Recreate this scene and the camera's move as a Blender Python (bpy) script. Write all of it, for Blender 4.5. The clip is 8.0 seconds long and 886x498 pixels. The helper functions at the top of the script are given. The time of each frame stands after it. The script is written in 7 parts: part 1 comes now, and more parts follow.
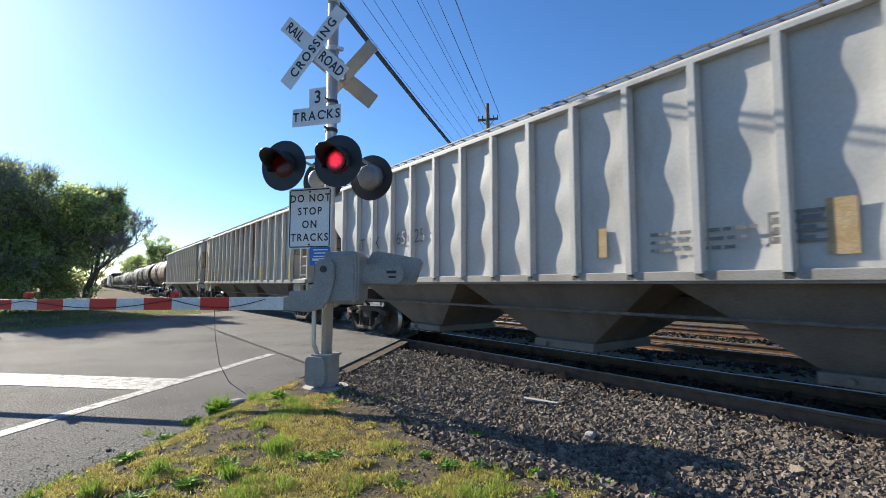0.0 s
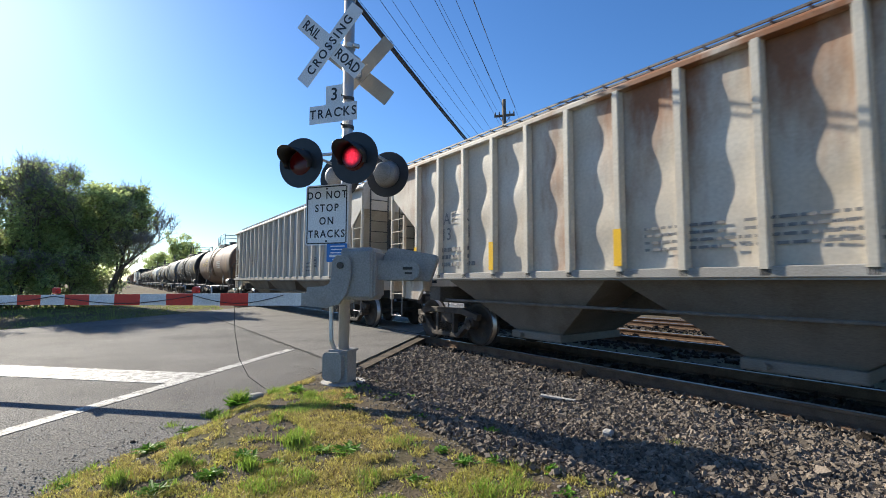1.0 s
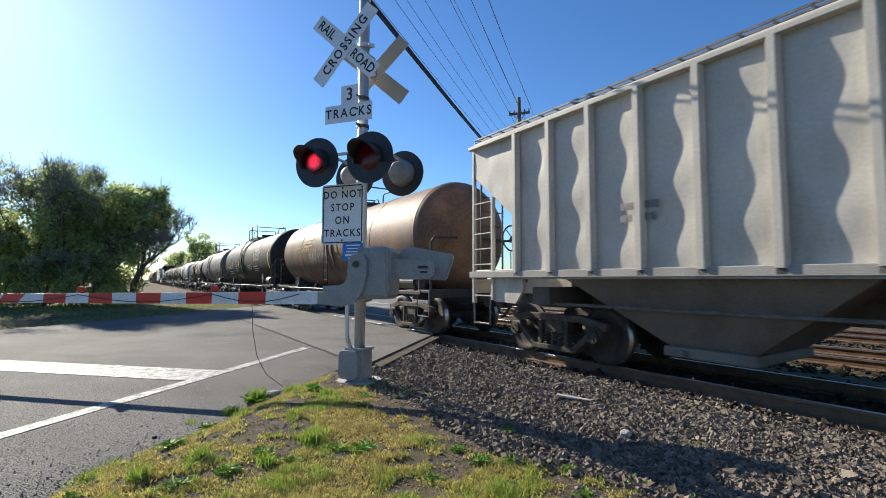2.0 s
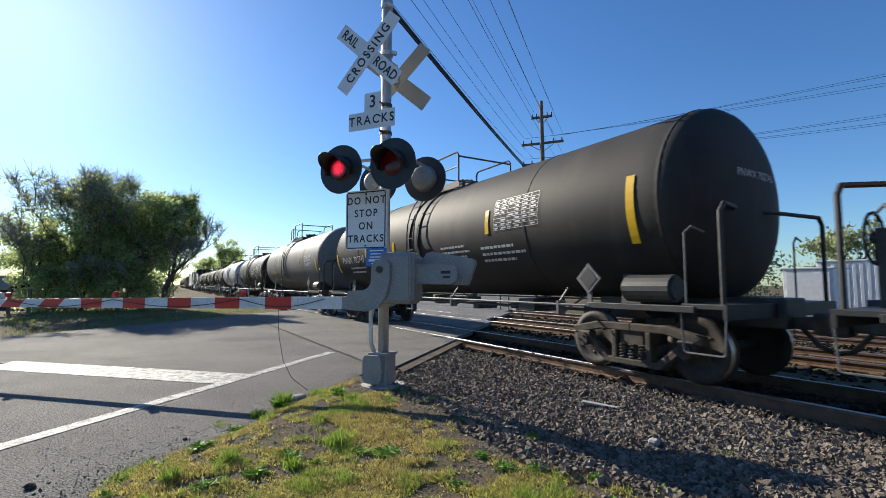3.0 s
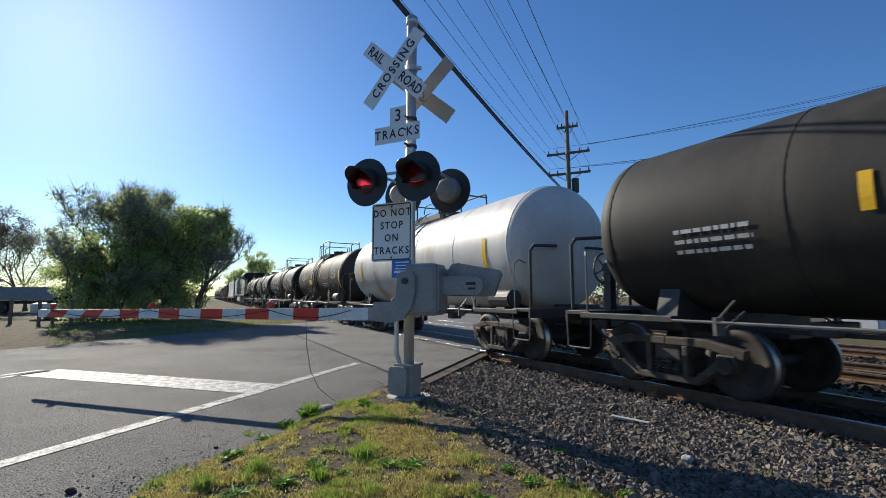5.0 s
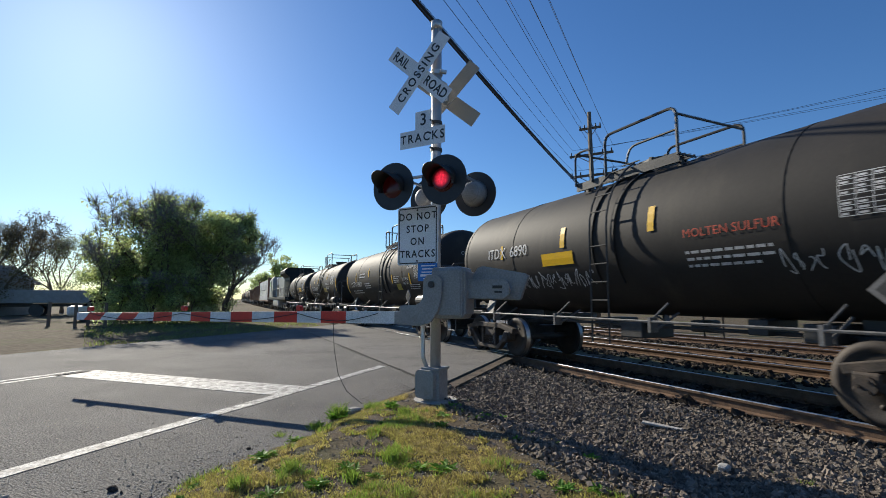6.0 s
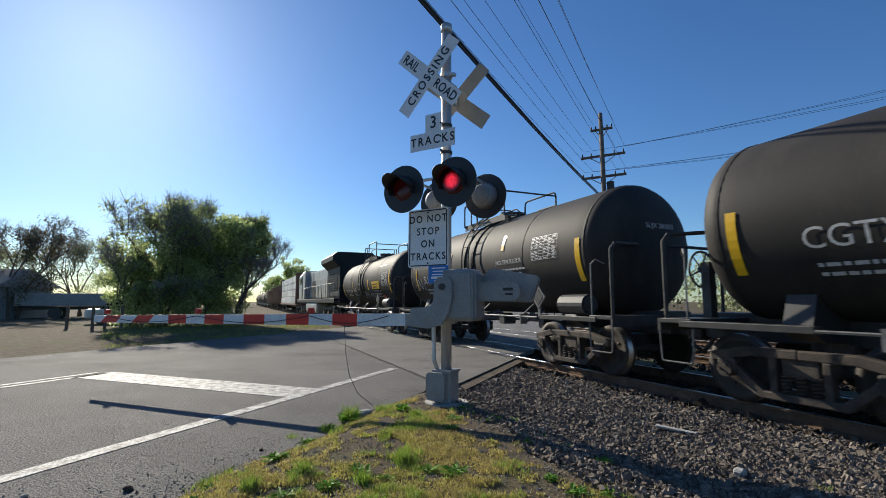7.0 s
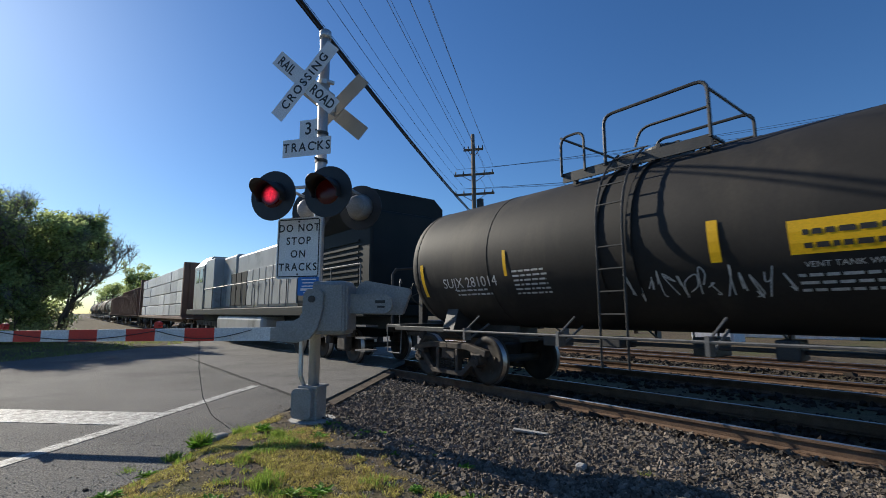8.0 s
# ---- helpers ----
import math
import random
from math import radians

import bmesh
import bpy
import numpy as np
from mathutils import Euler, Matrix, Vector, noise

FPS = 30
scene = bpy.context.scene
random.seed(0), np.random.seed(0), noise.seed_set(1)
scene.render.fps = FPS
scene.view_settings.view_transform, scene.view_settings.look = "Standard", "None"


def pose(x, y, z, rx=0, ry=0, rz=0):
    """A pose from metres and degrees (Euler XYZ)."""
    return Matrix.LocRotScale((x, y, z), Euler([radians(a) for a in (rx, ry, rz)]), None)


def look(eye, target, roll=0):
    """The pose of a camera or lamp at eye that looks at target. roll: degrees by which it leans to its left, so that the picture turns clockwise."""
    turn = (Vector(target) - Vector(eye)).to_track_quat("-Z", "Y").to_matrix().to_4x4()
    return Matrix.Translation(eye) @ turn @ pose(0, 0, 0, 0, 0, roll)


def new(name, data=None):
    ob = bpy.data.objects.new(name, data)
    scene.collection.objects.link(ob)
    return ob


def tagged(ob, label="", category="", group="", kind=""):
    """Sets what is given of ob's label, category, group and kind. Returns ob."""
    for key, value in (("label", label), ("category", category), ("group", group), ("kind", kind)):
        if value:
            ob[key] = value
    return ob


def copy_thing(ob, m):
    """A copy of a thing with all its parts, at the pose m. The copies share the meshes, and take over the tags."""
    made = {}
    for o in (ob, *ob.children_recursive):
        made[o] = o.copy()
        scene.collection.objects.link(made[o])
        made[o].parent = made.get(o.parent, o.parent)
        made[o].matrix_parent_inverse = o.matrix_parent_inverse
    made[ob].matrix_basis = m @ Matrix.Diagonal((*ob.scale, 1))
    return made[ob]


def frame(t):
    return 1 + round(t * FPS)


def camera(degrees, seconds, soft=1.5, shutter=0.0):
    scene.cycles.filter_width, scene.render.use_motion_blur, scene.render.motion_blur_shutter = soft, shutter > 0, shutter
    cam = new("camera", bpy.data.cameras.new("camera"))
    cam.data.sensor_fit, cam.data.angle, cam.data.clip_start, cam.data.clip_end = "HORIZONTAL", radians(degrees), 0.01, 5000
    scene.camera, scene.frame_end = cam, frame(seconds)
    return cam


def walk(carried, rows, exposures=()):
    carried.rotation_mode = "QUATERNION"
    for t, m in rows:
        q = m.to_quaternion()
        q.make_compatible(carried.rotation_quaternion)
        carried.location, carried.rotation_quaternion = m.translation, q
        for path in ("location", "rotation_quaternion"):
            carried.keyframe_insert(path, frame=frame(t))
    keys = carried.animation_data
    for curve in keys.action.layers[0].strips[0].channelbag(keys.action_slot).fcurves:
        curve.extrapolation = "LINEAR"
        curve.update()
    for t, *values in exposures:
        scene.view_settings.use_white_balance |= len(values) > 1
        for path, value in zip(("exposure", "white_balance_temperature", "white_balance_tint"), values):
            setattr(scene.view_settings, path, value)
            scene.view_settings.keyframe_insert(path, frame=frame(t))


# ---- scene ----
cam = camera(86.87, 8.0, soft=0.72, shutter=0.045)
# a hand-held camera that stands beside the crossing and turns
walk(cam, [
    (0.0, pose(0.000, -0.000, 1.350, 94.34, -0.08, -37.11)),
    (0.5, pose(0.008, 0.003, 1.349, 94.14, -0.10, -36.12)),
    (1.0, pose(0.010, 0.003, 1.340, 93.98, -0.14, -35.08)),
    (1.5, pose(0.007, 0.007, 1.343, 93.81, -0.14, -34.25)),
    (1.7, pose(0.009, 0.012, 1.341, 93.80, -0.15, -33.93)),
    (2.8, pose(0.001, 0.009, 1.345, 94.24, -0.10, -31.04)),
    (3.0, pose(0.002, 0.009, 1.342, 94.42, -0.08, -30.53)),
    (3.5, pose(0.003, -0.001, 1.346, 94.25, -0.08, -29.86)),
    (4.0, pose(-0.002, 0.001, 1.343, 94.74, -0.08, -29.83)),
    (4.5, pose(0.011, -0.003, 1.343, 95.36, -0.04, -28.94)),
    (4.7, pose(0.012, -0.009, 1.345, 95.55, -0.07, -28.34)),
    (5.8, pose(-0.060, 0.014, 1.346, 96.11, -0.08, -25.25)),
    (6.0, pose(-0.060, 0.021, 1.349, 96.14, -0.11, -24.85)),
    (6.5, pose(-0.062, 0.021, 1.350, 96.23, -0.07, -23.99)),
    (7.0, pose(-0.055, 0.016, 1.346, 96.45, -0.03, -23.49)),
    (7.3, pose(-0.045, 0.014, 1.343, 96.92, -0.05, -23.91)),
    (7.5, pose(-0.053, 0.006, 1.351, 97.20, 0.02, -25.47)),
    (7.6, pose(-0.048, 0.007, 1.354, 97.36, 0.09, -26.83)),
    (7.7, pose(-0.053, 0.010, 1.353, 97.51, 0.04, -28.84)),
    (7.8, pose(-0.045, -0.003, 1.354, 97.63, 0.08, -31.58)),
    (7.9, pose(-0.055, -0.005, 1.361, 97.73, 0.10, -35.03)),
    (8.0, pose(-0.059, -0.009, 1.370, 97.72, 0.13, -38.88)),
], exposures=[(0.0, 0.88, 6500, 8), (1.5, 0.8, 6500, 8), (3.0, 0.6, 6450, 8), (4.5, 0.42, 6400, 8), (6.5, 0.28, 6450, 8), (7.3, 0.26, 6480, 8), (7.7, 0.26, 6480, 8), (8.0, 0.2, 6350, 8)])

# ---- light: clear morning, low sun ahead on the near side of the train ----
SUN_AZ, SUN_EL = 13.6, 26.7          # degrees to the left of +Y, and up
sun_dir = Vector((-math.sin(radians(SUN_AZ)) * math.cos(radians(SUN_EL)), math.cos(radians(SUN_AZ)) * math.cos(radians(SUN_EL)), math.sin(radians(SUN_EL))))
world = bpy.data.worlds.new("clear_sky")
scene.world = world
world.use_nodes = True
sky = world.node_tree.nodes.new("ShaderNodeTexSky")
sky.sky_type = "NISHITA"
sky.sun_disc = False
sky.sun_elevation, sky.sun_rotation = radians(SUN_EL), radians(-SUN_AZ)
sky.air_density, sky.dust_density, sky.ozone_density = 1.0, 0.3, 1.5
background = world.node_tree.nodes["Background"]
deep = world.node_tree.nodes.new("ShaderNodeHueSaturation")   # the clear deep blue of a dry spring morning
deep.inputs["Saturation"].default_value, deep.inputs["Hue"].default_value = 1.18, 0.5
world.node_tree.links.new(sky.outputs[0], deep.inputs["Color"])
clear = world.node_tree.nodes.new("ShaderNodeMix")
clear.data_type, clear.blend_type = "RGBA", "MULTIPLY"
clear.inputs["Factor"].default_value, clear.inputs["B"].default_value = 1.0, (0.75, 0.99, 1.31, 1)
world.node_tree.links.new(deep.outputs[0], clear.inputs["A"])
world.node_tree.links.new(clear.outputs["Result"], background.inputs[0])
background.inputs[1].default_value = 0.075
sun = new("sun", bpy.data.lights.new("sun", "SUN"))
sun.data.energy, sun.data.angle, sun.data.color = 5.0, radians(0.55), (1.0, 0.91, 0.77)
sun.matrix_world = look((0, 0, 30), Vector((0, 0, 30)) - sun_dir)

# ---- materials ----
def mat(name, base, second=None, rough=0.7, metal=0.0, scale=8.0, amount=0.5, fine=60.0, bump=0.15, stain=None, stain_scale=1.2, stain_cut=0.56, per_object=0.0, per_island=0.0, streak=False, spec=0.5, grit=0.3, emit=None, emit_strength=0.0):
    m = bpy.data.materials.new(name)
    m.use_nodes = True
    nt = m.node_tree
    n, link = nt.nodes, nt.links.new
    bsdf = n["Principled BSDF"]
    bsdf.inputs["Roughness"].default_value = rough
    bsdf.inputs["Metallic"].default_value = metal
    bsdf.inputs["Specular IOR Level"].default_value = spec
    co = n.new("ShaderNodeTexCoord")
    vec = co.outputs["Object"]
    big = n.new("ShaderNodeTexNoise")
    big.inputs["Scale"].default_value, big.inputs["Detail"].default_value = scale, 6
    link(vec, big.inputs["Vector"])
    small = n.new("ShaderNodeTexNoise")
    small.inputs["Scale"].default_value, small.inputs["Detail"].default_value = fine, 4
    link(vec, small.inputs["Vector"])
    mix = n.new("ShaderNodeMix")
    mix.data_type = "RGBA"
    second = second or tuple(c * 0.7 for c in base)
    mix.inputs["A"].default_value, mix.inputs["B"].default_value = (*base, 1), (*second, 1)
    ramp = n.new("ShaderNodeMapRange")
    ramp.inputs["From Min"].default_value, ramp.inputs["From Max"].default_value = 0.35, 0.68
    ramp.inputs["To Max"].default_value = amount
    link(big.outputs["Fac"], ramp.inputs["Value"])
    link(ramp.outputs["Result"], mix.inputs["Factor"])
    colour = mix.outputs["Result"]
    # fine grain
    grain = n.new("ShaderNodeMapRange")
    grain.inputs["From Min"].default_value, grain.inputs["From Max"].default_value = 0.3, 0.7
    grain.inputs["To Min"].default_value, grain.inputs["To Max"].default_value = 1 - grit * amount, 1 + grit * amount
    link(small.outputs["Fac"], grain.inputs["Value"])
    value = grain.outputs["Result"]
    if per_object or per_island:
        if per_object:
            rnd = n.new("ShaderNodeObjectInfo").outputs["Random"]
        else:
            rnd = n.new("ShaderNodeNewGeometry").outputs["Random Per Island"]
        spread = n.new("ShaderNodeMapRange")
        k = per_object or per_island
        spread.inputs["To Min"].default_value, spread.inputs["To Max"].default_value = 1 - k, 1 + k
        link(rnd, spread.inputs["Value"])
        times = n.new("ShaderNodeMath")
        times.operation = "MULTIPLY"
        link(value, times.inputs[0])
        link(spread.outputs["Result"], times.inputs[1])
        value = times.outputs[0]
    if stain:
        wear = n.new("ShaderNodeTexNoise")
        wear.inputs["Scale"].default_value, wear.inputs["Detail"].default_value = stain_scale, 8
        wear.inputs["Roughness"].default_value = 0.62
        if streak:
            mp = n.new("ShaderNodeMapping")
            mp.inputs["Scale"].default_value = (1.0, 1.0, 0.3)
            link(vec, mp.inputs["Vector"])
            link(mp.outputs["Vector"], wear.inputs["Vector"])
        else:
            link(vec, wear.inputs["Vector"])
        cut = n.new("ShaderNodeMapRange")
        cut.inputs["From Min"].default_value, cut.inputs["From Max"].default_value = stain_cut - 0.06, stain_cut + 0.12
        link(wear.outputs["Fac"], cut.inputs["Value"])
        over = n.new("ShaderNodeMix")
        over.data_type = "RGBA"
        link(cut.outputs["Result"], over.inputs["Factor"])
        link(colour, over.inputs["A"])
        over.inputs["B"].default_value = (*stain, 1)
        colour = over.outputs["Result"]
    scaled = n.new("ShaderNodeVectorMath")
    scaled.operation = "SCALE"
    link(colour, scaled.inputs[0])
    link(value, scaled.inputs["Scale"])
    link(scaled.outputs[0], bsdf.inputs["Base Color"])
    if bump:
        b = n.new("ShaderNodeBump")
        b.inputs["Strength"].default_value, b.inputs["Distance"].default_value = bump, 0.02
        link(small.outputs["Fac"], b.inputs["Height"])
        link(b.outputs["Normal"], bsdf.inputs["Normal"])
    if emit:
        bsdf.inputs["Emission Color"].default_value = (*emit, 1)
        bsdf.inputs["Emission Strength"].default_value = emit_strength
    return m


M_ASPHALT = mat("asphalt", (0.11, 0.104, 0.096), (0.17, 0.16, 0.147), spec=0.3, rough=0.85, scale=0.6, amount=0.8, fine=60, bump=1.0, grit=1.5, stain=(0.075, 0.071, 0.067), stain_scale=0.45, stain_cut=0.58)
M_ASPHALT_NEW = mat("asphalt_patch", (0.165, 0.155, 0.143), (0.12, 0.113, 0.105), spec=0.3, rough=0.88, scale=1.0, amount=0.7, fine=50, bump=0.8, grit=0.6, stain=(0.09, 0.085, 0.08), stain_scale=0.7, stain_cut=0.6)
M_LINE = mat("road_paint", (0.50, 0.49, 0.46), (0.34, 0.33, 0.31), rough=0.7, scale=5, amount=0.9, fine=45, bump=0.6, grit=0.7, stain=(0.17, 0.16, 0.148), stain_scale=7, stain_cut=0.49)
M_BALLAST = mat("ballast_stone", (0.195, 0.16, 0.125), (0.09, 0.074, 0.059), rough=0.9, spec=0.25, scale=5, amount=0.7, fine=70, bump=0.4, per_island=0.5)
M_GRIT = mat("soil_grit", (0.36, 0.31, 0.25), (0.22, 0.18, 0.14), rough=0.95, spec=0.2, scale=5, amount=0.7, fine=70, bump=0.2, per_island=0.6)
M_BED = mat("ballast_bed", spec=0.08, base=(0.05, 0.042, 0.036), second=(0.085, 0.07, 0.058), rough=0.95, scale=14, amount=0.9, fine=60, bump=1.0)
# oil-dark stone, with the shade under the train put into its colour too
M_BALLAST_OIL_SHADE = mat("oily_shaded_ballast", (0.05, 0.041, 0.033), (0.024, 0.02, 0.017), rough=0.9, spec=0.1, scale=5, amount=0.7, fine=70, bump=0.4, per_island=0.5)
M_RAIL_TOP = mat("rail_head", (0.32, 0.32, 0.34), rough=0.38, metal=1.0, scale=3, amount=0.3, fine=200, bump=0.05)
M_RAIL = mat("rail_rust", spec=0.2, base=(0.18, 0.115, 0.075), second=(0.10, 0.064, 0.044), rough=0.85, scale=6, amount=0.8, fine=80, bump=0.3)
M_TIE = mat("tie_wood", spec=0.12, base=(0.10, 0.078, 0.06), second=(0.05, 0.042, 0.035), rough=0.9, scale=5, amount=0.9, fine=50, bump=0.6, per_object=0.35)
M_ALU = mat("sign_mast_aluminium", (0.55, 0.55, 0.55), (0.42, 0.42, 0.42), rough=0.42, metal=0.6, scale=5, amount=0.5, fine=90, bump=0.05)
M_SIGN = mat("sign_white", (0.80, 0.80, 0.80), (0.70, 0.70, 0.71), rough=0.35, scale=4, amount=0.5, fine=60, bump=0.02)
M_SIGN_BACK = mat("sign_back", (0.42, 0.36, 0.28), (0.30, 0.27, 0.22), rough=0.5, metal=0.3, scale=6, amount=0.6, fine=60, bump=0.05)
M_INK = mat("sign_black", (0.03, 0.03, 0.032), rough=0.5, scale=9, amount=0.4, bump=0)
M_BLUE = mat("sign_blue", (0.02, 0.16, 0.50), (0.03, 0.20, 0.55), rough=0.4, scale=9, amount=0.4, bump=0)
M_BLACK = mat("signal_black", (0.018, 0.018, 0.02), (0.03, 0.03, 0.03), rough=0.45, scale=8, amount=0.6, bump=0.03)
M_GREY = mat("gate_grey_paint", (0.30, 0.297, 0.29), (0.22, 0.217, 0.21), rough=0.45, scale=4, amount=0.6, fine=50, bump=0.05, stain=(0.23, 0.21, 0.18), stain_scale=3, stain_cut=0.62)
M_RED = mat("gate_red", (0.62, 0.035, 0.02), (0.5, 0.04, 0.03), rough=0.4, scale=7, amount=0.5, bump=0.02)
M_GATE_WHITE = mat("gate_white", (0.74, 0.74, 0.73), (0.6, 0.6, 0.59), rough=0.45, scale=6, amount=0.6, bump=0.02)
M_LENS = mat("red_lens", (0.022, 0.003, 0.004), rough=0.25, scale=20, amount=0.4, bump=0.05, emit=(1.0, 0.02, 0.03), emit_strength=0.005)
M_LIT = mat("lit_red_lens", (0.05, 0.004, 0.006), rough=0.3, scale=20, amount=0.3, bump=0, emit=(1.0, 0.03, 0.07), emit_strength=0.7)
def led_face(m):
    """The glow of a lamp falls off from its middle, in small grains."""
    nt = m.node_tree
    co = nt.nodes.new("ShaderNodeTexCoord")
    grain = nt.nodes.new("ShaderNodeTexNoise")
    grain.inputs["Scale"].default_value = 30
    far = nt.nodes.new("ShaderNodeVectorMath")
    far.operation = "LENGTH"
    nt.links.new(co.outputs["Object"], grain.inputs["Vector"])
    nt.links.new(co.outputs["Object"], far.inputs[0])
    fall = nt.nodes.new("ShaderNodeMapRange")
    fall.interpolation_type = "SMOOTHSTEP"
    for key, value in (("From Min", 0.045), ("From Max", 0.125), ("To Min", 1.7), ("To Max", 0.02)):
        fall.inputs[key].default_value = value
    nt.links.new(far.outputs["Value"], fall.inputs["Value"])
    times = nt.nodes.new("ShaderNodeMath")
    times.operation = "MULTIPLY"
    nt.links.new(fall.outputs["Result"], times.inputs[0])
    nt.links.new(grain.outputs["Fac"], times.inputs[1])
    nt.links.new(times.outputs[0], nt.nodes["Principled BSDF"].inputs["Emission Strength"])


led_face(M_LIT)
M_CONCRETE = mat("concrete", (0.42, 0.40, 0.37), (0.30, 0.29, 0.27), rough=0.9, scale=5, amount=0.7, bump=0.4)
M_HOP_GREY = mat("hopper_grey_paint", (0.53, 0.495, 0.435), (0.40, 0.37, 0.32), rough=0.55, scale=1.3, amount=0.7, fine=25, bump=0.012, grit=0.12, stain=(0.30, 0.24, 0.17), stain_scale=0.9, stain_cut=0.62, streak=True)
M_HOP_RUST = mat("hopper_rusty_paint", (0.56, 0.52, 0.45), (0.45, 0.38, 0.29), rough=0.6, scale=1.1, amount=0.8, fine=25, bump=0.012, grit=0.12, stain=(0.25, 0.105, 0.042), stain_scale=0.9, stain_cut=0.63, streak=True)

def rust_from_roof(m):
    """Rust runs down from the roof edge, most of it along the middle of the car."""
    nt = m.node_tree
    n, link = nt.nodes, nt.links.new
    wear = [q for q in n if q.type == "TEX_NOISE" and abs(q.inputs["Scale"].default_value - 0.9) < 0.01][0]
    cut = wear.outputs["Fac"].links[0].to_node
    xyz = n.new("ShaderNodeSeparateXYZ")
    link(n["Texture Coordinate"].outputs["Object"], xyz.inputs[0])
    rise = n.new("ShaderNodeMapRange")
    for key, value in (("From Min", 2.2), ("From Max", 4.0), ("To Min", 0.05), ("To Max", 0.25)):
        rise.inputs[key].default_value = value
    link(xyz.outputs["Z"], rise.inputs["Value"])
    along_ = n.new("ShaderNodeMath")
    along_.operation = "ADD"
    along_.inputs[1].default_value = 1.2
    link(xyz.outputs["Y"], along_.inputs[0])
    size_ = n.new("ShaderNodeMath")
    size_.operation = "ABSOLUTE"
    link(along_.outputs[0], size_.inputs[0])
    near_ = n.new("ShaderNodeMapRange")
    for key, value in (("From Min", 2.0), ("From Max", 5.5), ("To Min", 1.0), ("To Max", 0.25)):
        near_.inputs[key].default_value = value
    link(size_.outputs[0], near_.inputs["Value"])
    both = n.new("ShaderNodeMath")
    both.operation = "MULTIPLY"
    link(rise.outputs["Result"], both.inputs[0])
    link(near_.outputs["Result"], both.inputs[1])
    total = n.new("ShaderNodeMath")
    link(wear.outputs["Fac"], total.inputs[0])
    link(both.outputs[0], total.inputs[1])
    link(total.outputs[0], cut.inputs["Value"])


rust_from_roof(M_HOP_RUST)
M_HOP_CREAM = mat("hopper_cream_paint", (0.58, 0.54, 0.46), (0.47, 0.40, 0.31), rough=0.58, scale=1.8, amount=0.8, fine=25, bump=0.012, grit=0.12, stain=(0.30, 0.17, 0.09), stain_scale=1.6, stain_cut=0.62, streak=True)
M_HOP_LIGHT = mat("hopper_light_paint", (0.52, 0.51, 0.485), (0.42, 0.41, 0.39), rough=0.55, scale=1.5, amount=0.6, fine=25, bump=0.012, grit=0.12, stain=(0.33, 0.29, 0.23), stain_scale=1.0, stain_cut=0.64, streak=True)
M_UNDER = mat("car_underside", (0.08, 0.072, 0.064), (0.14, 0.122, 0.10), rough=0.85, scale=1.6, amount=0.8, fine=30, bump=0.15)
M_TRUCK = mat("truck_steel", (0.035, 0.028, 0.023), (0.095, 0.07, 0.052), rough=0.75, scale=5, amount=0.9, fine=50, bump=0.25)
M_WHEEL = mat("wheel_steel", (0.04, 0.034, 0.03), (0.07, 0.054, 0.043), rough=0.7, metal=0.2, scale=5, amount=0.8, bump=0.15)
M_TREAD = mat("wheel_tread", (0.45, 0.44, 0.43), rough=0.35, metal=1.0, scale=6, amount=0.3, bump=0.03)
M_TANK_BLACK = mat("tank_black_paint", (0.024, 0.0225, 0.021), (0.042, 0.037, 0.033), rough=0.66, spec=0.25, scale=1.0, amount=0.8, fine=20, bump=0.008, grit=0.1, stain=(0.06, 0.052, 0.042), stain_scale=0.8, stain_cut=0.58, streak=True)
M_TANK_GREY = mat("tank_dusty_paint", (0.15, 0.14, 0.13), (0.20, 0.187, 0.17), rough=0.6, spec=0.35, scale=1.0, amount=0.8, fine=20, bump=0.008, grit=0.1, stain=(0.14, 0.125, 0.11), stain_scale=0.8, stain_cut=0.58, streak=True)
M_TANK_RUST = mat("tank_rusty_paint", (0.11, 0.065, 0.042), (0.19, 0.10, 0.055), rough=0.62, scale=1.2, amount=0.9, fine=20, bump=0.05, stain=(0.24, 0.13, 0.07), stain_scale=1.0, stain_cut=0.55)
M_TANK_WHITE = mat("tank_pale_paint", (0.60, 0.58, 0.55), (0.46, 0.43, 0.39), rough=0.5, scale=1.2, amount=0.7, fine=20, bump=0.008, grit=0.1, stain=(0.33, 0.25, 0.17), stain_scale=0.9, stain_cut=0.6, streak=True)
M_STEEL_DARK = mat("dark_steel", (0.03, 0.03, 0.03), (0.06, 0.055, 0.05), rough=0.55, scale=6, amount=0.7, bump=0.08)
M_RAILING = mat("pale_handrail", (0.17, 0.165, 0.16), (0.08, 0.075, 0.07), rough=0.55, scale=8, amount=0.7, bump=0.05)
M_YELLOW = mat("reflector_yellow", (0.85, 0.50, 0.01), (0.75, 0.42, 0.02), rough=0.35, scale=9, amount=0.4, bump=0)
M_STENCIL = mat("white_stencil", (0.60, 0.60, 0.59), (0.42, 0.42, 0.41), rough=0.5, scale=12, amount=0.7, bump=0)
M_STENCIL_Y = mat("yellow_stencil", (0.70, 0.47, 0.06), (0.5, 0.33, 0.05), rough=0.5, scale=12, amount=0.7, bump=0)
M_STENCIL_R = mat("red_stencil", (0.55, 0.07, 0.03), rough=0.5, scale=12, amount=0.6, bump=0)
M_POLE = mat("pole_wood", (0.13, 0.10, 0.075), (0.20, 0.16, 0.12), rough=0.9, scale=3, amount=0.8, bump=0.4)
M_WIRE = mat("cable_black", (0.02, 0.02, 0.022), rough=0.6, scale=5, amount=0.2, bump=0)
M_BARK = mat("bark", (0.10, 0.08, 0.06), (0.17, 0.14, 0.11), rough=0.95, scale=6, amount=0.8, bump=0.5)


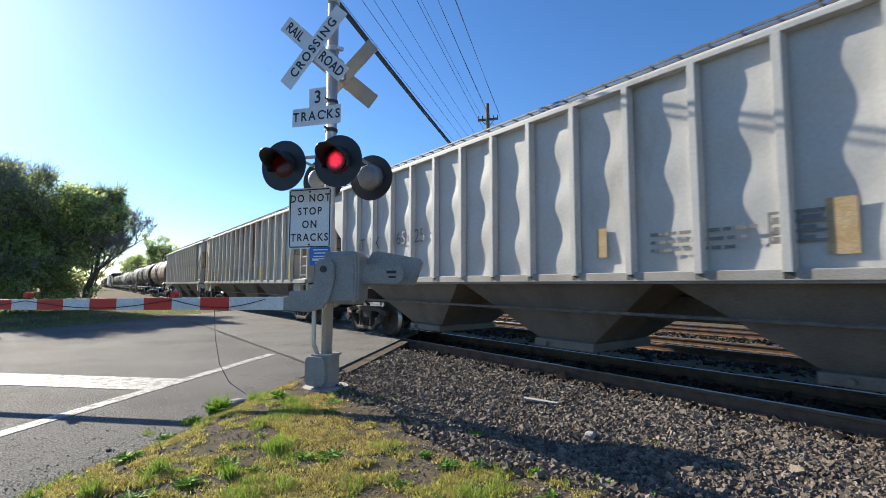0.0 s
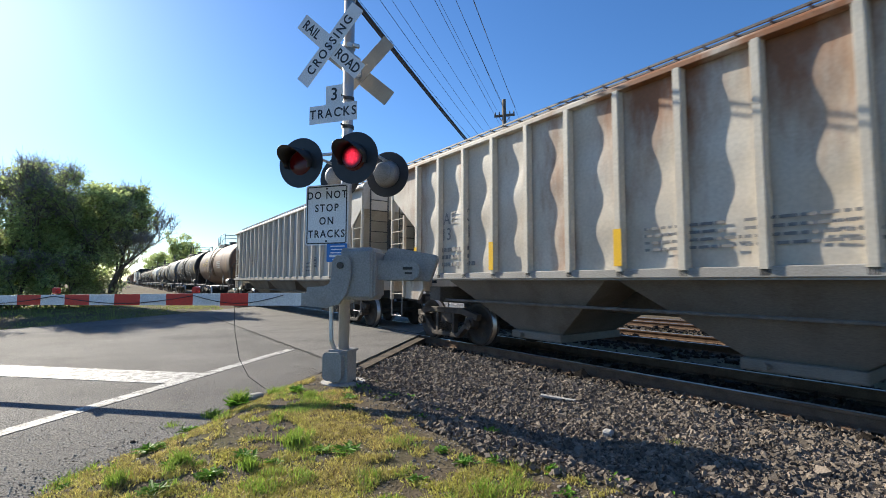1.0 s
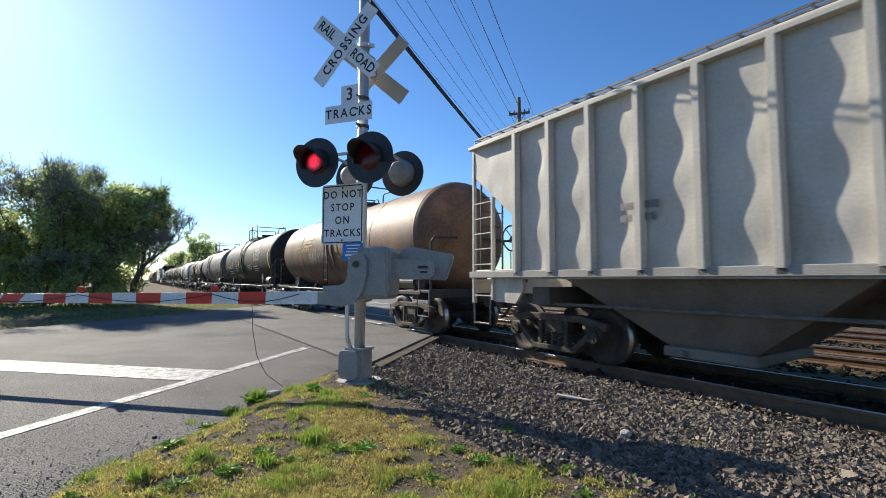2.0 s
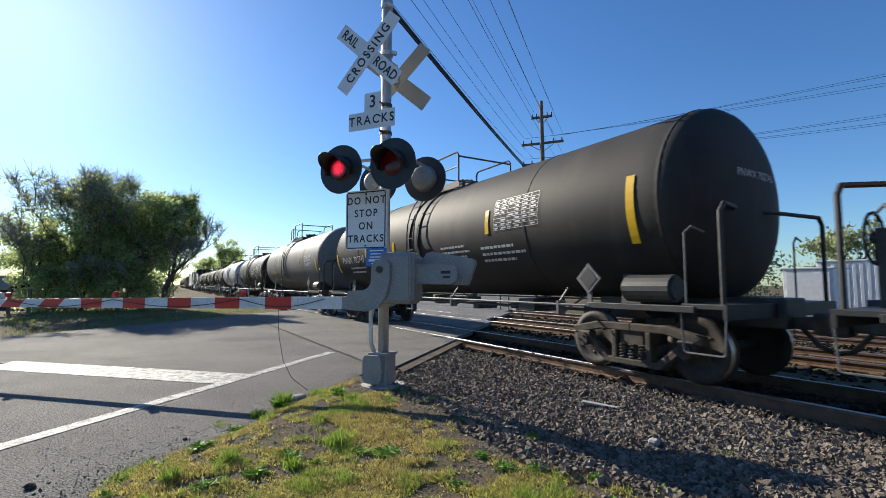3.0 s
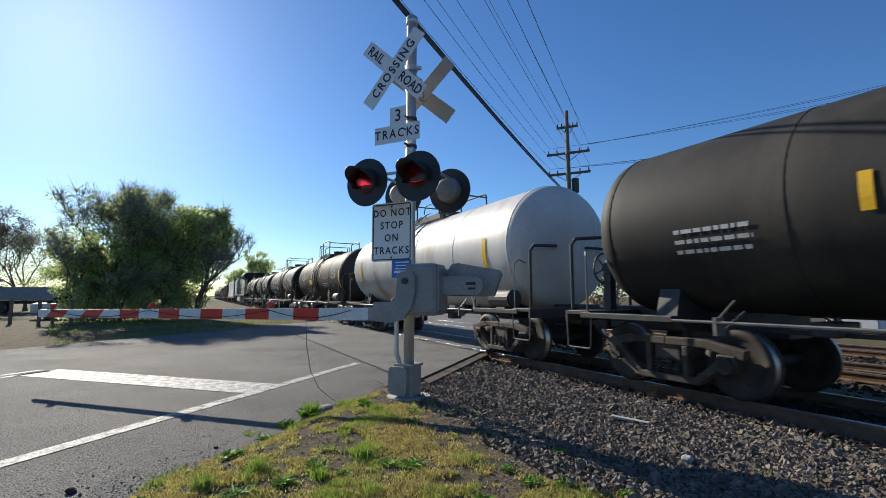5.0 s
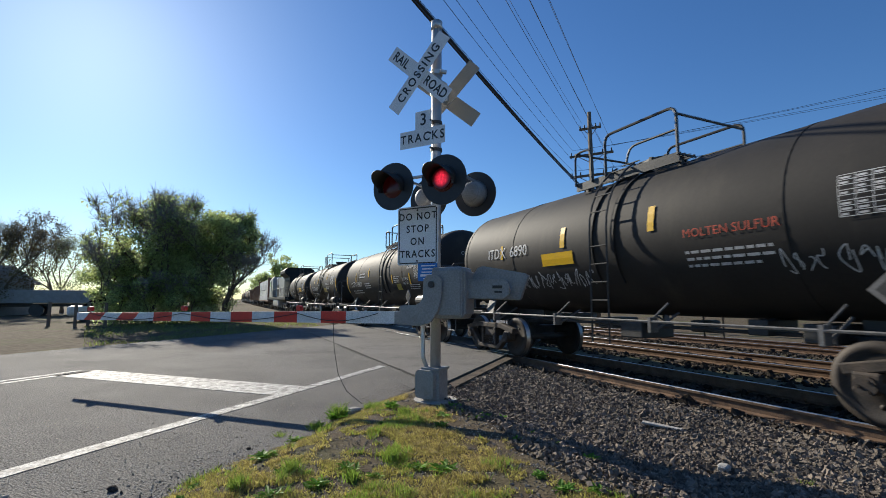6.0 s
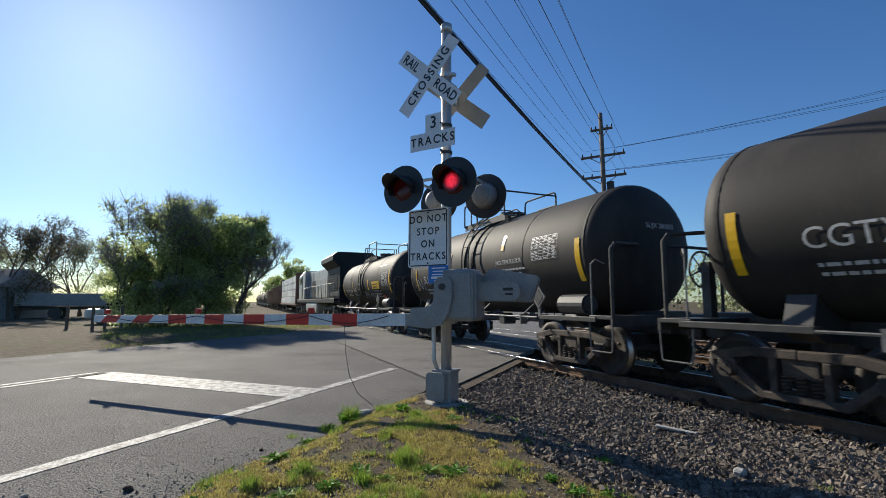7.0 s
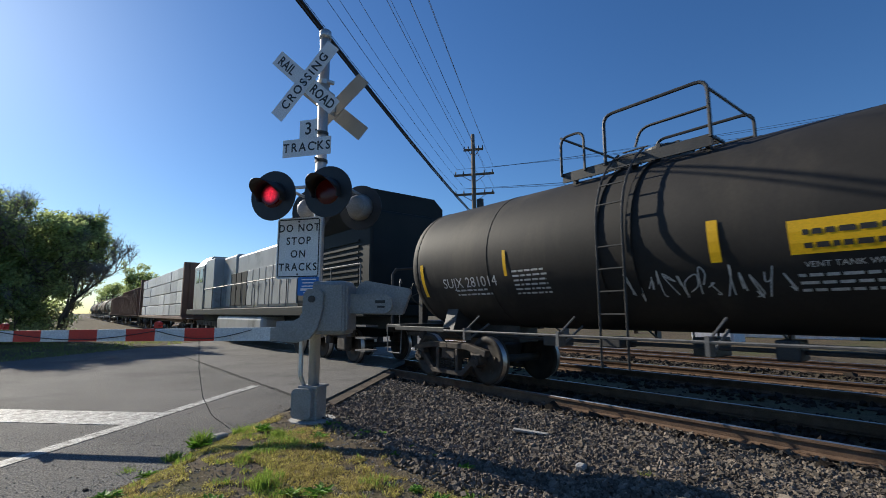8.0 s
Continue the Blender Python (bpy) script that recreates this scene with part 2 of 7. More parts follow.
def leafy(name, base, second, through_):
    """Leaves that let some light through."""
    m = mat(name, base, second, rough=0.55, scale=0.7, amount=0.9, fine=20, bump=0, per_island=0.35, spec=0.25)
    nt = m.node_tree
    bsdf, out = nt.nodes["Principled BSDF"], nt.nodes["Material Output"]
    tr = nt.nodes.new("ShaderNodeBsdfTranslucent")
    src = bsdf.inputs["Base Color"].links[0].from_socket
    nt.links.new(src, tr.inputs["Color"])
    mix = nt.nodes.new("ShaderNodeMixShader")
    mix.inputs[0].default_value = through_
    nt.links.new(bsdf.outputs[0], mix.inputs[1])
    nt.links.new(tr.outputs[0], mix.inputs[2])
    nt.links.new(mix.outputs[0], out.inputs["Surface"])
    return m


M_GRASS = leafy("grass", (0.45, 0.44, 0.11), (0.54, 0.42, 0.17), 0.5)
M_GRASS_GREEN = leafy("green_grass", (0.22, 0.33, 0.05), (0.31, 0.40, 0.085), 0.5)
M_WEED = leafy("weed_leaf", (0.13, 0.28, 0.03), (0.18, 0.34, 0.045), 0.45)
M_GRASS_FAR = leafy("roadside_grass", (0.22, 0.28, 0.07), (0.30, 0.30, 0.11), 0.5)
M_TAR = mat("tar_seam", (0.055, 0.053, 0.05), (0.085, 0.081, 0.076), spec=0.15, rough=0.95, scale=6, amount=0.8, fine=60, bump=0.3)

# ---- plan: the track runs along y; the road crosses it at 45 degrees ----
TRACK_X = 7.15
SPEED = 20.84
S = math.sqrt(0.5)


def mn(m_, n_):
    """A place from metres along the road and across it."""
    return ((m_ - n_) * S, (m_ + n_) * S)


def part(name, bm, material, parent=None, label="", smooth=False):
    me = bpy.data.meshes.new(name)
    bm.to_mesh(me)
    bm.free()
    if material:
        me.materials.append(material)
    if smooth:
        for p in me.polygons:
            p.use_smooth = True
    ob = new(name, me)
    ob.parent = parent
    if label:
        ob["label"] = label
    return ob


def box(bm, c, size, rot=None, bevel=0.0):
    m = Matrix.Translation(c) @ (rot.to_4x4() if rot else Matrix.Identity(4)) @ Matrix.Diagonal((*size, 1))
    r = bmesh.ops.create_cube(bm, size=1.0, matrix=m)
    if bevel:
        es = list({e for v in r["verts"] for e in v.link_edges})
        bmesh.ops.bevel(bm, geom=es, offset=bevel, segments=2, affect="EDGES", profile=0.5)
    return bm


def tube(bm, a, b, r, seg=8, r2=None, caps=True):
    a, b = Vector(a), Vector(b)
    d = b - a
    m = Matrix.Translation((a + b) / 2) @ d.to_track_quat("Z", "Y").to_matrix().to_4x4()
    bmesh.ops.create_cone(bm, cap_ends=caps, segments=seg, radius1=r, radius2=r if r2 is None else r2, depth=d.length, matrix=m)
    return bm


def bent(bm, pts, r, seg=6):
    """One round bar swept along the points."""
    pts = [Vector(q) for q in pts]
    rings = []
    side_ = None
    for i, q in enumerate(pts):
        a = (q - pts[i - 1]).normalized() if i else None
        b = (pts[i + 1] - q).normalized() if i + 1 < len(pts) else None
        d = ((a or b) + (b or a)).normalized()
        if side_ is None:
            side_ = d.orthogonal().normalized()
        side_ = (side_ - d * side_.dot(d)).normalized()
        up = d.cross(side_)
        k = 1.0 / max(0.6, (a.dot(d) if a and b else 1.0))
        rings.append([bm.verts.new(q + (side_ * math.cos(2 * math.pi * j / seg) + up * math.sin(2 * math.pi * j / seg)) * r * k) for j in range(seg)])
    for u, v in zip(rings[:-1], rings[1:]):
        for j in range(seg):
            bm.faces.new((u[j], u[(j + 1) % seg], v[(j + 1) % seg], v[j]))
    bm.faces.new(rings[0][::-1])
    bm.faces.new(rings[-1])
    return bm


def eased(pts, r, k=4):
    """The same path with its corners rounded."""
    pts = [Vector(q) for q in pts]
    out = [pts[0]]
    for a, b, c in zip(pts[:-2], pts[1:-1], pts[2:]):
        p = b + (a - b).normalized() * min(r, (a - b).length * 0.45)
        q = b + (c - b).normalized() * min(r, (c - b).length * 0.45)
        for j in range(k + 1):
            t = j / k
            out.append(p * (1 - t) ** 2 + b * 2 * t * (1 - t) + q * t * t)
    return out + [pts[-1]]


def prism(bm, outline, axis, lo, hi):
    """A solid with that outline (2D) swept along an axis, 0, 1 or 2."""
    def at(p, k):
        q = list(p)
        q.insert(axis, k)
        return q
    a = [bm.verts.new(at(p, lo)) for p in outline]
    b = [bm.verts.new(at(p, hi)) for p in outline]
    n = len(outline)
    bm.faces.new(a)
    bm.faces.new(b[::-1])
    for i in range(n):
        bm.faces.new((a[i], b[i], b[(i + 1) % n], a[(i + 1) % n]))
    bmesh.ops.recalc_face_normals(bm, faces=bm.faces[:])
    return bm


def empty(name):
    return new(name)


def bm_new():
    return bmesh.new()


def smooth(a, b, x):
    t = min(1.0, max(0.0, (x - a) / (b - a)))
    return t * t * (3 - 2 * t)


def height(x, y):
    """The ground's height: a low verge beside the road, a ballast shoulder, level land beyond."""
    n_ = (y - x) * S
    verge = smooth(3.35, 2.5, n_) if n_ < 8 else 0.0
    z = -0.07 + 0.17 * verge
    z -= 0.18 * smooth(2.35, 3.3, x) * (1.0 - 0.6 * smooth(2.5, 3.2, n_))
    if n_ > 14.2:
        z = -0.05 + 0.10 * smooth(14.2, 18.0, n_)
    if x > 5.5:
        z = min(z, -0.19)
    if x > 19:
        z = -0.19 + 0.15 * smooth(19, 24, x)
    bump_ = 0.02 * noise.noise((x * 1.3, y * 1.3, 0)) + 0.012 * noise.noise((x * 5, y * 5, 3))
    return z + bump_ * (1 - smooth(30, 60, abs(x) + abs(y)))


def ground():
    fine = [round(-7 + 0.2 * i, 2) for i in range(86)]
    xs = [-2500, -900, -300, -120, -60, -35, -22, -14, -10] + fine + [11, 13, 15, 17, 19, 20, 21, 22, 24, 28, 40, 70, 150, 400, 1000, 2500]
    finey = [round(-4 + 0.2 * i, 2) for i in range(91)]
    ys = [-2500, -600, -150, -50, -20, -10, -6] + finey + [15, 16, 18, 20, 22, 24, 27, 30, 35, 45, 60, 90, 150, 300, 700, 2500]
    vs = [(x, y, height(x, y)) for y in ys for x in xs]
    w = len(xs)
    fs = [(j * w + i, j * w + i + 1, j * w + i + 1 + w, j * w + i + w) for j in range(len(ys) - 1) for i in range(w - 1)]
    me = bpy.data.meshes.new("ground")
    me.from_pydata(vs, [], fs)
    for p in me.polygons:
        p.use_smooth = True
    me.materials.append(M_GROUND)
    return tagged(new("ground", me), "bare brown soil with thin grass beside the tracks", "ground", kind="structure")


M_GROUND = mat("ground_soil", spec=0.12, base=(0.085, 0.064, 0.043), second=(0.15, 0.118, 0.075), rough=0.95, scale=6.0, amount=0.9, fine=45, bump=0.8, stain=(0.10, 0.10, 0.045), stain_scale=0.35, stain_cut=0.55)
ground()


def strip(bm, m0, m1, n0, n1, z, step=1.0, wobble=0.0, seed=0):
    """A thin slab on the road, between two distances along it and two across it."""
    k = max(1, int(abs(m1 - m0) / step))
    rows = []
    for i in range(k + 1):
        a = m0 + (m1 - m0) * i / k
        lo = n0 + wobble * noise.noise((a * 1.7, seed, 0)) + 0.5 * wobble * noise.noise((a * 6, seed, 1))
        rows.append([bm.verts.new((*mn(a, lo), z)), bm.verts.new((*mn(a, n1), z))])
    for p, q in zip(rows[:-1], rows[1:]):
        bm.faces.new((p[0], q[0], q[1], p[1]))
    r = bmesh.ops.extrude_face_region(bm, geom=bm.faces[:])
    bmesh.ops.translate(bm, verts=[v for v in r["geom"] if isinstance(v, bmesh.types.BMVert)], vec=(0, 0, -0.12 if z < 0.003 else -0.004))
    bmesh.ops.recalc_face_normals(bm, faces=bm.faces[:])
    return bm


road = tagged(part("road", strip(bm_new(), -70, 90, 2.95, 14.0, 0.0, step=0.25, wobble=0.13), M_ASPHALT), "worn grey asphalt road crossing the railway", "road", kind="structure")


def crossing_patch():
    """Newer asphalt along the track, on both sides of the rails."""
    bm = bm_new()
    for x0, x1 in ((3.05, TRACK_X - 0.84), (TRACK_X - 0.66, TRACK_X + 0.66), (TRACK_X + 0.84, 10.5), (12.2, 14.9), (16.6, 19.0)):
        ring = [(x, x + n_ / S) for x, n_ in ((x0, 2.72), (x1, 2.62), (x1, 14.05), (x0, 14.05))]
        lo = [bm.verts.new((x, y, -0.1)) for x, y in ring]
        hi = [bm.verts.new((x, y, 0.008)) for x, y in ring]
        bm.faces.new(hi)
        for i in range(4):
            bm.faces.new((lo[i], lo[(i + 1) % 4], hi[(i + 1) % 4], hi[i]))
    bmesh.ops.recalc_face_normals(bm, faces=bm.faces[:])
    return part("crossing_surface", bm, M_ASPHALT_NEW, road, "smoother asphalt laid between the rails")


crossing_patch()
def seam(pts, w, seed):
    """A dark sealed crack that wanders over the asphalt."""
    rng = random.Random(seed)
    bm = bm_new()
    row = None
    for (x0, y0), (x1, y1) in zip(pts[:-1], pts[1:]):
        k = max(2, int(math.hypot(x1 - x0, y1 - y0) / 0.15))
        nx, ny = (y1 - y0), -(x1 - x0)
        l_ = math.hypot(nx, ny)
        for i in range(k):
            t = i / k
            j = rng.gauss(0, 0.012)
            x, y = x0 + (x1 - x0) * t + nx / l_ * j, y0 + (y1 - y0) * t + ny / l_ * j
            q = w * rng.uniform(0.5, 1.2) / l_
            new_row = (bm.verts.new((x - nx * q, y - ny * q, 0.0125)), bm.verts.new((x + nx * q, y + ny * q, 0.0125)))
            if row:
                bm.faces.new((row[0], new_row[0], new_row[1], row[1]))
            row = new_row
    bmesh.ops.recalc_face_normals(bm, faces=bm.faces[:])
    part("crack_seal", bm, M_TAR, road, "dark tar seam")


seam([(3.04, 7.3), (3.04, 10.0), (3.05, 14.0), (3.05, 19.5)], 0.03, 1)
seam([(0.9, 5.0), (1.9, 6.1), (3.1, 7.35)], 0.014, 4)
bm = prism(bm_new(), [(3.3, 3.3 + 2.70 / S), (6.2, 6.2 + 2.60 / S), (6.2, 6.2 + 2.38 / S), (3.3, 3.3 + 2.48 / S)], 2, -0.2, -0.02)
part("edge_timber", bm, M_TIE, road, "dark timber along the crossing's edge")
bm = strip(bm_new(), -60, 8.66, 4.45, 4.63, 0.006, step=0.5)
part("edge_line", bm, M_LINE, road, "worn white edge line")
bm = strip(bm_new(), 5.50, 6.22, 4.62, 9.35, 0.006)
part("stop_line", bm, M_LINE, road, "broad worn white stop line")
bm = strip(bm_new(), -60, 6.05, 9.22, 9.34, 0.006, step=0.5)
part("centre_line", bm, M_LINE, road, "white centre line")
bm = strip(bm_new(), -60, 6.05, 9.48, 9.60, 0.006, step=0.5)
part("centre_line", bm, M_LINE, road, "white centre line")


def railway(x0, name, label, near):
    """One track: two rails on wooden ties, in a bed of ballast."""
    track = tagged(empty(name), label, "railway track", "parallel tracks", "structure")
    track.location = (x0, 0, 0)
    y0, y1 = (-30, 330)
    outline = [(-2.3, -0.42), (-1.7, -0.20), (1.7, -0.20), (2.3, -0.42)]
    bm = prism(bm_new(), outline, 1, y0, y1)
    part("ballast_bed", bm, M_BED, track)
    for sx in (-0.7525, 0.7525):
        prof = [(-0.07, -0.165), (0.07, -0.165), (0.07, -0.152), (0.012, -0.135), (0.012, -0.045), (0.036, -0.036), (0.036, -0.004), (-0.036, -0.004), (-0.036, -0.036), (-0.012, -0.045), (-0.012, -0.135), (-0.07, -0.152)]
        rail = part("rail", prism(bm_new(), [(sx + a, b) for a, b in prof], 1, y0, y1), M_RAIL, track, "rust-brown steel rail")
        bm = prism(bm_new(), [(sx - 0.030, -0.004), (sx + 0.030, -0.004), (sx + 0.026, 0.001), (sx - 0.026, 0.001)], 1, y0, y1)
        part("rail_head", bm, M_RAIL_TOP, rail, "polished bright running surface")
    tie = box(bm_new(), (0, 0, 0), (2.6, 0.23, 0.17), bevel=0.012)
    me = bpy.data.meshes.new("tie")
    tie.to_mesh(me)
    tie.free()
    me.materials.append(M_TIE)
    plate = bpy.data.meshes.new("tie_plate")
    b2 = bm_new()
    for sx in (-0.7525, 0.7525):
        box(b2, (sx, 0, -0.163), (0.33, 0.19, 0.012))
        for dx in (-0.1, 0.1):
            box(b2, (sx + dx, 0.04 * (1 if dx > 0 else -1), -0.15), (0.025, 0.025, 0.03))
    b2.to_mesh(plate)
    b2.free()
    plate.materials.append(M_RAIL)
    rnd = random.Random(int(x0 * 10))
    k = 0
    y = -3.0
    while y < (62 if near else 50):
        if not (x0 + 2.62 / S - 1.3 < y < x0 + 14.05 / S + 1.3):
            t_ = new("tie", me)
            t_.parent = track
            t_.matrix_basis = pose(rnd.uniform(-0.06, 0.06), y, -0.255 + rnd.uniform(-0.012, 0.006), rnd.uniform(-0.6, 0.6), 0, rnd.uniform(-1.2, 1.2))
            p_ = new("tie_plate", plate)
            p_.parent = track
            p_.location = (0, y, 0)
        y += 0.52
        k += 1
    return track


railway(TRACK_X, "railway_track", "rusty rails on weathered wooden ties in grey ballast, the train runs on it", True)
railway(11.35, "railway_track", "empty second track with rust-brown rails on wooden ties", False)
railway(15.75, "railway_track", "empty third track with rust-brown rails in ballast", False)


def stones(name, label, count, place, size, seed, material=None):
    """Loose crushed stones as one heap."""
    rng = np.random.default_rng(seed)
    base = np.array([(-1, -1, -1), (1, -1, -1), (1, 1, -1), (-1, 1, -1), (-1, -1, 1), (1, -1, 1), (1, 1, 1), (-1, 1, 1)], float) * 0.5
    quads = np.array([(0, 3, 2, 1), (4, 5, 6, 7), (0, 1, 5, 4), (1, 2, 6, 5), (2, 3, 7, 6), (3, 0, 4, 7)])
    pts = []
    while len(pts) < count:
        p = place(rng)
        if p is not None:
            pts.append(p)
    pts = np.array(pts)
    v = base[None] + rng.uniform(-0.28, 0.28, (count, 8, 3))
    v *= (rng.gamma(6, 1 / 6, (count, 1, 1)) * size) * rng.uniform(0.65, 1.25, (count, 1, 3))
    q = rng.normal(size=(count, 4))
    q /= np.linalg.norm(q, axis=1)[:, None]
    w, x, y, z = q.T
    rot = np.stack([np.stack([1 - 2 * (y * y + z * z), 2 * (x * y - z * w), 2 * (x * z + y * w)], -1), np.stack([2 * (x * y + z * w), 1 - 2 * (x * x + z * z), 2 * (y * z - x * w)], -1), np.stack([2 * (x * z - y * w), 2 * (y * z + x * w), 1 - 2 * (x * x + y * y)], -1)], 1)
    v = np.einsum("nij,nkj->nki", rot, v) + pts[:, None]
    f = quads[None] + 8 * np.arange(count)[:, None, None]
    me = bpy.data.meshes.new(name)
    me.from_pydata(v.reshape(-1, 3).tolist(), [], f.reshape(-1, 4).tolist())
    me.materials.append(material or M_BALLAST)
    return tagged(new(name, me), label, "ballast", kind="stuff")


def near_ballast(rng):
    y = -2.5 + 14.5 * rng.random() ** 1.1
    x = rng.uniform(2.2, 6.5)
    n_ = (y - x) * S
    edge = 2.3 + 0.35 * smooth(3.0, 0.8, y) + 0.25 * noise.noise((x * 2, y * 2, 7))
    if n_ > 2.72 or x < edge or (x < edge + 0.6 and rng.random() > (x - edge) / 0.6 + 0.12):
        return None
    if y < 0.6 and rng.random() > smooth(-2.5, 0.6, y):
        return None
    if x > 5.78 + 0.1 * noise.noise((y * 2.5, 1, 2)) and rng.random() > 0.22:
        return None
    top = height(x, y)
    if x > 5.4:
        top = max(top, -0.21 + 0.02)
    return (x, y, top + rng.uniform(0.0, 0.025))


def between_ballast(rng):
    x, y = rng.uniform(5.6, 19.5), rng.uniform(-1.5, 26)
    n_ = (y - x) * S
    for c in (TRACK_X, 11.35, 15.75):
        if abs(abs(x - c) - 0.7525) < 0.14:
            return None
    if 2.5 < n_ < 14.2:
        return None
    inside = min(abs(x - c) for c in (TRACK_X, 11.35, 15.75))
    return (x, y, (-0.19 if inside < 1.7 else -0.19 - 0.22 * smooth(1.7, 2.3, inside)) + rng.uniform(0, 0.02))


stones("ballast_heap", "grey crushed-stone ballast spread beside the near rail", 90000, near_ballast, 0.0215, 3)
# these stones carry the train's shade in their colour
stones("ballast_heap", "oily ballast stones between the tracks, coloured darker for the train's shade", 14000, between_ballast, 0.05, 4, M_BALLAST_OIL_SHADE)


def blades(name, label, category, count, place, length, width, material, seed, lean=0.5):
    """Grass as many narrow bent blades in one object."""
    rng = np.random.default_rng(seed)
    vs, fs = [], []
    while len(fs) < 2 * count:
        p = place(rng)
        if p is None:
            continue
        x, y, z, s = p
        a = rng.uniform(0, 2 * math.pi)
        h_ = length * s * rng.uniform(0.5, 1.3)
        dx, dy = math.cos(a), math.sin(a)
        b = rng.uniform(0, 2 * math.pi)
        lx, ly = lean * h_ * math.cos(b) * rng.random(), lean * h_ * math.sin(b) * rng.random()
        w_ = width * rng.uniform(0.6, 1.3)
        i = len(vs)
        vs += [(x - dx * w_, y - dy * w_, z - 0.01), (x + dx * w_, y + dy * w_, z - 0.01), (x + dx * w_ * 0.8 + lx * 0.4, y + dy * w_ * 0.8 + ly * 0.4, z + h_ * 0.6), (x - dx * w_ * 0.8 + lx * 0.4, y - dy * w_ * 0.8 + ly * 0.4, z + h_ * 0.6), (x + lx, y + ly, z + h_)]
        fs += [(i, i + 1, i + 2, i + 3), (i + 3, i + 2, i + 4)]
    me = bpy.data.meshes.new(name)
    me.from_pydata(vs, [], fs)
    me.materials.append(material)
    return tagged(new(name, me), label, category, kind="stuff")


def verge_grass(rng):
    x, y = rng.uniform(-2.4, 4.2), -0.8 + 6.9 * rng.random()
    n_ = (y - x) * S
    if n_ > 3.15 - 0.25 * smooth(4.6, 2.6, y) + 0.25 * noise.noise((x * 2.2, y * 2.2, 5)):
        return None
    edge = 2.5 + 0.25 * smooth(3.0, 0.8, y) + 0.3 * noise.noise((x * 1.5, y * 1.5, 2))
    k = 0.50 + 1.2 * noise.noise((x * 1.6, y * 1.6, 9)) + 1.3 * noise.noise((x * 6, y * 6, 4)) - 1.25 * smooth(edge - 0.55, edge + 0.15, x) - 0.2 * smooth(3.6, 5.2, y) - 0.7 * smooth(1.5, -0.7, y)
    if rng.random() > k:
        return None
    return (x, y, height(x, y), 0.6 + 0.8 * max(0.0, noise.noise((x * 2.5, y * 2.5, 12)) + 0.3))


blades("verge_grass", "short yellow-green spring grass on the verge", "grass", 72000, verge_grass, 0.034, 0.0023, M_GRASS, 5, 1.6)
blades("ground_leaves", "small yellow-green leaves of low plants in the grass", "grass", 82000, verge_grass, 0.022, 0.006, M_GRASS, 15, 2.2)


def green_patch(rng):
    p = verge_grass(rng)
    if p is None or noise.noise((p[0] * 2.1, p[1] * 2.1, 21)) + 0.5 * noise.noise((p[0] * 7, p[1] * 7, 22)) < 0.25:
        return None
    return (p[0], p[1], p[2], 1.1 * p[3])


blades("green_grass", "patches of bright green grass on the verge", "grass", 12000, green_patch, 0.055, 0.003, M_GRASS_GREEN, 25, 1.2)


def dead_stalks(rng):
    p = verge_grass(rng)
    if p is None or rng.random() > 0.6:
        return None
    return (p[0], p[1], p[2], 0.8 * p[3])


M_STRAW = leafy("dry_grass", (0.34, 0.26, 0.13), (0.20, 0.14, 0.08), 0.35)
blades("dry_grass", "dry straw-coloured stalks among the grass", "grass", 22000, dead_stalks, 0.05, 0.003, M_STRAW, 8, 1.8)


def soil_grit(rng):
    x, y = rng.uniform(-1.6, 4.0), 1.0 + 5.2 * rng.random() ** 1.2
    n_ = (y - x) * S
    if n_ > 3.1 + 0.2 * noise.noise((x * 2, y * 2, 1)) and rng.random() > 0.55 * (3.75 - n_) * smooth(5.2, 3.5, y):
        return None
    return (x, y, max(height(x, y), 0.002 if n_ > 3.05 else -1) + rng.uniform(-0.004, 0.004))


stones("grit", "brown grit and small stones scattered over the soil", 26000, soil_grit, 0.0075, 9, M_GRIT)


def shoulder_grit(rng):
    x, y = rng.uniform(-4.0, 2.6), rng.uniform(2.4, 7.5)
    n_ = (y - x) * S
    if not 2.9 < n_ < 6.5 or rng.random() > (0.9 if n_ < 3.4 else 0.38 if n_ < 4.4 else 0.07):
        return None
    return (x, y, 0.0005)


stones("road_grit", "pale loose grit on the asphalt shoulder", 9000, shoulder_grit, 0.0042, 19, M_GRIT)
for i, (x, y, r) in enumerate(((-0.72, 4.15, 0.035), (-1.35, 4.3, 0.025), (-0.05, 4.3, 0.02), (-1.0, 3.85, 0.03), (0.2, 4.75, 0.02))):
    bm = bm_new()
    bmesh.ops.create_icosphere(bm, subdivisions=2, radius=r)
    for v in bm.verts:
        v.co *= 1 + 0.5 * noise.noise(v.co * 30 + Vector((i, 0, 0)))
        v.co.z *= 0.6
    o = part("stone", bm, M_BED if i % 2 == 0 else M_GRIT)
    o.location = (x, y, 0.4 * r)
    tagged(o, "small stone lying loose on the asphalt shoulder", "stone", "loose stones on the road")


def far_grass(rng):
    x, y = rng.uniform(-16, 9), rng.uniform(15, 34)
    n_ = (y - x) * S
    if n_ < 14.3 or x > 4.5 or x < -0.22 * y or n_ > 24 or rng.random() > 0.6 + noise.noise((x * 0.5, y * 0.5, 3)):
        return None
    return (x, y, height(x, y), 1.0)


blades("roadside_grass", "rough green grass along the far edge of the road", "grass", 9000, far_grass, 0.06, 0.012, M_GRASS_FAR, 6, 0.9)


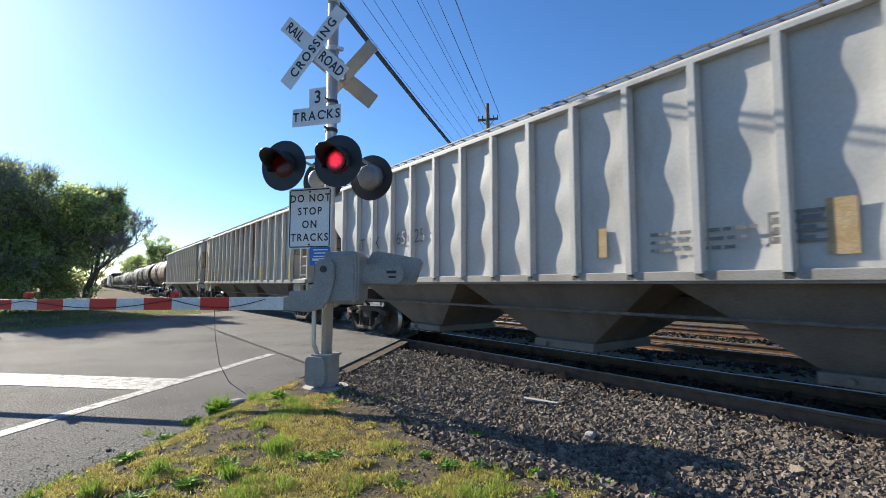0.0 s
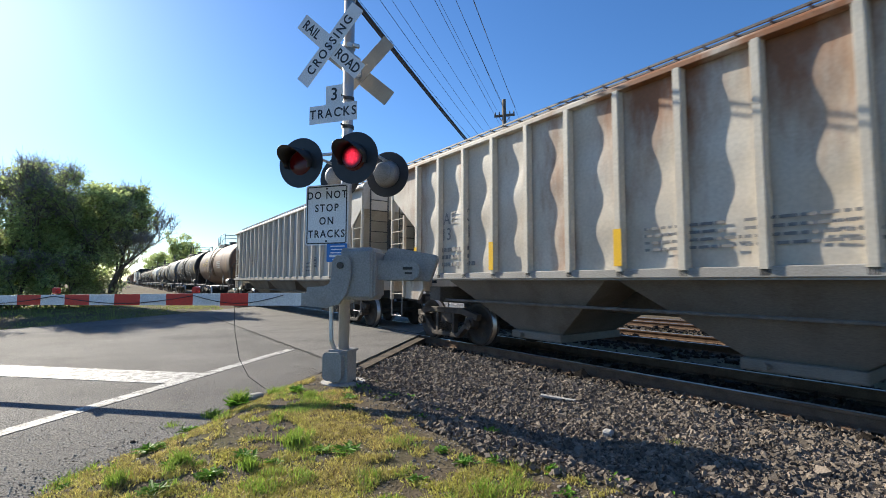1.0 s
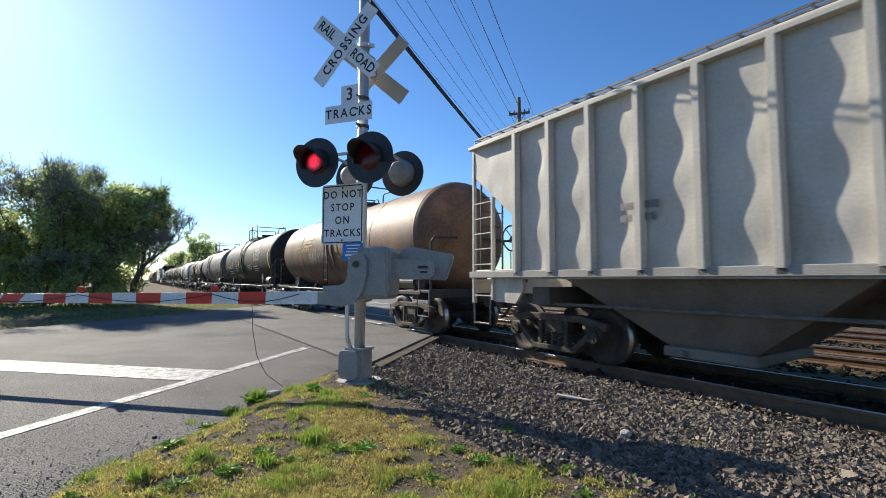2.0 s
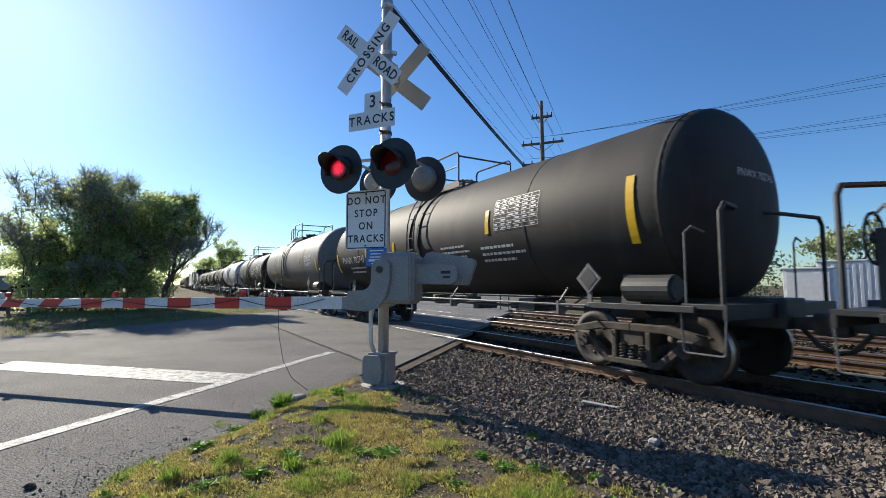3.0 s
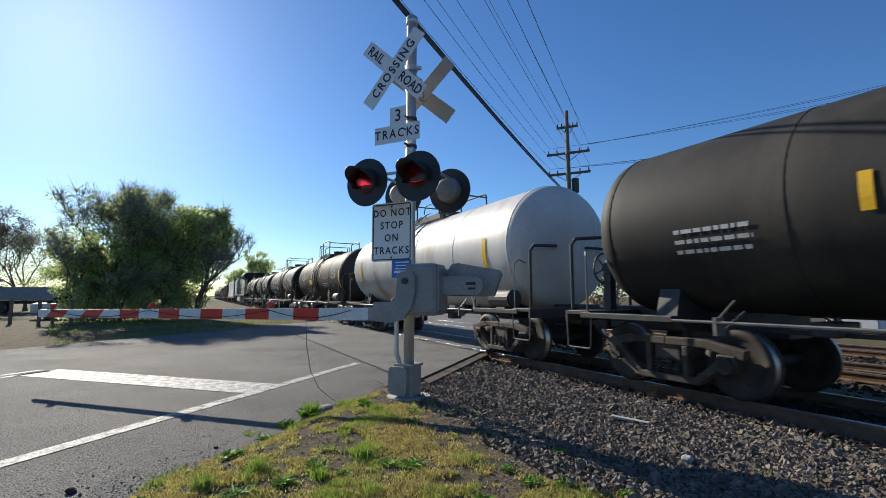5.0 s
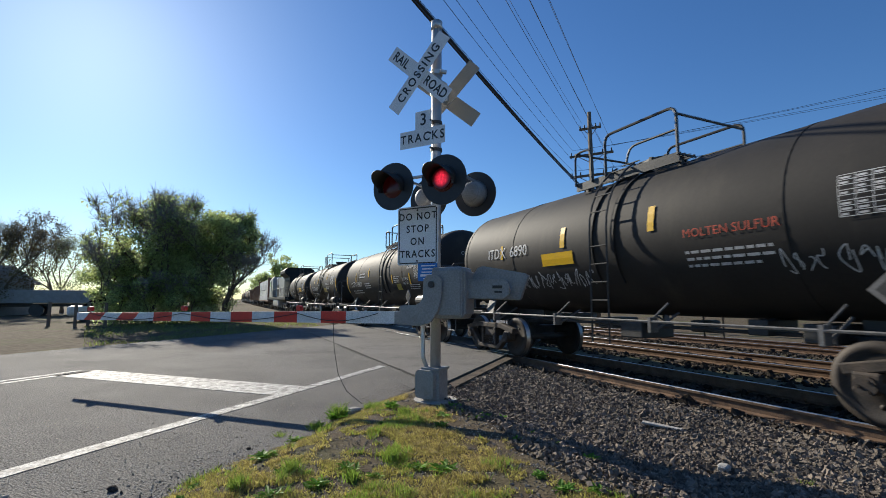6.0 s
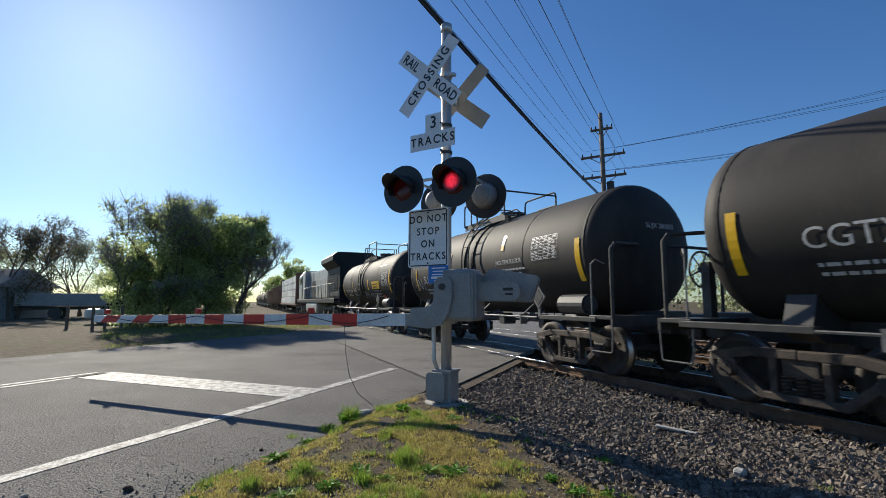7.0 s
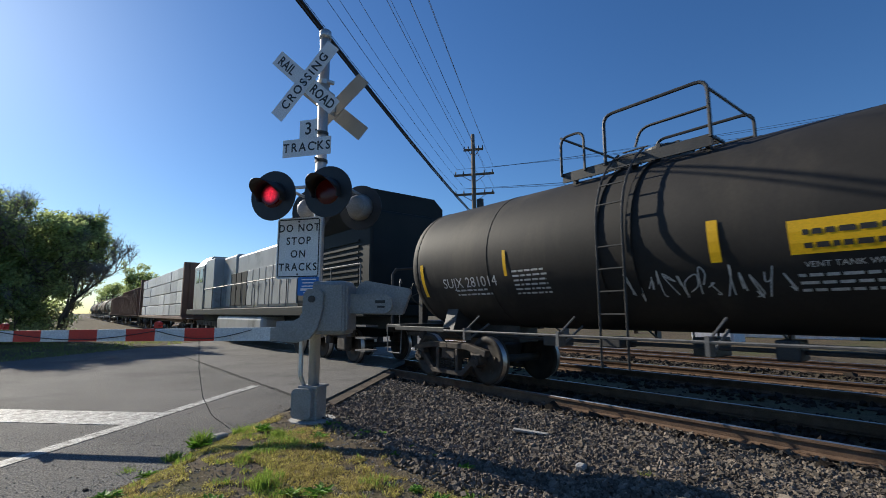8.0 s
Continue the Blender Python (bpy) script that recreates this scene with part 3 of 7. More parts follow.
def weed(x, y, size, leaves, seed, tall=0.6):
    """A broad-leaved weed: many pointed leaves from one root."""
    rng = random.Random(seed)
    bm = bm_new()
    for i in range(leaves):
        a, up = rng.uniform(0, 2 * math.pi), rng.uniform(0.15, 1.0) * tall
        l_ = size * rng.uniform(0.5, 1.1)
        d = Vector((math.cos(a), math.sin(a), up)).normalized()
        side = Vector((-math.sin(a), math.cos(a), 0)) * l_ * rng.uniform(0.12, 0.22)
        r0 = Vector((rng.gauss(0, size * 0.3), rng.gauss(0, size * 0.3), rng.uniform(0, size * 0.25)))
        tip = r0 + d * l_ - Vector((0, 0, l_ * 0.15))
        mid = r0 + d * l_ * 0.55
        vs = [bm.verts.new(p) for p in (r0, mid + side, tip, mid - side)]
        bm.faces.new(vs)
    w_ = part("weed", bm, M_WEED)
    w_.location = (x, y, height(x, y))
    return tagged(w_, "bright green leafy weed growing in the verge", "weed", "weeds on the verge")


for i, (x, y, size, k, tall) in enumerate(((1.16, 5.5, 0.16, 70, 1.6), (0.9, 5.25, 0.12, 70, 0.9), (0.28, 4.15, 0.10, 60, 0.6), (0.25, 3.3, 0.09, 60, 0.6), (0.55, 3.35, 0.09, 55, 0.7), (1.45, 3.25, 0.09, 80, 0.7), (1.3, 3.4, 0.08, 60, 0.7), (2.02, 2.62, 0.08, 60, 0.7), (1.75, 5.35, 0.11, 80, 0.9), (2.75, 4.6, 0.08, 50, 0.7), (2.1, 4.7, 0.08, 50, 0.7), (0.62, 4.8, 0.09, 60, 0.7))):
    weed(x, y, size, k, 40 + i, tall)

rw = random.Random(77)
placed_weeds = 0
while placed_weeds < 34:
    x, y = rw.uniform(-0.6, 3.4), rw.uniform(1.6, 5.3)
    if (y - x) * S < 2.9 and x < 2.7 + 0.3 * smooth(3, 1, y):
        weed(x, y, rw.uniform(0.045, 0.085), rw.randint(25, 60), 200 + placed_weeds, rw.uniform(0.5, 1.1))
        placed_weeds += 1


def tuft(x, y, length, count, seed):
    """A tuft of long grass blades from one root."""
    def root(rng):
        px, py = x + rng.normal(0, 0.03), y + rng.normal(0, 0.03)
        return (px, py, height(px, py), 1.0)
    return tagged(blades("grass_tuft", "", "", count, root, length, 0.003, M_GRASS_GREEN, seed, 1.1), "tuft of long green grass blades on the verge", "grass tuft", "tufts on the verge")


for i, (x, y) in enumerate(((1.18, 5.55), (0.85, 5.19), (1.57, 5.64), (0.5, 5.07), (1.78, 5.0), (0.43, 3.69), (0.07, 3.56), (1.17, 3.65), (0.8, 3.36))):
    tuft(x, y, (0.17, 0.10, 0.09, 0.09, 0.08, 0.09, 0.08, 0.08, 0.08)[i], (260, 200, 160)[i % 3], 300 + i)


def litter(x, y, size, rot, label):
    bm = box(bm_new(), (0, 0, 0), size, bevel=min(size) * 0.3)
    for v in bm.verts:
        v.co += Vector((noise.noise(v.co * 40), noise.noise(v.co * 40 + Vector((5, 0, 0))), 0)) * 0.012
    o = part("stone" if "stone" in label else "board", bm, M_CONCRETE)
    o.matrix_basis = pose(x, y, max(height(x, y), -0.2) + 0.045, 2, 3, rot)
    return tagged(o, label, "stone" if "stone" in label else "board")


litter(4.38, 3.85, (0.42, 0.07, 0.03), -62, "pale weathered board lying on the ballast")
litter(3.74, 2.70, (0.11, 0.08, 0.06), 20, "white stone lying among the grey ballast")
litter(1.38, 5.62, (0.16, 0.1, 0.08), 30, "pale stone lying in the grass edge")


# ---- crossing signal ----
def letters(body, size, spacing=1.0, bold=0.0):
    """The built-in font's letters as a flat mesh, centred on the origin."""
    cu = bpy.data.curves.new("letters", "FONT")
    cu.body, cu.size, cu.align_x, cu.align_y, cu.space_character = body, size, "CENTER", "CENTER", spacing
    cu.resolution_u, cu.offset = 3, bold * 0.6
    ob = bpy.data.objects.new("letters", cu)
    scene.collection.objects.link(ob)
    me = bpy.data.meshes.new_from_object(ob.evaluated_get(bpy.context.evaluated_depsgraph_get()))
    bpy.data.objects.remove(ob)
    bpy.data.curves.remove(cu)
    return me


def written(parent, name, body, size, at, material, spacing=1.0, squeeze=1.0, bold=0.0):
    """Raised lettering in the plane of a sign: local x to the reader's right, y up, z to the reader."""
    me = letters(body, size, spacing, bold)
    bm = bmesh.new()
    bm.from_mesh(me)
    bpy.data.meshes.remove(me)
    bmesh.ops.scale(bm, verts=bm.verts, vec=(squeeze, 1, 1))
    o = part(name, bm, material, parent)
    o.matrix_basis = at
    return o


def plate(bm, w, h_, t, r=0.02):
    k = 4
    pts = []
    for cx, cy, a0 in ((w / 2 - r, h_ / 2 - r, 0), (-w / 2 + r, h_ / 2 - r, 90), (-w / 2 + r, -h_ / 2 + r, 180), (w / 2 - r, -h_ / 2 + r, 270)):
        for i in range(k + 1):
            a = radians(a0 + 90 * i / k)
            pts.append((cx + r * math.cos(a), cy + r * math.sin(a)))
    return prism(bm, pts, 2, -t, 0)


FOOT = Vector((2.385, 5.53, 0.0))
FACE = 54.0                                    # the signs' normal, degrees from -y towards -x
NRM = Vector((-math.sin(radians(FACE)), -math.cos(radians(FACE)), 0))
UU = Vector((math.cos(radians(FACE)), -math.sin(radians(FACE)), 0))


def facing(u, n_, z, back=False, spin=0.0):
    """A pose on the mast, in its space: x to the reader's right, y up, z to the reader."""
    a, b = (UU, NRM) if not back else (-UU, -NRM)
    m = Matrix((a, Vector((0, 0, 1)), b)).transposed().to_4x4()
    return Matrix.Translation(UU * u + NRM * n_ + Vector((0, 0, z))) @ m @ pose(0, 0, 0, 0, 0, spin)


def signal():
    top = tagged(empty("crossing_signal"), "railroad crossing signal mast with signs and red flashing lamps", "crossing signal")
    top.matrix_basis = pose(FOOT.x, FOOT.y, 0.0, 0, 0.06, 0)
    bm = tube(bm_new(), (0, 0, 0.02), (0, 0, 5.02), 0.068, 20)
    tube(bm, (0, 0, 5.0), (0, 0, 5.11), 0.078, 20)
    tube(bm, (0, 0, 5.11), (0, 0, 5.135), 0.078, 20, r2=0.05)
    mast = part("mast", bm, M_ALU, top, "dull aluminium tube mast", True)
    bm = tube(bm_new(), (0, 0, -0.1), (0, 0, 0.11), 0.27, 24)
    part("foundation", bm, M_CONCRETE, top, "round pale concrete footing")
    bm = box(bm_new(), (0.0, 0.0, 0.30), (0.24, 0.24, 0.40), rot=Matrix.Rotation(radians(-FACE), 3, "Z"), bevel=0.02)
    box(bm, (0.0, 0.0, 0.49), (0.27, 0.27, 0.03), rot=Matrix.Rotation(radians(-FACE), 3, "Z"), bevel=0.008)
    base = part("junction_base", bm, M_GREY, top, "grey cast junction box at the foot")
    m = facing(-0.05, 0.19, 0.31)
    bm = plate(bm_new(), 0.26, 0.34, 0.08, 0.06)
    o = part("cover", bm, M_GREY, base)
    o.matrix_basis = m
    bm = bent(bm_new(), [facing(-0.10, 0.05, 0.5) @ Vector(), facing(-0.12, 0.10, 0.62) @ Vector(), facing(-0.14, 0.08, 1.08) @ Vector()], 0.028, 8)
    part("conduit", bm, M_ALU, top, "steel cable conduit")

    # crossbucks, one on either side of the mast
    for back in (False, True):
        cb = part("crossbuck", box(bm_new(), (0, 0, 0), (0.08, 0.10, 0.05), bevel=0.01), M_ALU, top)
        cb.matrix_basis = facing(-0.20, 0.12, 4.365) if not back else facing(-0.02, -0.30, 4.15, True)
        spins = (48, -43) if not back else (41, -42)
        for blade in (0, 1):
            spin, z = spins[blade], 0.012 * (1 - blade)
            b = part("blade", plate(bm_new(), 1.20, 0.215, 0.004, 0.012), M_SIGN, cb, "white reflective sign blade")
            b.matrix_basis = pose(0, 0, z + 0.012, 0, 0, spin)
            k = part("blade_back", plate(bm_new(), 1.195, 0.21, 0.002, 0.012), M_SIGN_BACK, cb, "bare brownish blade back")
            k.matrix_basis = pose(0, 0, z + 0.007, 0, 0, spin)
            # the short words of the lower blade stand on either side of the upper one
            for text, u in ((("CROSSING", 0.0),) if blade == 0 else (("RAIL", -0.385), ("ROAD", 0.355))):
                written(cb, "lettering", text, 0.178, pose(0, 0, z + 0.015, 0, 0, spin) @ pose(u, -0.004, 0), M_INK, 1.3 if blade == 0 else 1.04, 0.86 if blade == 0 else 0.84, 0.006)
    for z in (4.10, 4.38):
        bm = bm_new()
        tube(bm, UU * -0.20 * (z - 3.9) + NRM * 0.11 + Vector((0, 0, z)), NRM * -0.28 + Vector((0, 0, z - 0.04)), 0.018, 8)
        tube(bm, (0, 0, z - 0.03), (0, 0, z + 0.03), 0.082, 16)
        box(bm, UU * 0.10 + Vector((0, 0, z)), (0.09, 0.05, 0.045), bevel=0.008)
        part("sign_bracket", bm, M_ALU, top, "steel clamp bracket")

    # number of tracks
    tr = part("tracks_plate", plate(bm_new(), 0.69, 0.235, 0.004, 0.01), M_SIGN, top, "white plate")
    tr.matrix_basis = facing(-0.13, 0.15, 3.464)
    written(tr, "lettering", "TRACKS", 0.165, pose(0, 0, 0.003), M_INK, 1.34, 0.9, 0.005)
    nr = part("count_plate", plate(bm_new(), 0.25, 0.25, 0.004, 0.01), M_SIGN, top, "white plate")
    nr.matrix_basis = facing(-0.112, 0.15, 3.70)
    written(nr, "lettering", "3", 0.23, pose(0, 0, 0.003), M_INK, 1.0, 0.95, 0.005)
    for z in (3.31, 3.50, 3.68):
        bm = bm_new()
        tube(bm, Vector((0, 0, z)), NRM * 0.155 + Vector((0, 0, z)), 0.014, 8)
        tube(bm, (0, 0, z - 0.02), (0, 0, z + 0.02), 0.08, 16)
        part("sign_bracket", bm, M_STEEL_DARK, top)

    # regulatory sign
    sg = part("notice_sign", plate(bm_new(), 0.61, 0.762, 0.004, 0.035), M_SIGN, top, "white notice sign with black border")
    sg.matrix_basis = facing(-0.188, 0.15, 2.169)
    bm = bm_new()
    for cx, cy, w, h_ in ((0, 0.357, 0.55, 0.014), (0, -0.357, 0.55, 0.014), (0.281, 0, 0.014, 0.70), (-0.281, 0, 0.014, 0.70)):
        box(bm, (cx, cy, 0.001), (w, h_, 0.003))
    part("border", bm, M_INK, sg)
    for i, text in enumerate(("DO NOT", "STOP", "ON", "TRACKS")):
        written(sg, "lettering", text, 0.133, pose(0, 0.245 - 0.163 * i, 0.003), M_INK, 1.24, 0.93, 0.004)
    bm = bm_new()
    for y in (0.33, -0.33):
        tube(bm, (0, y, 0), (0, y, 0.008), 0.012, 10)
    part("bolt", bm, M_STEEL_DARK, sg)
    bs = part("contact_sign", plate(bm_new(), 0.285, 0.225, 0.004, 0.015), M_BLUE, top, "small blue enamel contact sign with white lines")
    bs.matrix_basis = facing(-0.022, 0.17, 1.69)
    bm = bm_new()
    for i, (w, h_) in enumerate(((0.2, 0.014), (0.17, 0.014), (0.19, 0.014), (0.22, 0.03), (0.14, 0.012))):
        box(bm, (0.01, 0.08 - 0.04 * i, 0.002), (w, h_, 0.003))
    part("illegible_line", bm, M_SIGN, bs)

    # flashing lamps: two to each side, hung from a cross arm
    bm = bm_new()
    tube(bm, UU * -0.39 + NRM * 0.02 + Vector((0, 0, 2.98)), UU * 0.39 + NRM * 0.02 + Vector((0, 0, 2.98)), 0.022, 10)
    for u in (-0.385, 0.385):
        tube(bm, UU * u + NRM * -0.40 + Vector((0, 0, 2.93)), UU * u + NRM * 0.43 + Vector((0, 0, 2.93)), 0.02, 8)
        tube(bm, UU * u + Vector((0, 0, 2.97)), UU * u + Vector((0, 0, 2.80)), 0.018, 8)
    tube(bm, (0, 0, 2.88), (0, 0, 3.02), 0.10, 18)
    part("cross_arm", bm, M_ALU, top, "lamp cross arm")
    turning = []
    for back in (False, True):
        for u in (-0.385, 0.385):
            lamp = part("flashing_lamp", tube(bm_new(), (0, 0, -0.012), (0, 0, 0.0), 0.305, 40), M_BLACK, top, "round black lamp background disc", False)
            lamp.matrix_basis = facing((u if not back else -u) * 0.95, 0.46 if not back else -0.43, 2.768, back)
            bm = tube(bm_new(), (0, 0, -0.02), (0, 0, -0.16), 0.185, 24, r2=0.13)
            bmesh.ops.create_uvsphere(bm, u_segments=24, v_segments=10, radius=0.13, matrix=Matrix.Translation((0, 0, -0.16)) @ Matrix.Diagonal((1, 1, 0.45, 1)))
            part("housing", bm, M_GREY, lamp, "grey domed lamp housing", True)
            # hood: a half tube over the lens
            bm = bm_new()
            rows = []
            for j in range(25):
                a = radians(-25 + 230 * j / 24)
                reach = 0.10 + 0.24 * max(0.0, math.sin(a)) ** 0.7
                for r_ in (0.172, 0.166):
                    rows.append((bm.verts.new((r_ * math.cos(a), r_ * math.sin(a), 0.0)), bm.verts.new((r_ * math.cos(a), r_ * math.sin(a) - 0.045 * reach / 0.34, reach))))
            for i in range(0, len(rows) - 2, 2):
                o_, p_ = rows[i], rows[i + 2]
                q_, r2 = rows[i + 1], rows[i + 3]
                bm.faces.new((o_[0], p_[0], p_[1], o_[1]))
                bm.faces.new((q_[0], q_[1], r2[1], r2[0]))
                bm.faces.new((o_[1], p_[1], r2[1], q_[1]))
            bmesh.ops.recalc_face_normals(bm, faces=bm.faces[:])
            part("hood", bm, M_BLACK, lamp, "black hood over the lens", True)
            lens = bm_new()
            bmesh.ops.create_uvsphere(lens, u_segments=24, v_segments=12, radius=0.152, matrix=Matrix.Diagonal((1, 1, 0.2, 1)))
            bmesh.ops.bisect_plane(lens, geom=lens.verts[:] + lens.edges[:] + lens.faces[:], plane_co=(0, 0, 0), plane_no=(0, 0, 1), clear_inner=True)
            part("lens", lens, M_LENS, lamp, "dark red glass lens", True)
            # the light plate turns its glowing face to the lens when the lamp flashes
            glow = bm_new()
            tube(glow, (0, 0, 0.047), (0, 0, 0.051), 0.125, 28)
            g = part("light_plate", glow, M_LIT, lamp, "glowing red light")
            turning.append((g, (u < 0) != back, back))
    return top, turning


SIGNAL, LIGHTS = signal()


def gate():
    """The lowered gate with its drive, arm and counterweight."""
    g = tagged(empty("crossing_gate"), "lowered red and white crossing gate with grey drive box", "crossing gate")
    g.location = (FOOT.x, FOOT.y, 0)
    along = Vector((-S, S, 0))
    front = Vector((-S, -S, 0))
    turn = Matrix((along, front.cross(along) * 0 + Vector((S, S, 0)), Vector((0, 0, 1)))).transposed()

    def at(a, f, z):
        return along * a + front * f + Vector((0, 0, z))
    rot = Matrix((-along, -front, Vector((0, 0, 1)))).transposed()
    # drive housing behind and right of the mast
    bm = box(bm_new(), at(-0.23, 0.015, 1.43), (0.42, 0.42, 0.64), rot, 0.045)
    box(bm, at(-0.23, 0.225, 1.43), (0.36, 0.03, 0.56), rot, 0.012)
    box(bm, at(-0.445, 0.0, 1.43), (0.03, 0.36, 0.54), rot, 0.012)
    part("drive_box", bm, M_GREY, g, "weathered grey drive housing")
    # side arms: an S-shaped casting in front, running back to the counterweight
    for f in (0.27, -0.25):
        outline = [(0.37, 1.04), (0.37, 1.27), (0.15, 1.28), (0.09, 1.31), (0.06, 1.37), (0.05, 1.58), (0.0, 1.65), (-0.14, 1.65), (-0.19, 1.59), (-0.19, 1.40), (-0.14, 1.20), (-0.05, 1.07), (0.12, 1.02)]
        bm = prism(bm_new(), outline, 1, -0.025, 0.025)
        bmesh.ops.transform(bm, matrix=Matrix.Translation(at(0, f, 0)) @ Matrix((along, front, Vector((0, 0, 1)))).transposed().to_4x4(), verts=bm.verts)
        bmesh.ops.recalc_face_normals(bm, faces=bm.faces[:])
        bmesh.ops.bevel(bm, geom=[e for e in bm.edges if e.calc_face_angle(0) > 1.0], offset=0.008, segments=2, affect="EDGES")
        casting = part("arm_casting", bm, M_GREY, g, "curved grey cast arm")
        bm = tube(bm_new(), at(-0.06, f + 0.02, 1.53), at(-0.06, f + 0.05, 1.53), 0.04, 12)
        part("pivot_bolt", bm, M_STEEL_DARK, casting)
        if f > 0:
            continue
        bm = prism(bm_new(), [(-0.30, 1.60), (-0.90, 1.59), (-0.96, 1.55), (-0.98, 1.47), (-0.96, 1.40), (-0.90, 1.36), (-0.30, 1.36)], 1, -0.025, 0.025)
        bmesh.ops.transform(bm, matrix=Matrix.Translation(at(0, f + 0.30, 0)) @ Matrix((along, front, Vector((0, 0, 1)))).transposed().to_4x4(), verts=bm.verts)
        bmesh.ops.recalc_face_normals(bm, faces=bm.faces[:])
        arm = part("counter_arm", bm, M_GREY, g, "flat steel counterweight arm")
        part("illegible_line", box(box(bm_new(), at(-0.83, f + 0.33, 1.50), (0.12, 0.006, 0.035), rot), at(-0.84, f + 0.33, 1.44), (0.09, 0.006, 0.025), rot), M_INK, arm)
    bm = prism(bm_new(), [(-0.46, 1.35), (-0.46, 1.66), (-0.52, 1.75), (-0.60, 1.77), (-1.14, 1.67), (-1.16, 1.62), (-1.06, 1.34)], 1, -0.07, 0.07)
    bmesh.ops.transform(bm, matrix=Matrix.Translation(at(0, -0.2, 0)) @ Matrix((along, front, Vector((0, 0, 1)))).transposed().to_4x4(), verts=bm.verts)
    bmesh.ops.recalc_face_normals(bm, faces=bm.faces[:])
    bmesh.ops.bevel(bm, geom=[e for e in bm.edges if e.calc_face_angle(0) > 1.0], offset=0.012, segments=2, affect="EDGES")
    part("counterweight", bm, M_GREY, g, "broad grey counterweight plate")
    # arm: alternating red and white lengths of a hollow blade that tapers
    start, reach, z0, z1 = 0.22, 6.46, 1.123, 1.053
    bm = box(bm_new(), at(0.40, 0.20, 1.12), (0.14, 0.06, 0.16), rot, 0.01)
    part("arm_adapter", bm, M_GREY, g, "grey adapter sleeve")
    edges = [0.45, 1.18] + [1.18 + 0.387 * (k + 1) for k in range(13)] + [reach]
    n_ = len(edges) - 1
    for i in range(n_):
        a, b = edges[i], edges[i + 1]
        za, zb = z0 + (z1 - z0) * (a - start) / (reach - start), z0 + (z1 - z0) * (b - start) / (reach - start)
        ha = 0.078 - 0.0012 * i
        # the stripes lean on the last two red lengths
        la, lb = (0.07 if i in (11, 12, 13, 14) else 0.0), (0.07 if i in (10, 11, 12, 13) else 0.0)
        pa = [at(a - k * la, 0.2 + s_ * 0.02, za + k * ha) for s_, k in ((1, -1), (1, 1), (-1, 1), (-1, -1))]
        pb = [at(b - k * lb, 0.2 + s_ * 0.02, zb + k * ha) for s_, k in ((1, -1), (1, 1), (-1, 1), (-1, -1))]
        bm = bm_new()
        A = [bm.verts.new(p) for p in pa]
        B = [bm.verts.new(p) for p in pb]
        bm.faces.new(A)
        bm.faces.new(B[::-1])
        for j in range(4):
            bm.faces.new((A[j], B[j], B[(j + 1) % 4], A[(j + 1) % 4]))
        bmesh.ops.recalc_face_normals(bm, faces=bm.faces[:])
        part("arm_section", bm, M_RED if i % 2 else M_GATE_WHITE, g, "red reflective section" if i % 2 else "white reflective section")
    for a in (1.93, 4.05, 6.15):
        z = z0 + (z1 - z0) * (a - start) / (reach - start) + 0.075
        bm = box(bm_new(), at(a, 0.2, z + 0.025), (0.095, 0.045, 0.03), rot, 0.008)
        tube(bm, at(a, 0.235, z + 0.055), at(a, 0.165, z + 0.055), 0.033, 16)
        part("arm_lamp", bm, M_RED, g, "small red arm lamp")
    pts = []
    for a0, a1 in ((1.93, 4.05), (4.05, 6.15), (0.7, 1.93)):
        pts = [at(a0 + (a1 - a0) * i / 8, 0.235, z0 + (z1 - z0) * (a0 + (a1 - a0) * i / 8 - start) / (reach - start) + 0.05 - 0.10 * math.sin(math.pi * i / 8)) for i in range(9)]
        part("lamp_cable", bent(bm_new(), pts, 0.005, 5), M_WIRE, g, "thin black cable")
    # loose wire that hangs from the arm to the ground
    pts = [at(1.37, 0.22, 1.04), at(1.34, 0.23, 0.7), at(1.27, 0.23, 0.38), at(1.13, 0.24, 0.17), at(0.90, 0.24, 0.03)]
    part("hanging_wire", bent(bm_new(), pts, 0.004, 5), M_WIRE, g, "thin wire hanging to the ground")
    return g


gate()


# ---- the train ----
CACHE = {}
WHEELS = []
CARS = []


def shared(name, build, materials, smooth=False):
    if name not in CACHE:
        bm = build()
        me = bpy.data.meshes.new(name)
        bm.to_mesh(me)
        bm.free()
        for m in materials:
            me.materials.append(m)
        if smooth:
            for p in me.polygons:
                p.use_smooth = p.area < 0.02
        CACHE[name] = me
    return CACHE[name]


def placed(name, me, parent, m):
    o = new(name, me)
    o.parent = parent
    o.matrix_basis = m
    return o


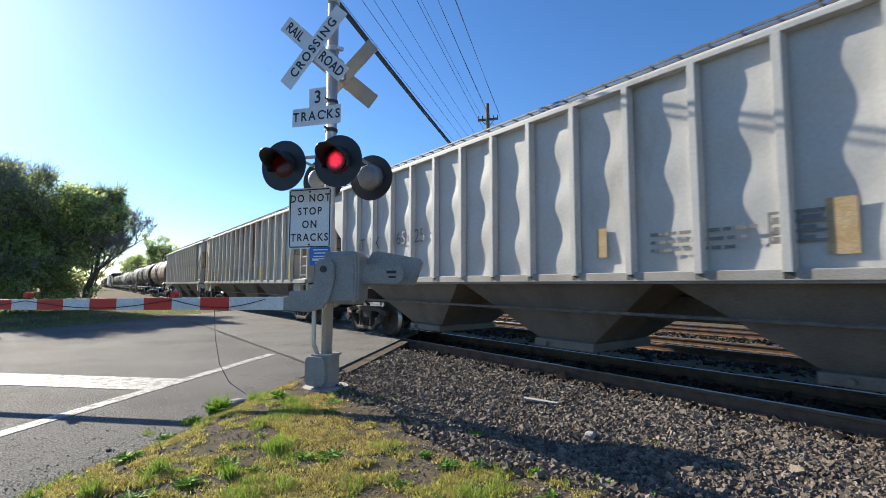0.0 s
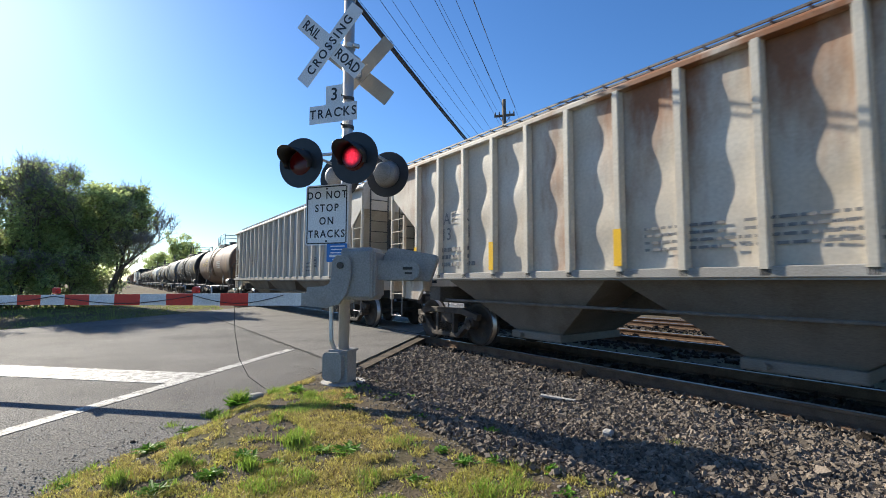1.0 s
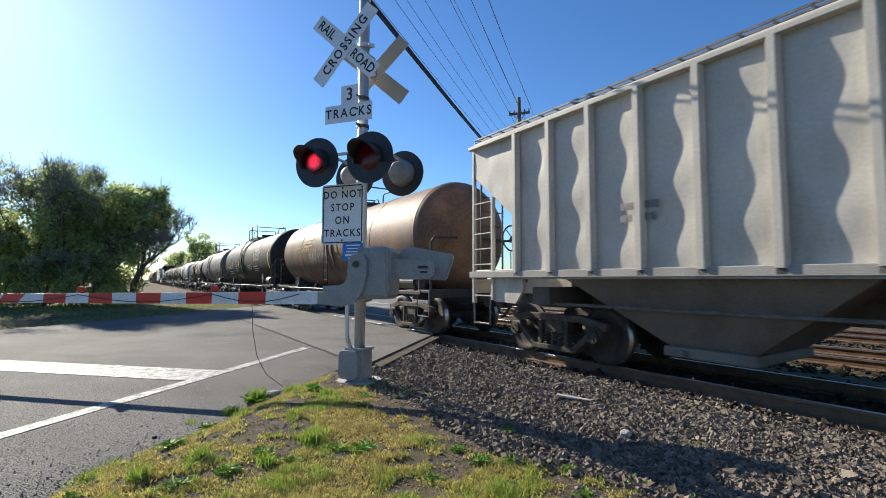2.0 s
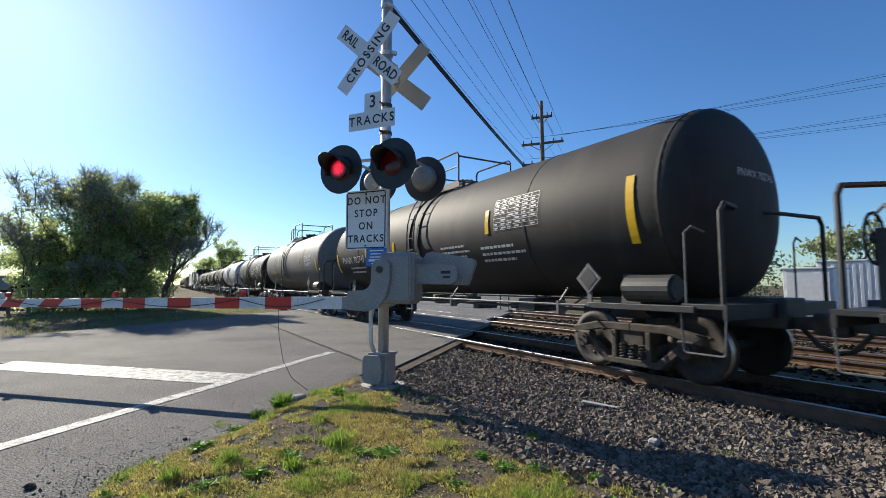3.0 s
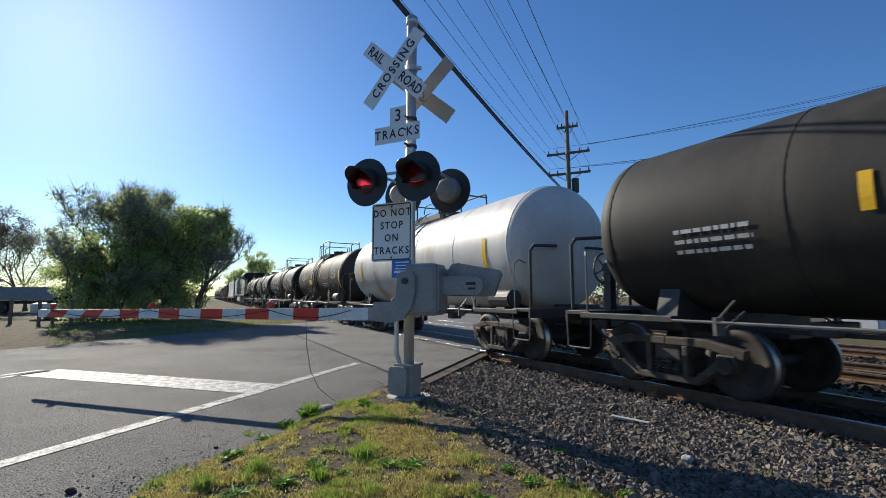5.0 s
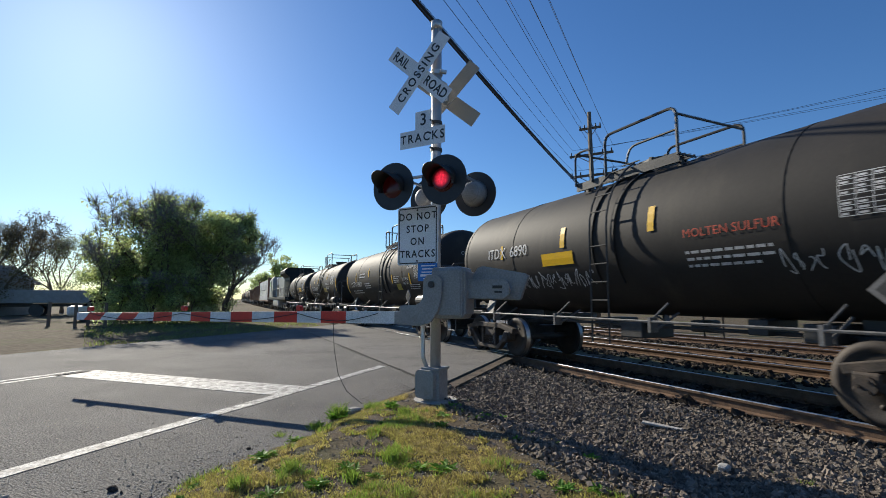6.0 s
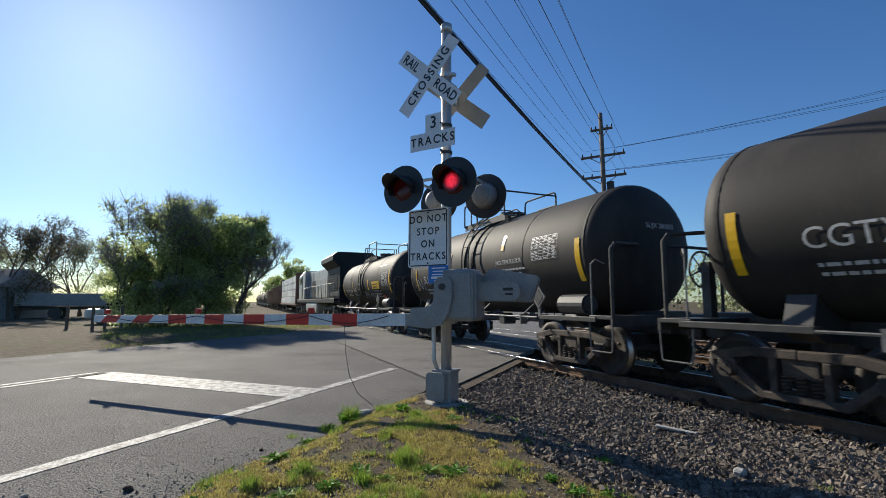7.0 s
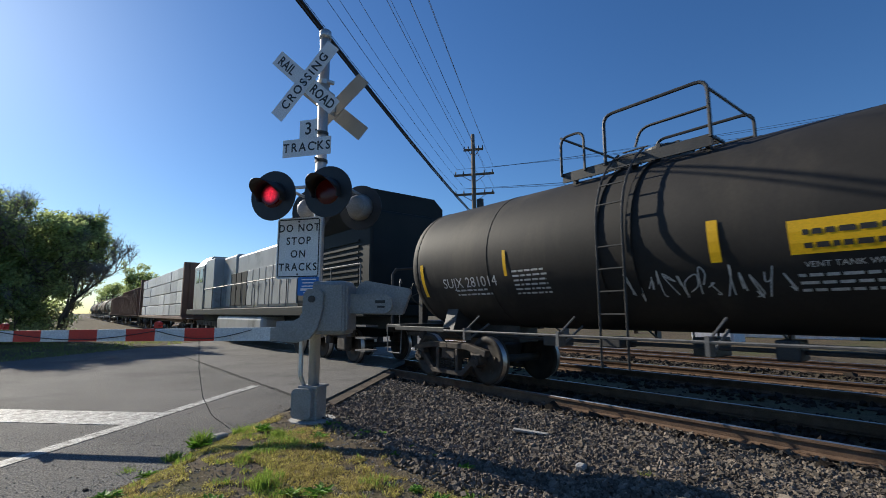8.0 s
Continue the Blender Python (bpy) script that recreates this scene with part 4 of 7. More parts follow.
def wheelset_bm():
    """Two flanged wheels on an axle, along x, about the origin."""
    bm = bm_new()
    prof = [(0.0, 0.10), (0.10, 0.12), (0.16, 0.075), (0.33, 0.055), (0.36, 0.085), (0.455, 0.075), (0.457, -0.03), (0.483, -0.045), (0.483, -0.065), (0.36, -0.06), (0.33, -0.03), (0.16, -0.03), (0.10, -0.07), (0.0, -0.07)]
    k = 28
    for s in (-1, 1):
        rings = []
        for r_, x in prof:
            rings.append([bm.verts.new((s * (0.76 + x), r_ * math.cos(2 * math.pi * i / k), r_ * math.sin(2 * math.pi * i / k))) for i in range(k)] if r_ > 0 else [bm.verts.new((s * (0.76 + x), 0, 0))])
        for a, b in zip(rings[:-1], rings[1:]):
            for i in range(k):
                j = (i + 1) % k
                f = [a[i % len(a)], a[j % len(a)], b[j % len(b)], b[i % len(b)]]
                f = list(dict.fromkeys(f))
                face = bm.faces.new(f)
                face.material_index = 1 if (len(a) > 1 and len(b) > 1 and a is rings[5]) else 0
        # balance holes and lugs so that the turning shows
        for i in range(5):
            a = 2 * math.pi * i / 5
            tube(bm, (s * 0.79, 0.24 * math.cos(a), 0.24 * math.sin(a)), (s * 0.83, 0.24 * math.cos(a), 0.24 * math.sin(a)), 0.03, 8)
    tube(bm, (-1.06, 0, 0), (1.06, 0, 0), 0.075, 14)
    bmesh.ops.recalc_face_normals(bm, faces=bm.faces[:])
    return bm


def sideframe_bm():
    """The cast side frame of a truck: an arched top, slanting legs, a spring nest, bearing caps."""
    bm = bm_new()
    half = [(0.0, 0.74), (0.55, 0.74), (0.80, 0.70), (1.10, 0.62), (1.12, 0.50), (0.99, 0.47), (0.80, 0.53), (0.52, 0.22), (0.42, 0.17), (0.0, 0.17)]
    ring = half + [(-a, b) for a, b in half[::-1][1:-1]]
    # outline with a window on either side and one for the springs: built from bars
    def bar(a, b, w):
        a, b = Vector((0, *a)), Vector((0, *b))
        d = b - a
        box(bm, (a + b) / 2, (0.13, d.length, w), Matrix.Rotation(math.atan2(d.z, d.y), 3, "X"), 0.018)
    for s in (-1, 1):
        bar((0, 0.71), (s * 0.62, 0.71), 0.12)
        bar((s * 0.55, 0.72), (s * 1.12, 0.60), 0.13)
        bar((s * 0.92, 0.58), (s * 0.44, 0.18), 0.11)
        bar((s * 0.30, 0.66), (s * 0.30, 0.22), 0.09)
        box(bm, (0, s * 0.89, 0.50), (0.17, 0.26, 0.20), None, 0.03)
        tube(bm, (-0.13, s * 0.89, 0.457), (0.10, s * 0.89, 0.457), 0.105, 16)
        for i in range(3):
            a = 2 * math.pi * i / 3
            tube(bm, (-0.15, s * 0.89 + 0.06 * math.cos(a), 0.457 + 0.06 * math.sin(a)), (-0.12, s * 0.89 + 0.06 * math.cos(a), 0.457 + 0.06 * math.sin(a)), 0.018, 6)
    bar((-0.48, 0.19), (0.48, 0.19), 0.10)
    return bm


def spring_bm():
    """One coil spring, as a swept helix round a dark core."""
    pts = [(0.055 * math.cos(2 * math.pi * i / 8), 0.055 * math.sin(2 * math.pi * i / 8), 0.24 + 0.23 * i / 40) for i in range(41)]
    bm = bent(bm_new(), pts, 0.014, 4)
    return bm


def truck(car, y):
    t = placed("truck", shared("truck_bolster", lambda: box(box(bm_new(), (0, 0, 0.56), (2.1, 0.42, 0.24), None, 0.02), (0, 0, 0.74), (0.7, 0.5, 0.2), None, 0.02), [M_TRUCK]), car, pose(0, y, 0))
    for x in (-1.02, 1.02):
        placed("side_frame", shared("side_frame", sideframe_bm, [M_TRUCK]), t, pose(x, 0, 0, 0, 0, 180 if x > 0 else 0))
        for dy in (-0.17, 0.0, 0.17):
            placed("spring", shared("spring", spring_bm, [M_TRUCK]), t, pose(x, dy, 0))
    for yy in (-0.89, 0.89):
        w = placed("wheelset", shared("wheelset", wheelset_bm, [M_WHEEL, M_TREAD], True), t, pose(0, yy, 0.457))
        WHEELS.append(w)
    return t


def coupler_bm():
    bm = box(bm_new(), (0, 0.35, 0), (0.16, 0.7, 0.16), None, 0.02)
    box(bm, (0.03, -0.05, 0), (0.32, 0.26, 0.28), None, 0.05)
    bent(bm, [(0.12, 0.3, -0.05), (0.14, 0.1, -0.3), (0.06, -0.12, -0.36)], 0.03, 6)
    return bm


def ends(car, L):
    for s in (-1, 1):
        placed("coupler", shared("coupler", coupler_bm, [M_TRUCK]), car, pose(0, s * (L / 2 - 0.12), 0.86, 0, 0, 0 if s < 0 else 180))


def mapped(car, name, me, material, at, R=None, zc=0.0, X=1.6, label=""):
    """A flat marking laid on the near flank: on a tank of radius R about height zc, or on a flat side at X."""
    y0, z0 = at
    e = 0.010 if name == "painted_panel" else 0.014      # writing lies over panels and seam bands
    bm = bmesh.new()
    bm.from_mesh(me)
    for v in bm.verts:
        u, w = v.co.x, v.co.y
        if R:
            p = math.asin(max(-1, min(1, (z0 - zc) / R))) + w / R
            v.co = (-(R + e) * math.cos(p), y0 - u, zc + (R + e) * math.sin(p))
        else:
            v.co = (-X - 0.004, y0 - u, z0 + w)
    return part(name, bm, material, car, label)


def mark(car, text, size, at, material, R=None, zc=0.0, X=1.6, spacing=1.0):
    me = letters(text, size, spacing)
    o = mapped(car, "lettering", me, material, at, R, zc, X)
    bpy.data.meshes.remove(me)
    return o


def rects(rows):
    bm = bm_new()
    for u0, v0, u1, v1 in rows:
        k = max(1, int(abs(v1 - v0) / 0.12))
        for i in range(k):
            a, b = v0 + (v1 - v0) * i / k, v0 + (v1 - v0) * (i + 1) / k
            bm.faces.new([bm.verts.new(p) for p in ((u0, a, 0), (u1, a, 0), (u1, b, 0), (u0, b, 0))])
    me = bpy.data.meshes.new("rects")
    bm.to_mesh(me)
    bm.free()
    return me


def bars(car, rows, material, at, R=None, zc=0.0, X=1.6, name="illegible_line", label=""):
    me = rects(rows)
    o = mapped(car, name, me, material, at, R, zc, X, label)
    bpy.data.meshes.remove(me)
    if name == "illegible_line":
        o["kind"] = "stuff"
    return o


def text_block(rng, w, lines, pitch, h_):
    """Rows of short bars as wide as words that nobody can read."""
    out = []
    for i in range(lines):
        u, end = -w / 2, w / 2 * rng.uniform(0.5, 1.0)
        while u < end:
            d = rng.uniform(0.05, 0.16)
            out.append((u, -i * pitch, min(u + d, end), -i * pitch + h_))
            u += d + 0.03
    return out


def table_block(w, h_, cols, rows_, line=0.008):
    out = [(-w / 2, -h_ / 2 + h_ * i / rows_, w / 2, -h_ / 2 + h_ * i / rows_ + line) for i in range(rows_ + 1)]
    out += [(-w / 2 + w * i / cols, -h_ / 2, -w / 2 + w * i / cols + line, h_ / 2) for i in range(cols + 1)]
    rng = random.Random(int(w * 100))
    for i in range(rows_):
        for j in range(cols):
            if rng.random() < 0.75:
                u = -w / 2 + w * (j + 0.15) / cols
                v = -h_ / 2 + h_ * (i + 0.3) / rows_
                out.append((u, v, u + w / cols * rng.uniform(0.35, 0.7), v + h_ / rows_ * 0.4))
    return out


def scribble(car, seed, at, w, h_, material, R=None, zc=0.0, X=1.6):
    """A spray-painted tangle of strokes with no readable word."""
    rng = random.Random(seed)
    bm = bm_new()
    u = -w / 2
    while u < w / 2:
        d = rng.uniform(0.08, 0.16)
        pts = [Vector((u + rng.uniform(-0.4, 0.8) * d, rng.uniform(-0.5, 0.5) * h_, 0)) for _ in range(5)]
        pts[0].y, pts[2].y = -0.45 * h_ * rng.random(), 0.5 * h_ * rng.random()
        fine = []
        for i in range(len(pts) - 1):
            p0, p1, p2, p3 = pts[max(0, i - 1)], pts[i], pts[i + 1], pts[min(len(pts) - 1, i + 2)]
            for k in range(5):
                t = k / 5
                fine.append(0.5 * ((2 * p1) + (p2 - p0) * t + (2 * p0 - 5 * p1 + 4 * p2 - p3) * t * t + (3 * p1 - p0 - 3 * p2 + p3) * t ** 3))
        for a, b in zip(fine[:-1], fine[1:]):
            q = (b - a)
            if q.length < 1e-4:
                continue
            s_ = Vector((-q.y, q.x, 0)).normalized() * 0.008
            bm.faces.new([bm.verts.new(p) for p in (a - s_, b - s_, b + s_, a + s_)])
        u += d * 1.15
    me = bpy.data.meshes.new("scribble")
    bm.to_mesh(me)
    bm.free()
    o = mapped(car, "graffiti", me, material, at, R, zc, X, "scrawled spray-paint graffiti")
    bpy.data.meshes.remove(me)
    return o


# -- covered hopper --
def hopper(name, label, L, paint, posts, marks, post_paint=None):
    car = tagged(empty(name), label, "hopper car", "cars of the train")
    Lb = L - 1.7
    W, Z0, Z1 = 1.53, 1.50, 3.95
    inner = Lb / 2 - 1.35

    def sheet(s):
        bm = bm_new()
        ys = np.linspace(-Lb / 2, Lb / 2, 2 * int(Lb / 0.09) // 2 + 1)
        ys = sorted(set([round(float(y), 3) for y in ys] + [-inner, inner]))
        nz = 24
        grid = []
        pitch = 2 * inner / posts
        for y in ys:
            d = abs(y) - inner
            lo = Z0 if d <= 0 else 2.40 + (3.45 - 2.40) * d / 1.35
            col = []
            for i in range(nz + 1):
                z = lo + (Z1 - lo) * i / nz
                ph = (y + inner) / pitch
                mid = math.sin(math.pi * (ph % 1.0)) if abs(y) < inner else 0.3
                wave = 0.013 * mid * (math.sin(z * 7.2 + 1.7 * noise.noise((math.floor(ph) * 3.3, 0.5, s)) * 3) + 1.3 * noise.noise((y * 0.8, z * 1.4, s * 3 + posts)))
                col.append(bm.verts.new((s * (W - 0.012 + wave), y, z)))
            grid.append(col)
        for a, b in zip(grid[:-1], grid[1:]):
            for i in range(nz):
                bm.faces.new((a[i], b[i], b[i + 1], a[i + 1]))
        bmesh.ops.recalc_face_normals(bm, faces=bm.faces[:])
        return part("side_sheet", bm, paint, car, "dimpled steel side sheet", True)
    for s in (-1, 1):
        sheet(s)
        top = part("top_chord", box(bm_new(), (s * (W + 0.03), 0, Z1 + 0.02), (0.14, Lb, 0.07), None, 0.01), paint, car)
        part("side_sill", box(box(bm_new(), (s * (W + 0.02), 0, Z0 - 0.05), (0.10, Lb, 0.12), None, 0.01), (s * (W - 0.06), 0, Z0 - 0.12), (0.2, 2 * inner, 0.03)), M_SILL, car, "pale side sill")
    post_me = bpy.data.meshes.new("post")
    b = bm_new()
    prism(b, [(0.0, -0.065), (0.115, -0.05), (0.115, 0.05), (0.0, 0.065)], 2, Z0 - 0.02, Z1)
    bmesh.ops.bevel(b, geom=[e for e in b.edges if abs(e.verts[0].co.z - e.verts[1].co.z) > 1], offset=0.012, segments=2, affect="EDGES")
    b.to_mesh(post_me)
    b.free()
    post_me.materials.append(post_paint or paint)
    foot = bpy.data.meshes.new("post_foot")
    b = bm_new()
    prism(b, [(0.0, -0.06), (0.08, -0.05), (0.08, 0.05), (0.0, 0.06)], 2, Z0 - 0.09, Z0 - 0.018)
    b.to_mesh(foot)
    b.free()
    foot.materials.append(M_STEEL_DARK)
    for i in range(posts + 1):
        y = -inner + 2 * inner * i / posts
        for s in (-1, 1):
            p = placed("post", post_me, car, pose(s * (W - 0.01), y, 0, 0, 0, 180 if s < 0 else 0))
            if s < 0:
                placed("post_foot", foot, car, pose(s * (W - 0.01), y, 0, 0, 0, 180))
    # arched roof with hatch rail and running boards
    arc = [(W * math.sin(radians(a)), Z1 + 0.05 + 0.34 * math.cos(radians(a))) for a in range(-90, 91, 15)]
    part("roof", prism(bm_new(), arc, 1, -Lb / 2, Lb / 2), paint, car, "arched steel roof")
    for x in (-0.95, 0.95):
        bm = bm_new()
        z = Z1 + 0.36
        for k in range(5):
            box(bm, (x - 0.24 + 0.12 * k, 0, z), (0.025, Lb + 0.7, 0.03))
        n_ = int(Lb / 0.35)
        for k in range(n_ + 1):
            box(bm, (x, -Lb / 2 - 0.3 + (Lb + 0.6) * k / n_, z - 0.005), (0.52, 0.02, 0.025))
        for k in range(8):
            box(bm, (x, -Lb / 2 + 0.3 + (Lb - 0.6) * k / 7, z - 0.08), (0.06, 0.06, 0.14))
        part("running_board", bm, M_RAILING, car, "grated steel roof walkway")
    # slope sheets and end bulkheads
    for s in (-1, 1):
        bm = prism(bm_new(), [(s * Lb / 2, Z1 - 0.02), (s * Lb / 2, 3.42), (s * inner, 2.36), (s * inner, Z0 - 0.1), (s * (inner - 0.1), Z0 - 0.1), (s * (inner - 0.1), 2.6)], 0, -W + 0.05, W - 0.05)
        part("slope_sheet", bm, paint, car, "sloping end sheet")
        bm = box(bm_new(), (0, s * (Lb / 2 - 0.02), 3.75), (2 * W - 0.1, 0.04, 0.75))
        part("end_sheet", bm, paint, car)
        # end frame: corner posts, stiles, side sill extension, ladders
        bm = box(bm_new(), (0, s * (Lb / 2 - 0.7), 1.25), (0.66, 1.6, 0.36), None, 0.02)
        box(bm, (0, s * (Lb / 2 + 0.02), 1.22), (2.9, 0.16, 0.26), None, 0.02)
        part("end_sill", bm, paint, car)
        for x in (-1, 1):
            bm = box(bm_new(), (x * 1.47, s * (Lb / 2 - 0.68), 1.47), (0.10, 1.36, 0.15), None, 0.015)
            part("sill_extension", bm, paint, car)
            bm = prism(bm_new(), [(s * (inner + 0.75), 1.46), (s * (inner - 0.05), 1.46), (s * (inner - 0.05), 1.18), (s * (inner + 0.15), 0.93), (s * (inner + 0.75), 0.95)], 0, x * 1.44 - 0.03, x * 1.44 + 0.03)
            tube(bm, (x * 1.40, s * (inner + 0.5), 1.28), (x * 1.48, s * (inner + 0.5), 1.28), 0.085, 14)
            part("bolster_web", bm, paint, car, "pale bolster plate")
            bm = bm_new()
            for dy in (0.04, 0.62):
                box(bm, (x * 1.50, s * (Lb / 2 - dy), 2.40 if dy < 0.1 else 1.95), (0.07, 0.06, 3.0 if dy < 0.1 else 1.95), None, 0.008)
            for k in range(9):
                z = 1.05 + 0.30 * k
                if z < 2.95:
                    tube(bm, (x * 1.52, s * (Lb / 2 - 0.04), z), (x * 1.52, s * (Lb / 2 - 0.62), z), 0.013, 6)
            part("side_ladder", bm, paint, car, "steel corner ladder")
            bm = bent(bm_new(), [(x * 1.50, s * (Lb / 2 - 0.02), 1.1), (x * 1.5, s * (Lb / 2 - 0.05), 0.52), (x * 1.5, s * (Lb / 2 - 0.52), 0.52), (x * 1.5, s * (Lb / 2 - 0.55), 1.1)], 0.018, 6)
            part("stirrup_step", bm, M_RAILING, car)
            bm = bm_new()
            for dx in (0.72, 1.28):
                tube(bm, (x * dx, s * (Lb / 2 + 0.02), 1.3), (x * dx, s * (Lb / 2 + 0.02), Z1), 0.02, 6)
            for k in range(8):
                tube(bm, (x * 0.72, s * (Lb / 2 + 0.03), 1.55 + 0.3 * k), (x * 1.28, s * (Lb / 2 + 0.03), 1.55 + 0.3 * k), 0.012, 6)
            part("end_ladder", bm, M_STEEL_DARK, car)
            bm = box(bm_new(), (x * 0.45, s * (Lb / 2 - 0.35), 2.4), (0.09, 0.09, 2.2))
            part("end_post", bm, M_STEEL_DARK, car)
        truck(car, s * (L / 2 - 2.55))
        for x in (-1.42,):
            bm = box(bm_new(), (0, s * (L / 2 - 2.55), 1.08), (2.7, 0.4, 0.3), None, 0.02)
            part("body_bolster", bm, M_UNDER, car)
    bm = bm_new()
    wheel_ring(bm, (-0.35, Lb / 2 + 0.12, 2.25), 0.28)
    part("brake_wheel", bm, M_STEEL_DARK, car, "spoked hand brake wheel")
    bm = box(bm_new(), (0.55, Lb / 2 - 0.6, 1.75), (0.5, 0.5, 0.5), None, 0.05)
    tube(bm, (-0.9, -Lb / 2 + 0.4, 1.75), (-0.1, -Lb / 2 + 0.4, 1.75), 0.2, 14)
    part("brake_gear", bm, M_STEEL_DARK, car)
    # three discharge bays
    for y in (-4.0, 0.0, 4.0):
        bm = bm_new()
        hi = [bm.verts.new(p) for p in ((-1.42, y - 1.98, 1.42), (1.42, y - 1.98, 1.42), (1.42, y + 1.98, 1.42), (-1.42, y + 1.98, 1.42))]
        lo = [bm.verts.new(p) for p in ((-0.75, y - 0.55, 0.42), (0.75, y - 0.55, 0.42), (0.75, y + 0.55, 0.42), (-0.75, y + 0.55, 0.42))]
        bm.faces.new(lo)
        bm.faces.new(hi)
        for i in range(4):
            bm.faces.new((lo[i], lo[(i + 1) % 4], hi[(i + 1) % 4], hi[i]))
        bmesh.ops.recalc_face_normals(bm, faces=bm.faces[:])
        box(bm, (0, y, 0.36), (1.7, 1.2, 0.14), None, 0.02)
        tube(bm, (-0.95, y + 0.3, 0.36), (0.95, y + 0.3, 0.36), 0.04, 8)
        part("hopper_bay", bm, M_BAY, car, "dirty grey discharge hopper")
    part("centre_sill", box(bm_new(), (0, 0, 1.0), (0.5, L - 1.6, 0.36), None, 0.02), M_UNDER, car)
    bm = bent(bm_new(), [(-1.2, -inner, 0.95), (-1.2, inner, 0.95)], 0.025, 6)
    part("air_pipe", bm, M_RAILING, car)
    ends(car, L)
    for k, v in marks.items():
        for item in v:
            if k == "text":
                mark(car, item[0], item[1], (item[2], item[3]), M_DARK_STENCIL, None, 0, W + 0.02)
            elif k == "rects":
                bars(car, item[0], item[1], (item[2], item[3]), None, 0, W + 0.02)
            elif k == "yellow":
                bars(car, [(-0.06, 0, 0.06, item[1])], M_YELLOW, (item[0], item[2]), None, 0, W + 0.115, "reflector_strip", "yellow reflector strip")
    return car


def wheel_ring(bm, c, r):
    k = 16
    c = Vector(c)
    pts = [c + Vector((r * math.cos(2 * math.pi * i / k), 0, r * math.sin(2 * math.pi * i / k))) for i in range(k + 1)]
    bent(bm, pts, 0.018, 5)
    for i in range(0, k, 3):
        tube(bm, c, pts[i], 0.012, 5)
    tube(bm, c - Vector((0, 0.04, 0)), c + Vector((0, 0.04, 0)), 0.05, 8)


M_SILL = mat("sill_paint", (0.36, 0.34, 0.31), (0.25, 0.23, 0.20), rough=0.7, scale=2, amount=0.8, bump=0.08)
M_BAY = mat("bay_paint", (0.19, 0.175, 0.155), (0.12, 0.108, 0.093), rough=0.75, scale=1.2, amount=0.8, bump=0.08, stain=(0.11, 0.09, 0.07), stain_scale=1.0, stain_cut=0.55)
M_DARK_STENCIL = mat("dark_stencil", (0.14, 0.14, 0.14), (0.22, 0.215, 0.21), rough=0.6, scale=14, amount=0.8, bump=0)


# -- tank car --
def tank_shell(R, half, zc):
    bm = bm_new()
    k = 56
    prof = []
    for i in range(9):
        a = math.pi / 2 * i / 8
        prof.append((-half - 0.46 * math.cos(a) ** 0.8, R * math.sin(a) ** 0.8))
    prof += [(y, R) for y in np.linspace(-half + 0.3, half - 0.3, 9)]
    prof += [(-y, r) for y, r in prof[:9][::-1]]
    rings = []
    for y, r in prof:
        if r < 1e-6:
            rings.append([bm.verts.new((0, y, zc))])
        else:
            rings.append([bm.verts.new((r * math.cos(2 * math.pi * i / k), y, zc + r * math.sin(2 * math.pi * i / k))) for i in range(k)])
    for a, b in zip(rings[:-1], rings[1:]):
        for i in range(k):
            f = list(dict.fromkeys([a[i % len(a)], a[(i + 1) % k % len(a)], b[(i + 1) % k % len(b)], b[i % len(b)]]))
            bm.faces.new(f)
    bmesh.ops.recalc_face_normals(bm, faces=bm.faces[:])
    return bm


def ring_band(bm, R, zc, y, w, t, a0=0, a1=360, k=48):
    rows = []
    for i in range(k + 1):
        a = radians(a0 + (a1 - a0) * i / k)
        rows.append([bm.verts.new((-(R + e) * math.cos(a), yy, zc + (R + e) * math.sin(a))) for e, yy in ((0, y - w / 2), (t, y - w / 2), (t, y + w / 2), (0, y + w / 2))])
    for p, q in zip(rows[:-1], rows[1:]):
        for i in range(3):
            bm.faces.new((p[i], q[i], q[i + 1], p[i + 1]))
    return bm


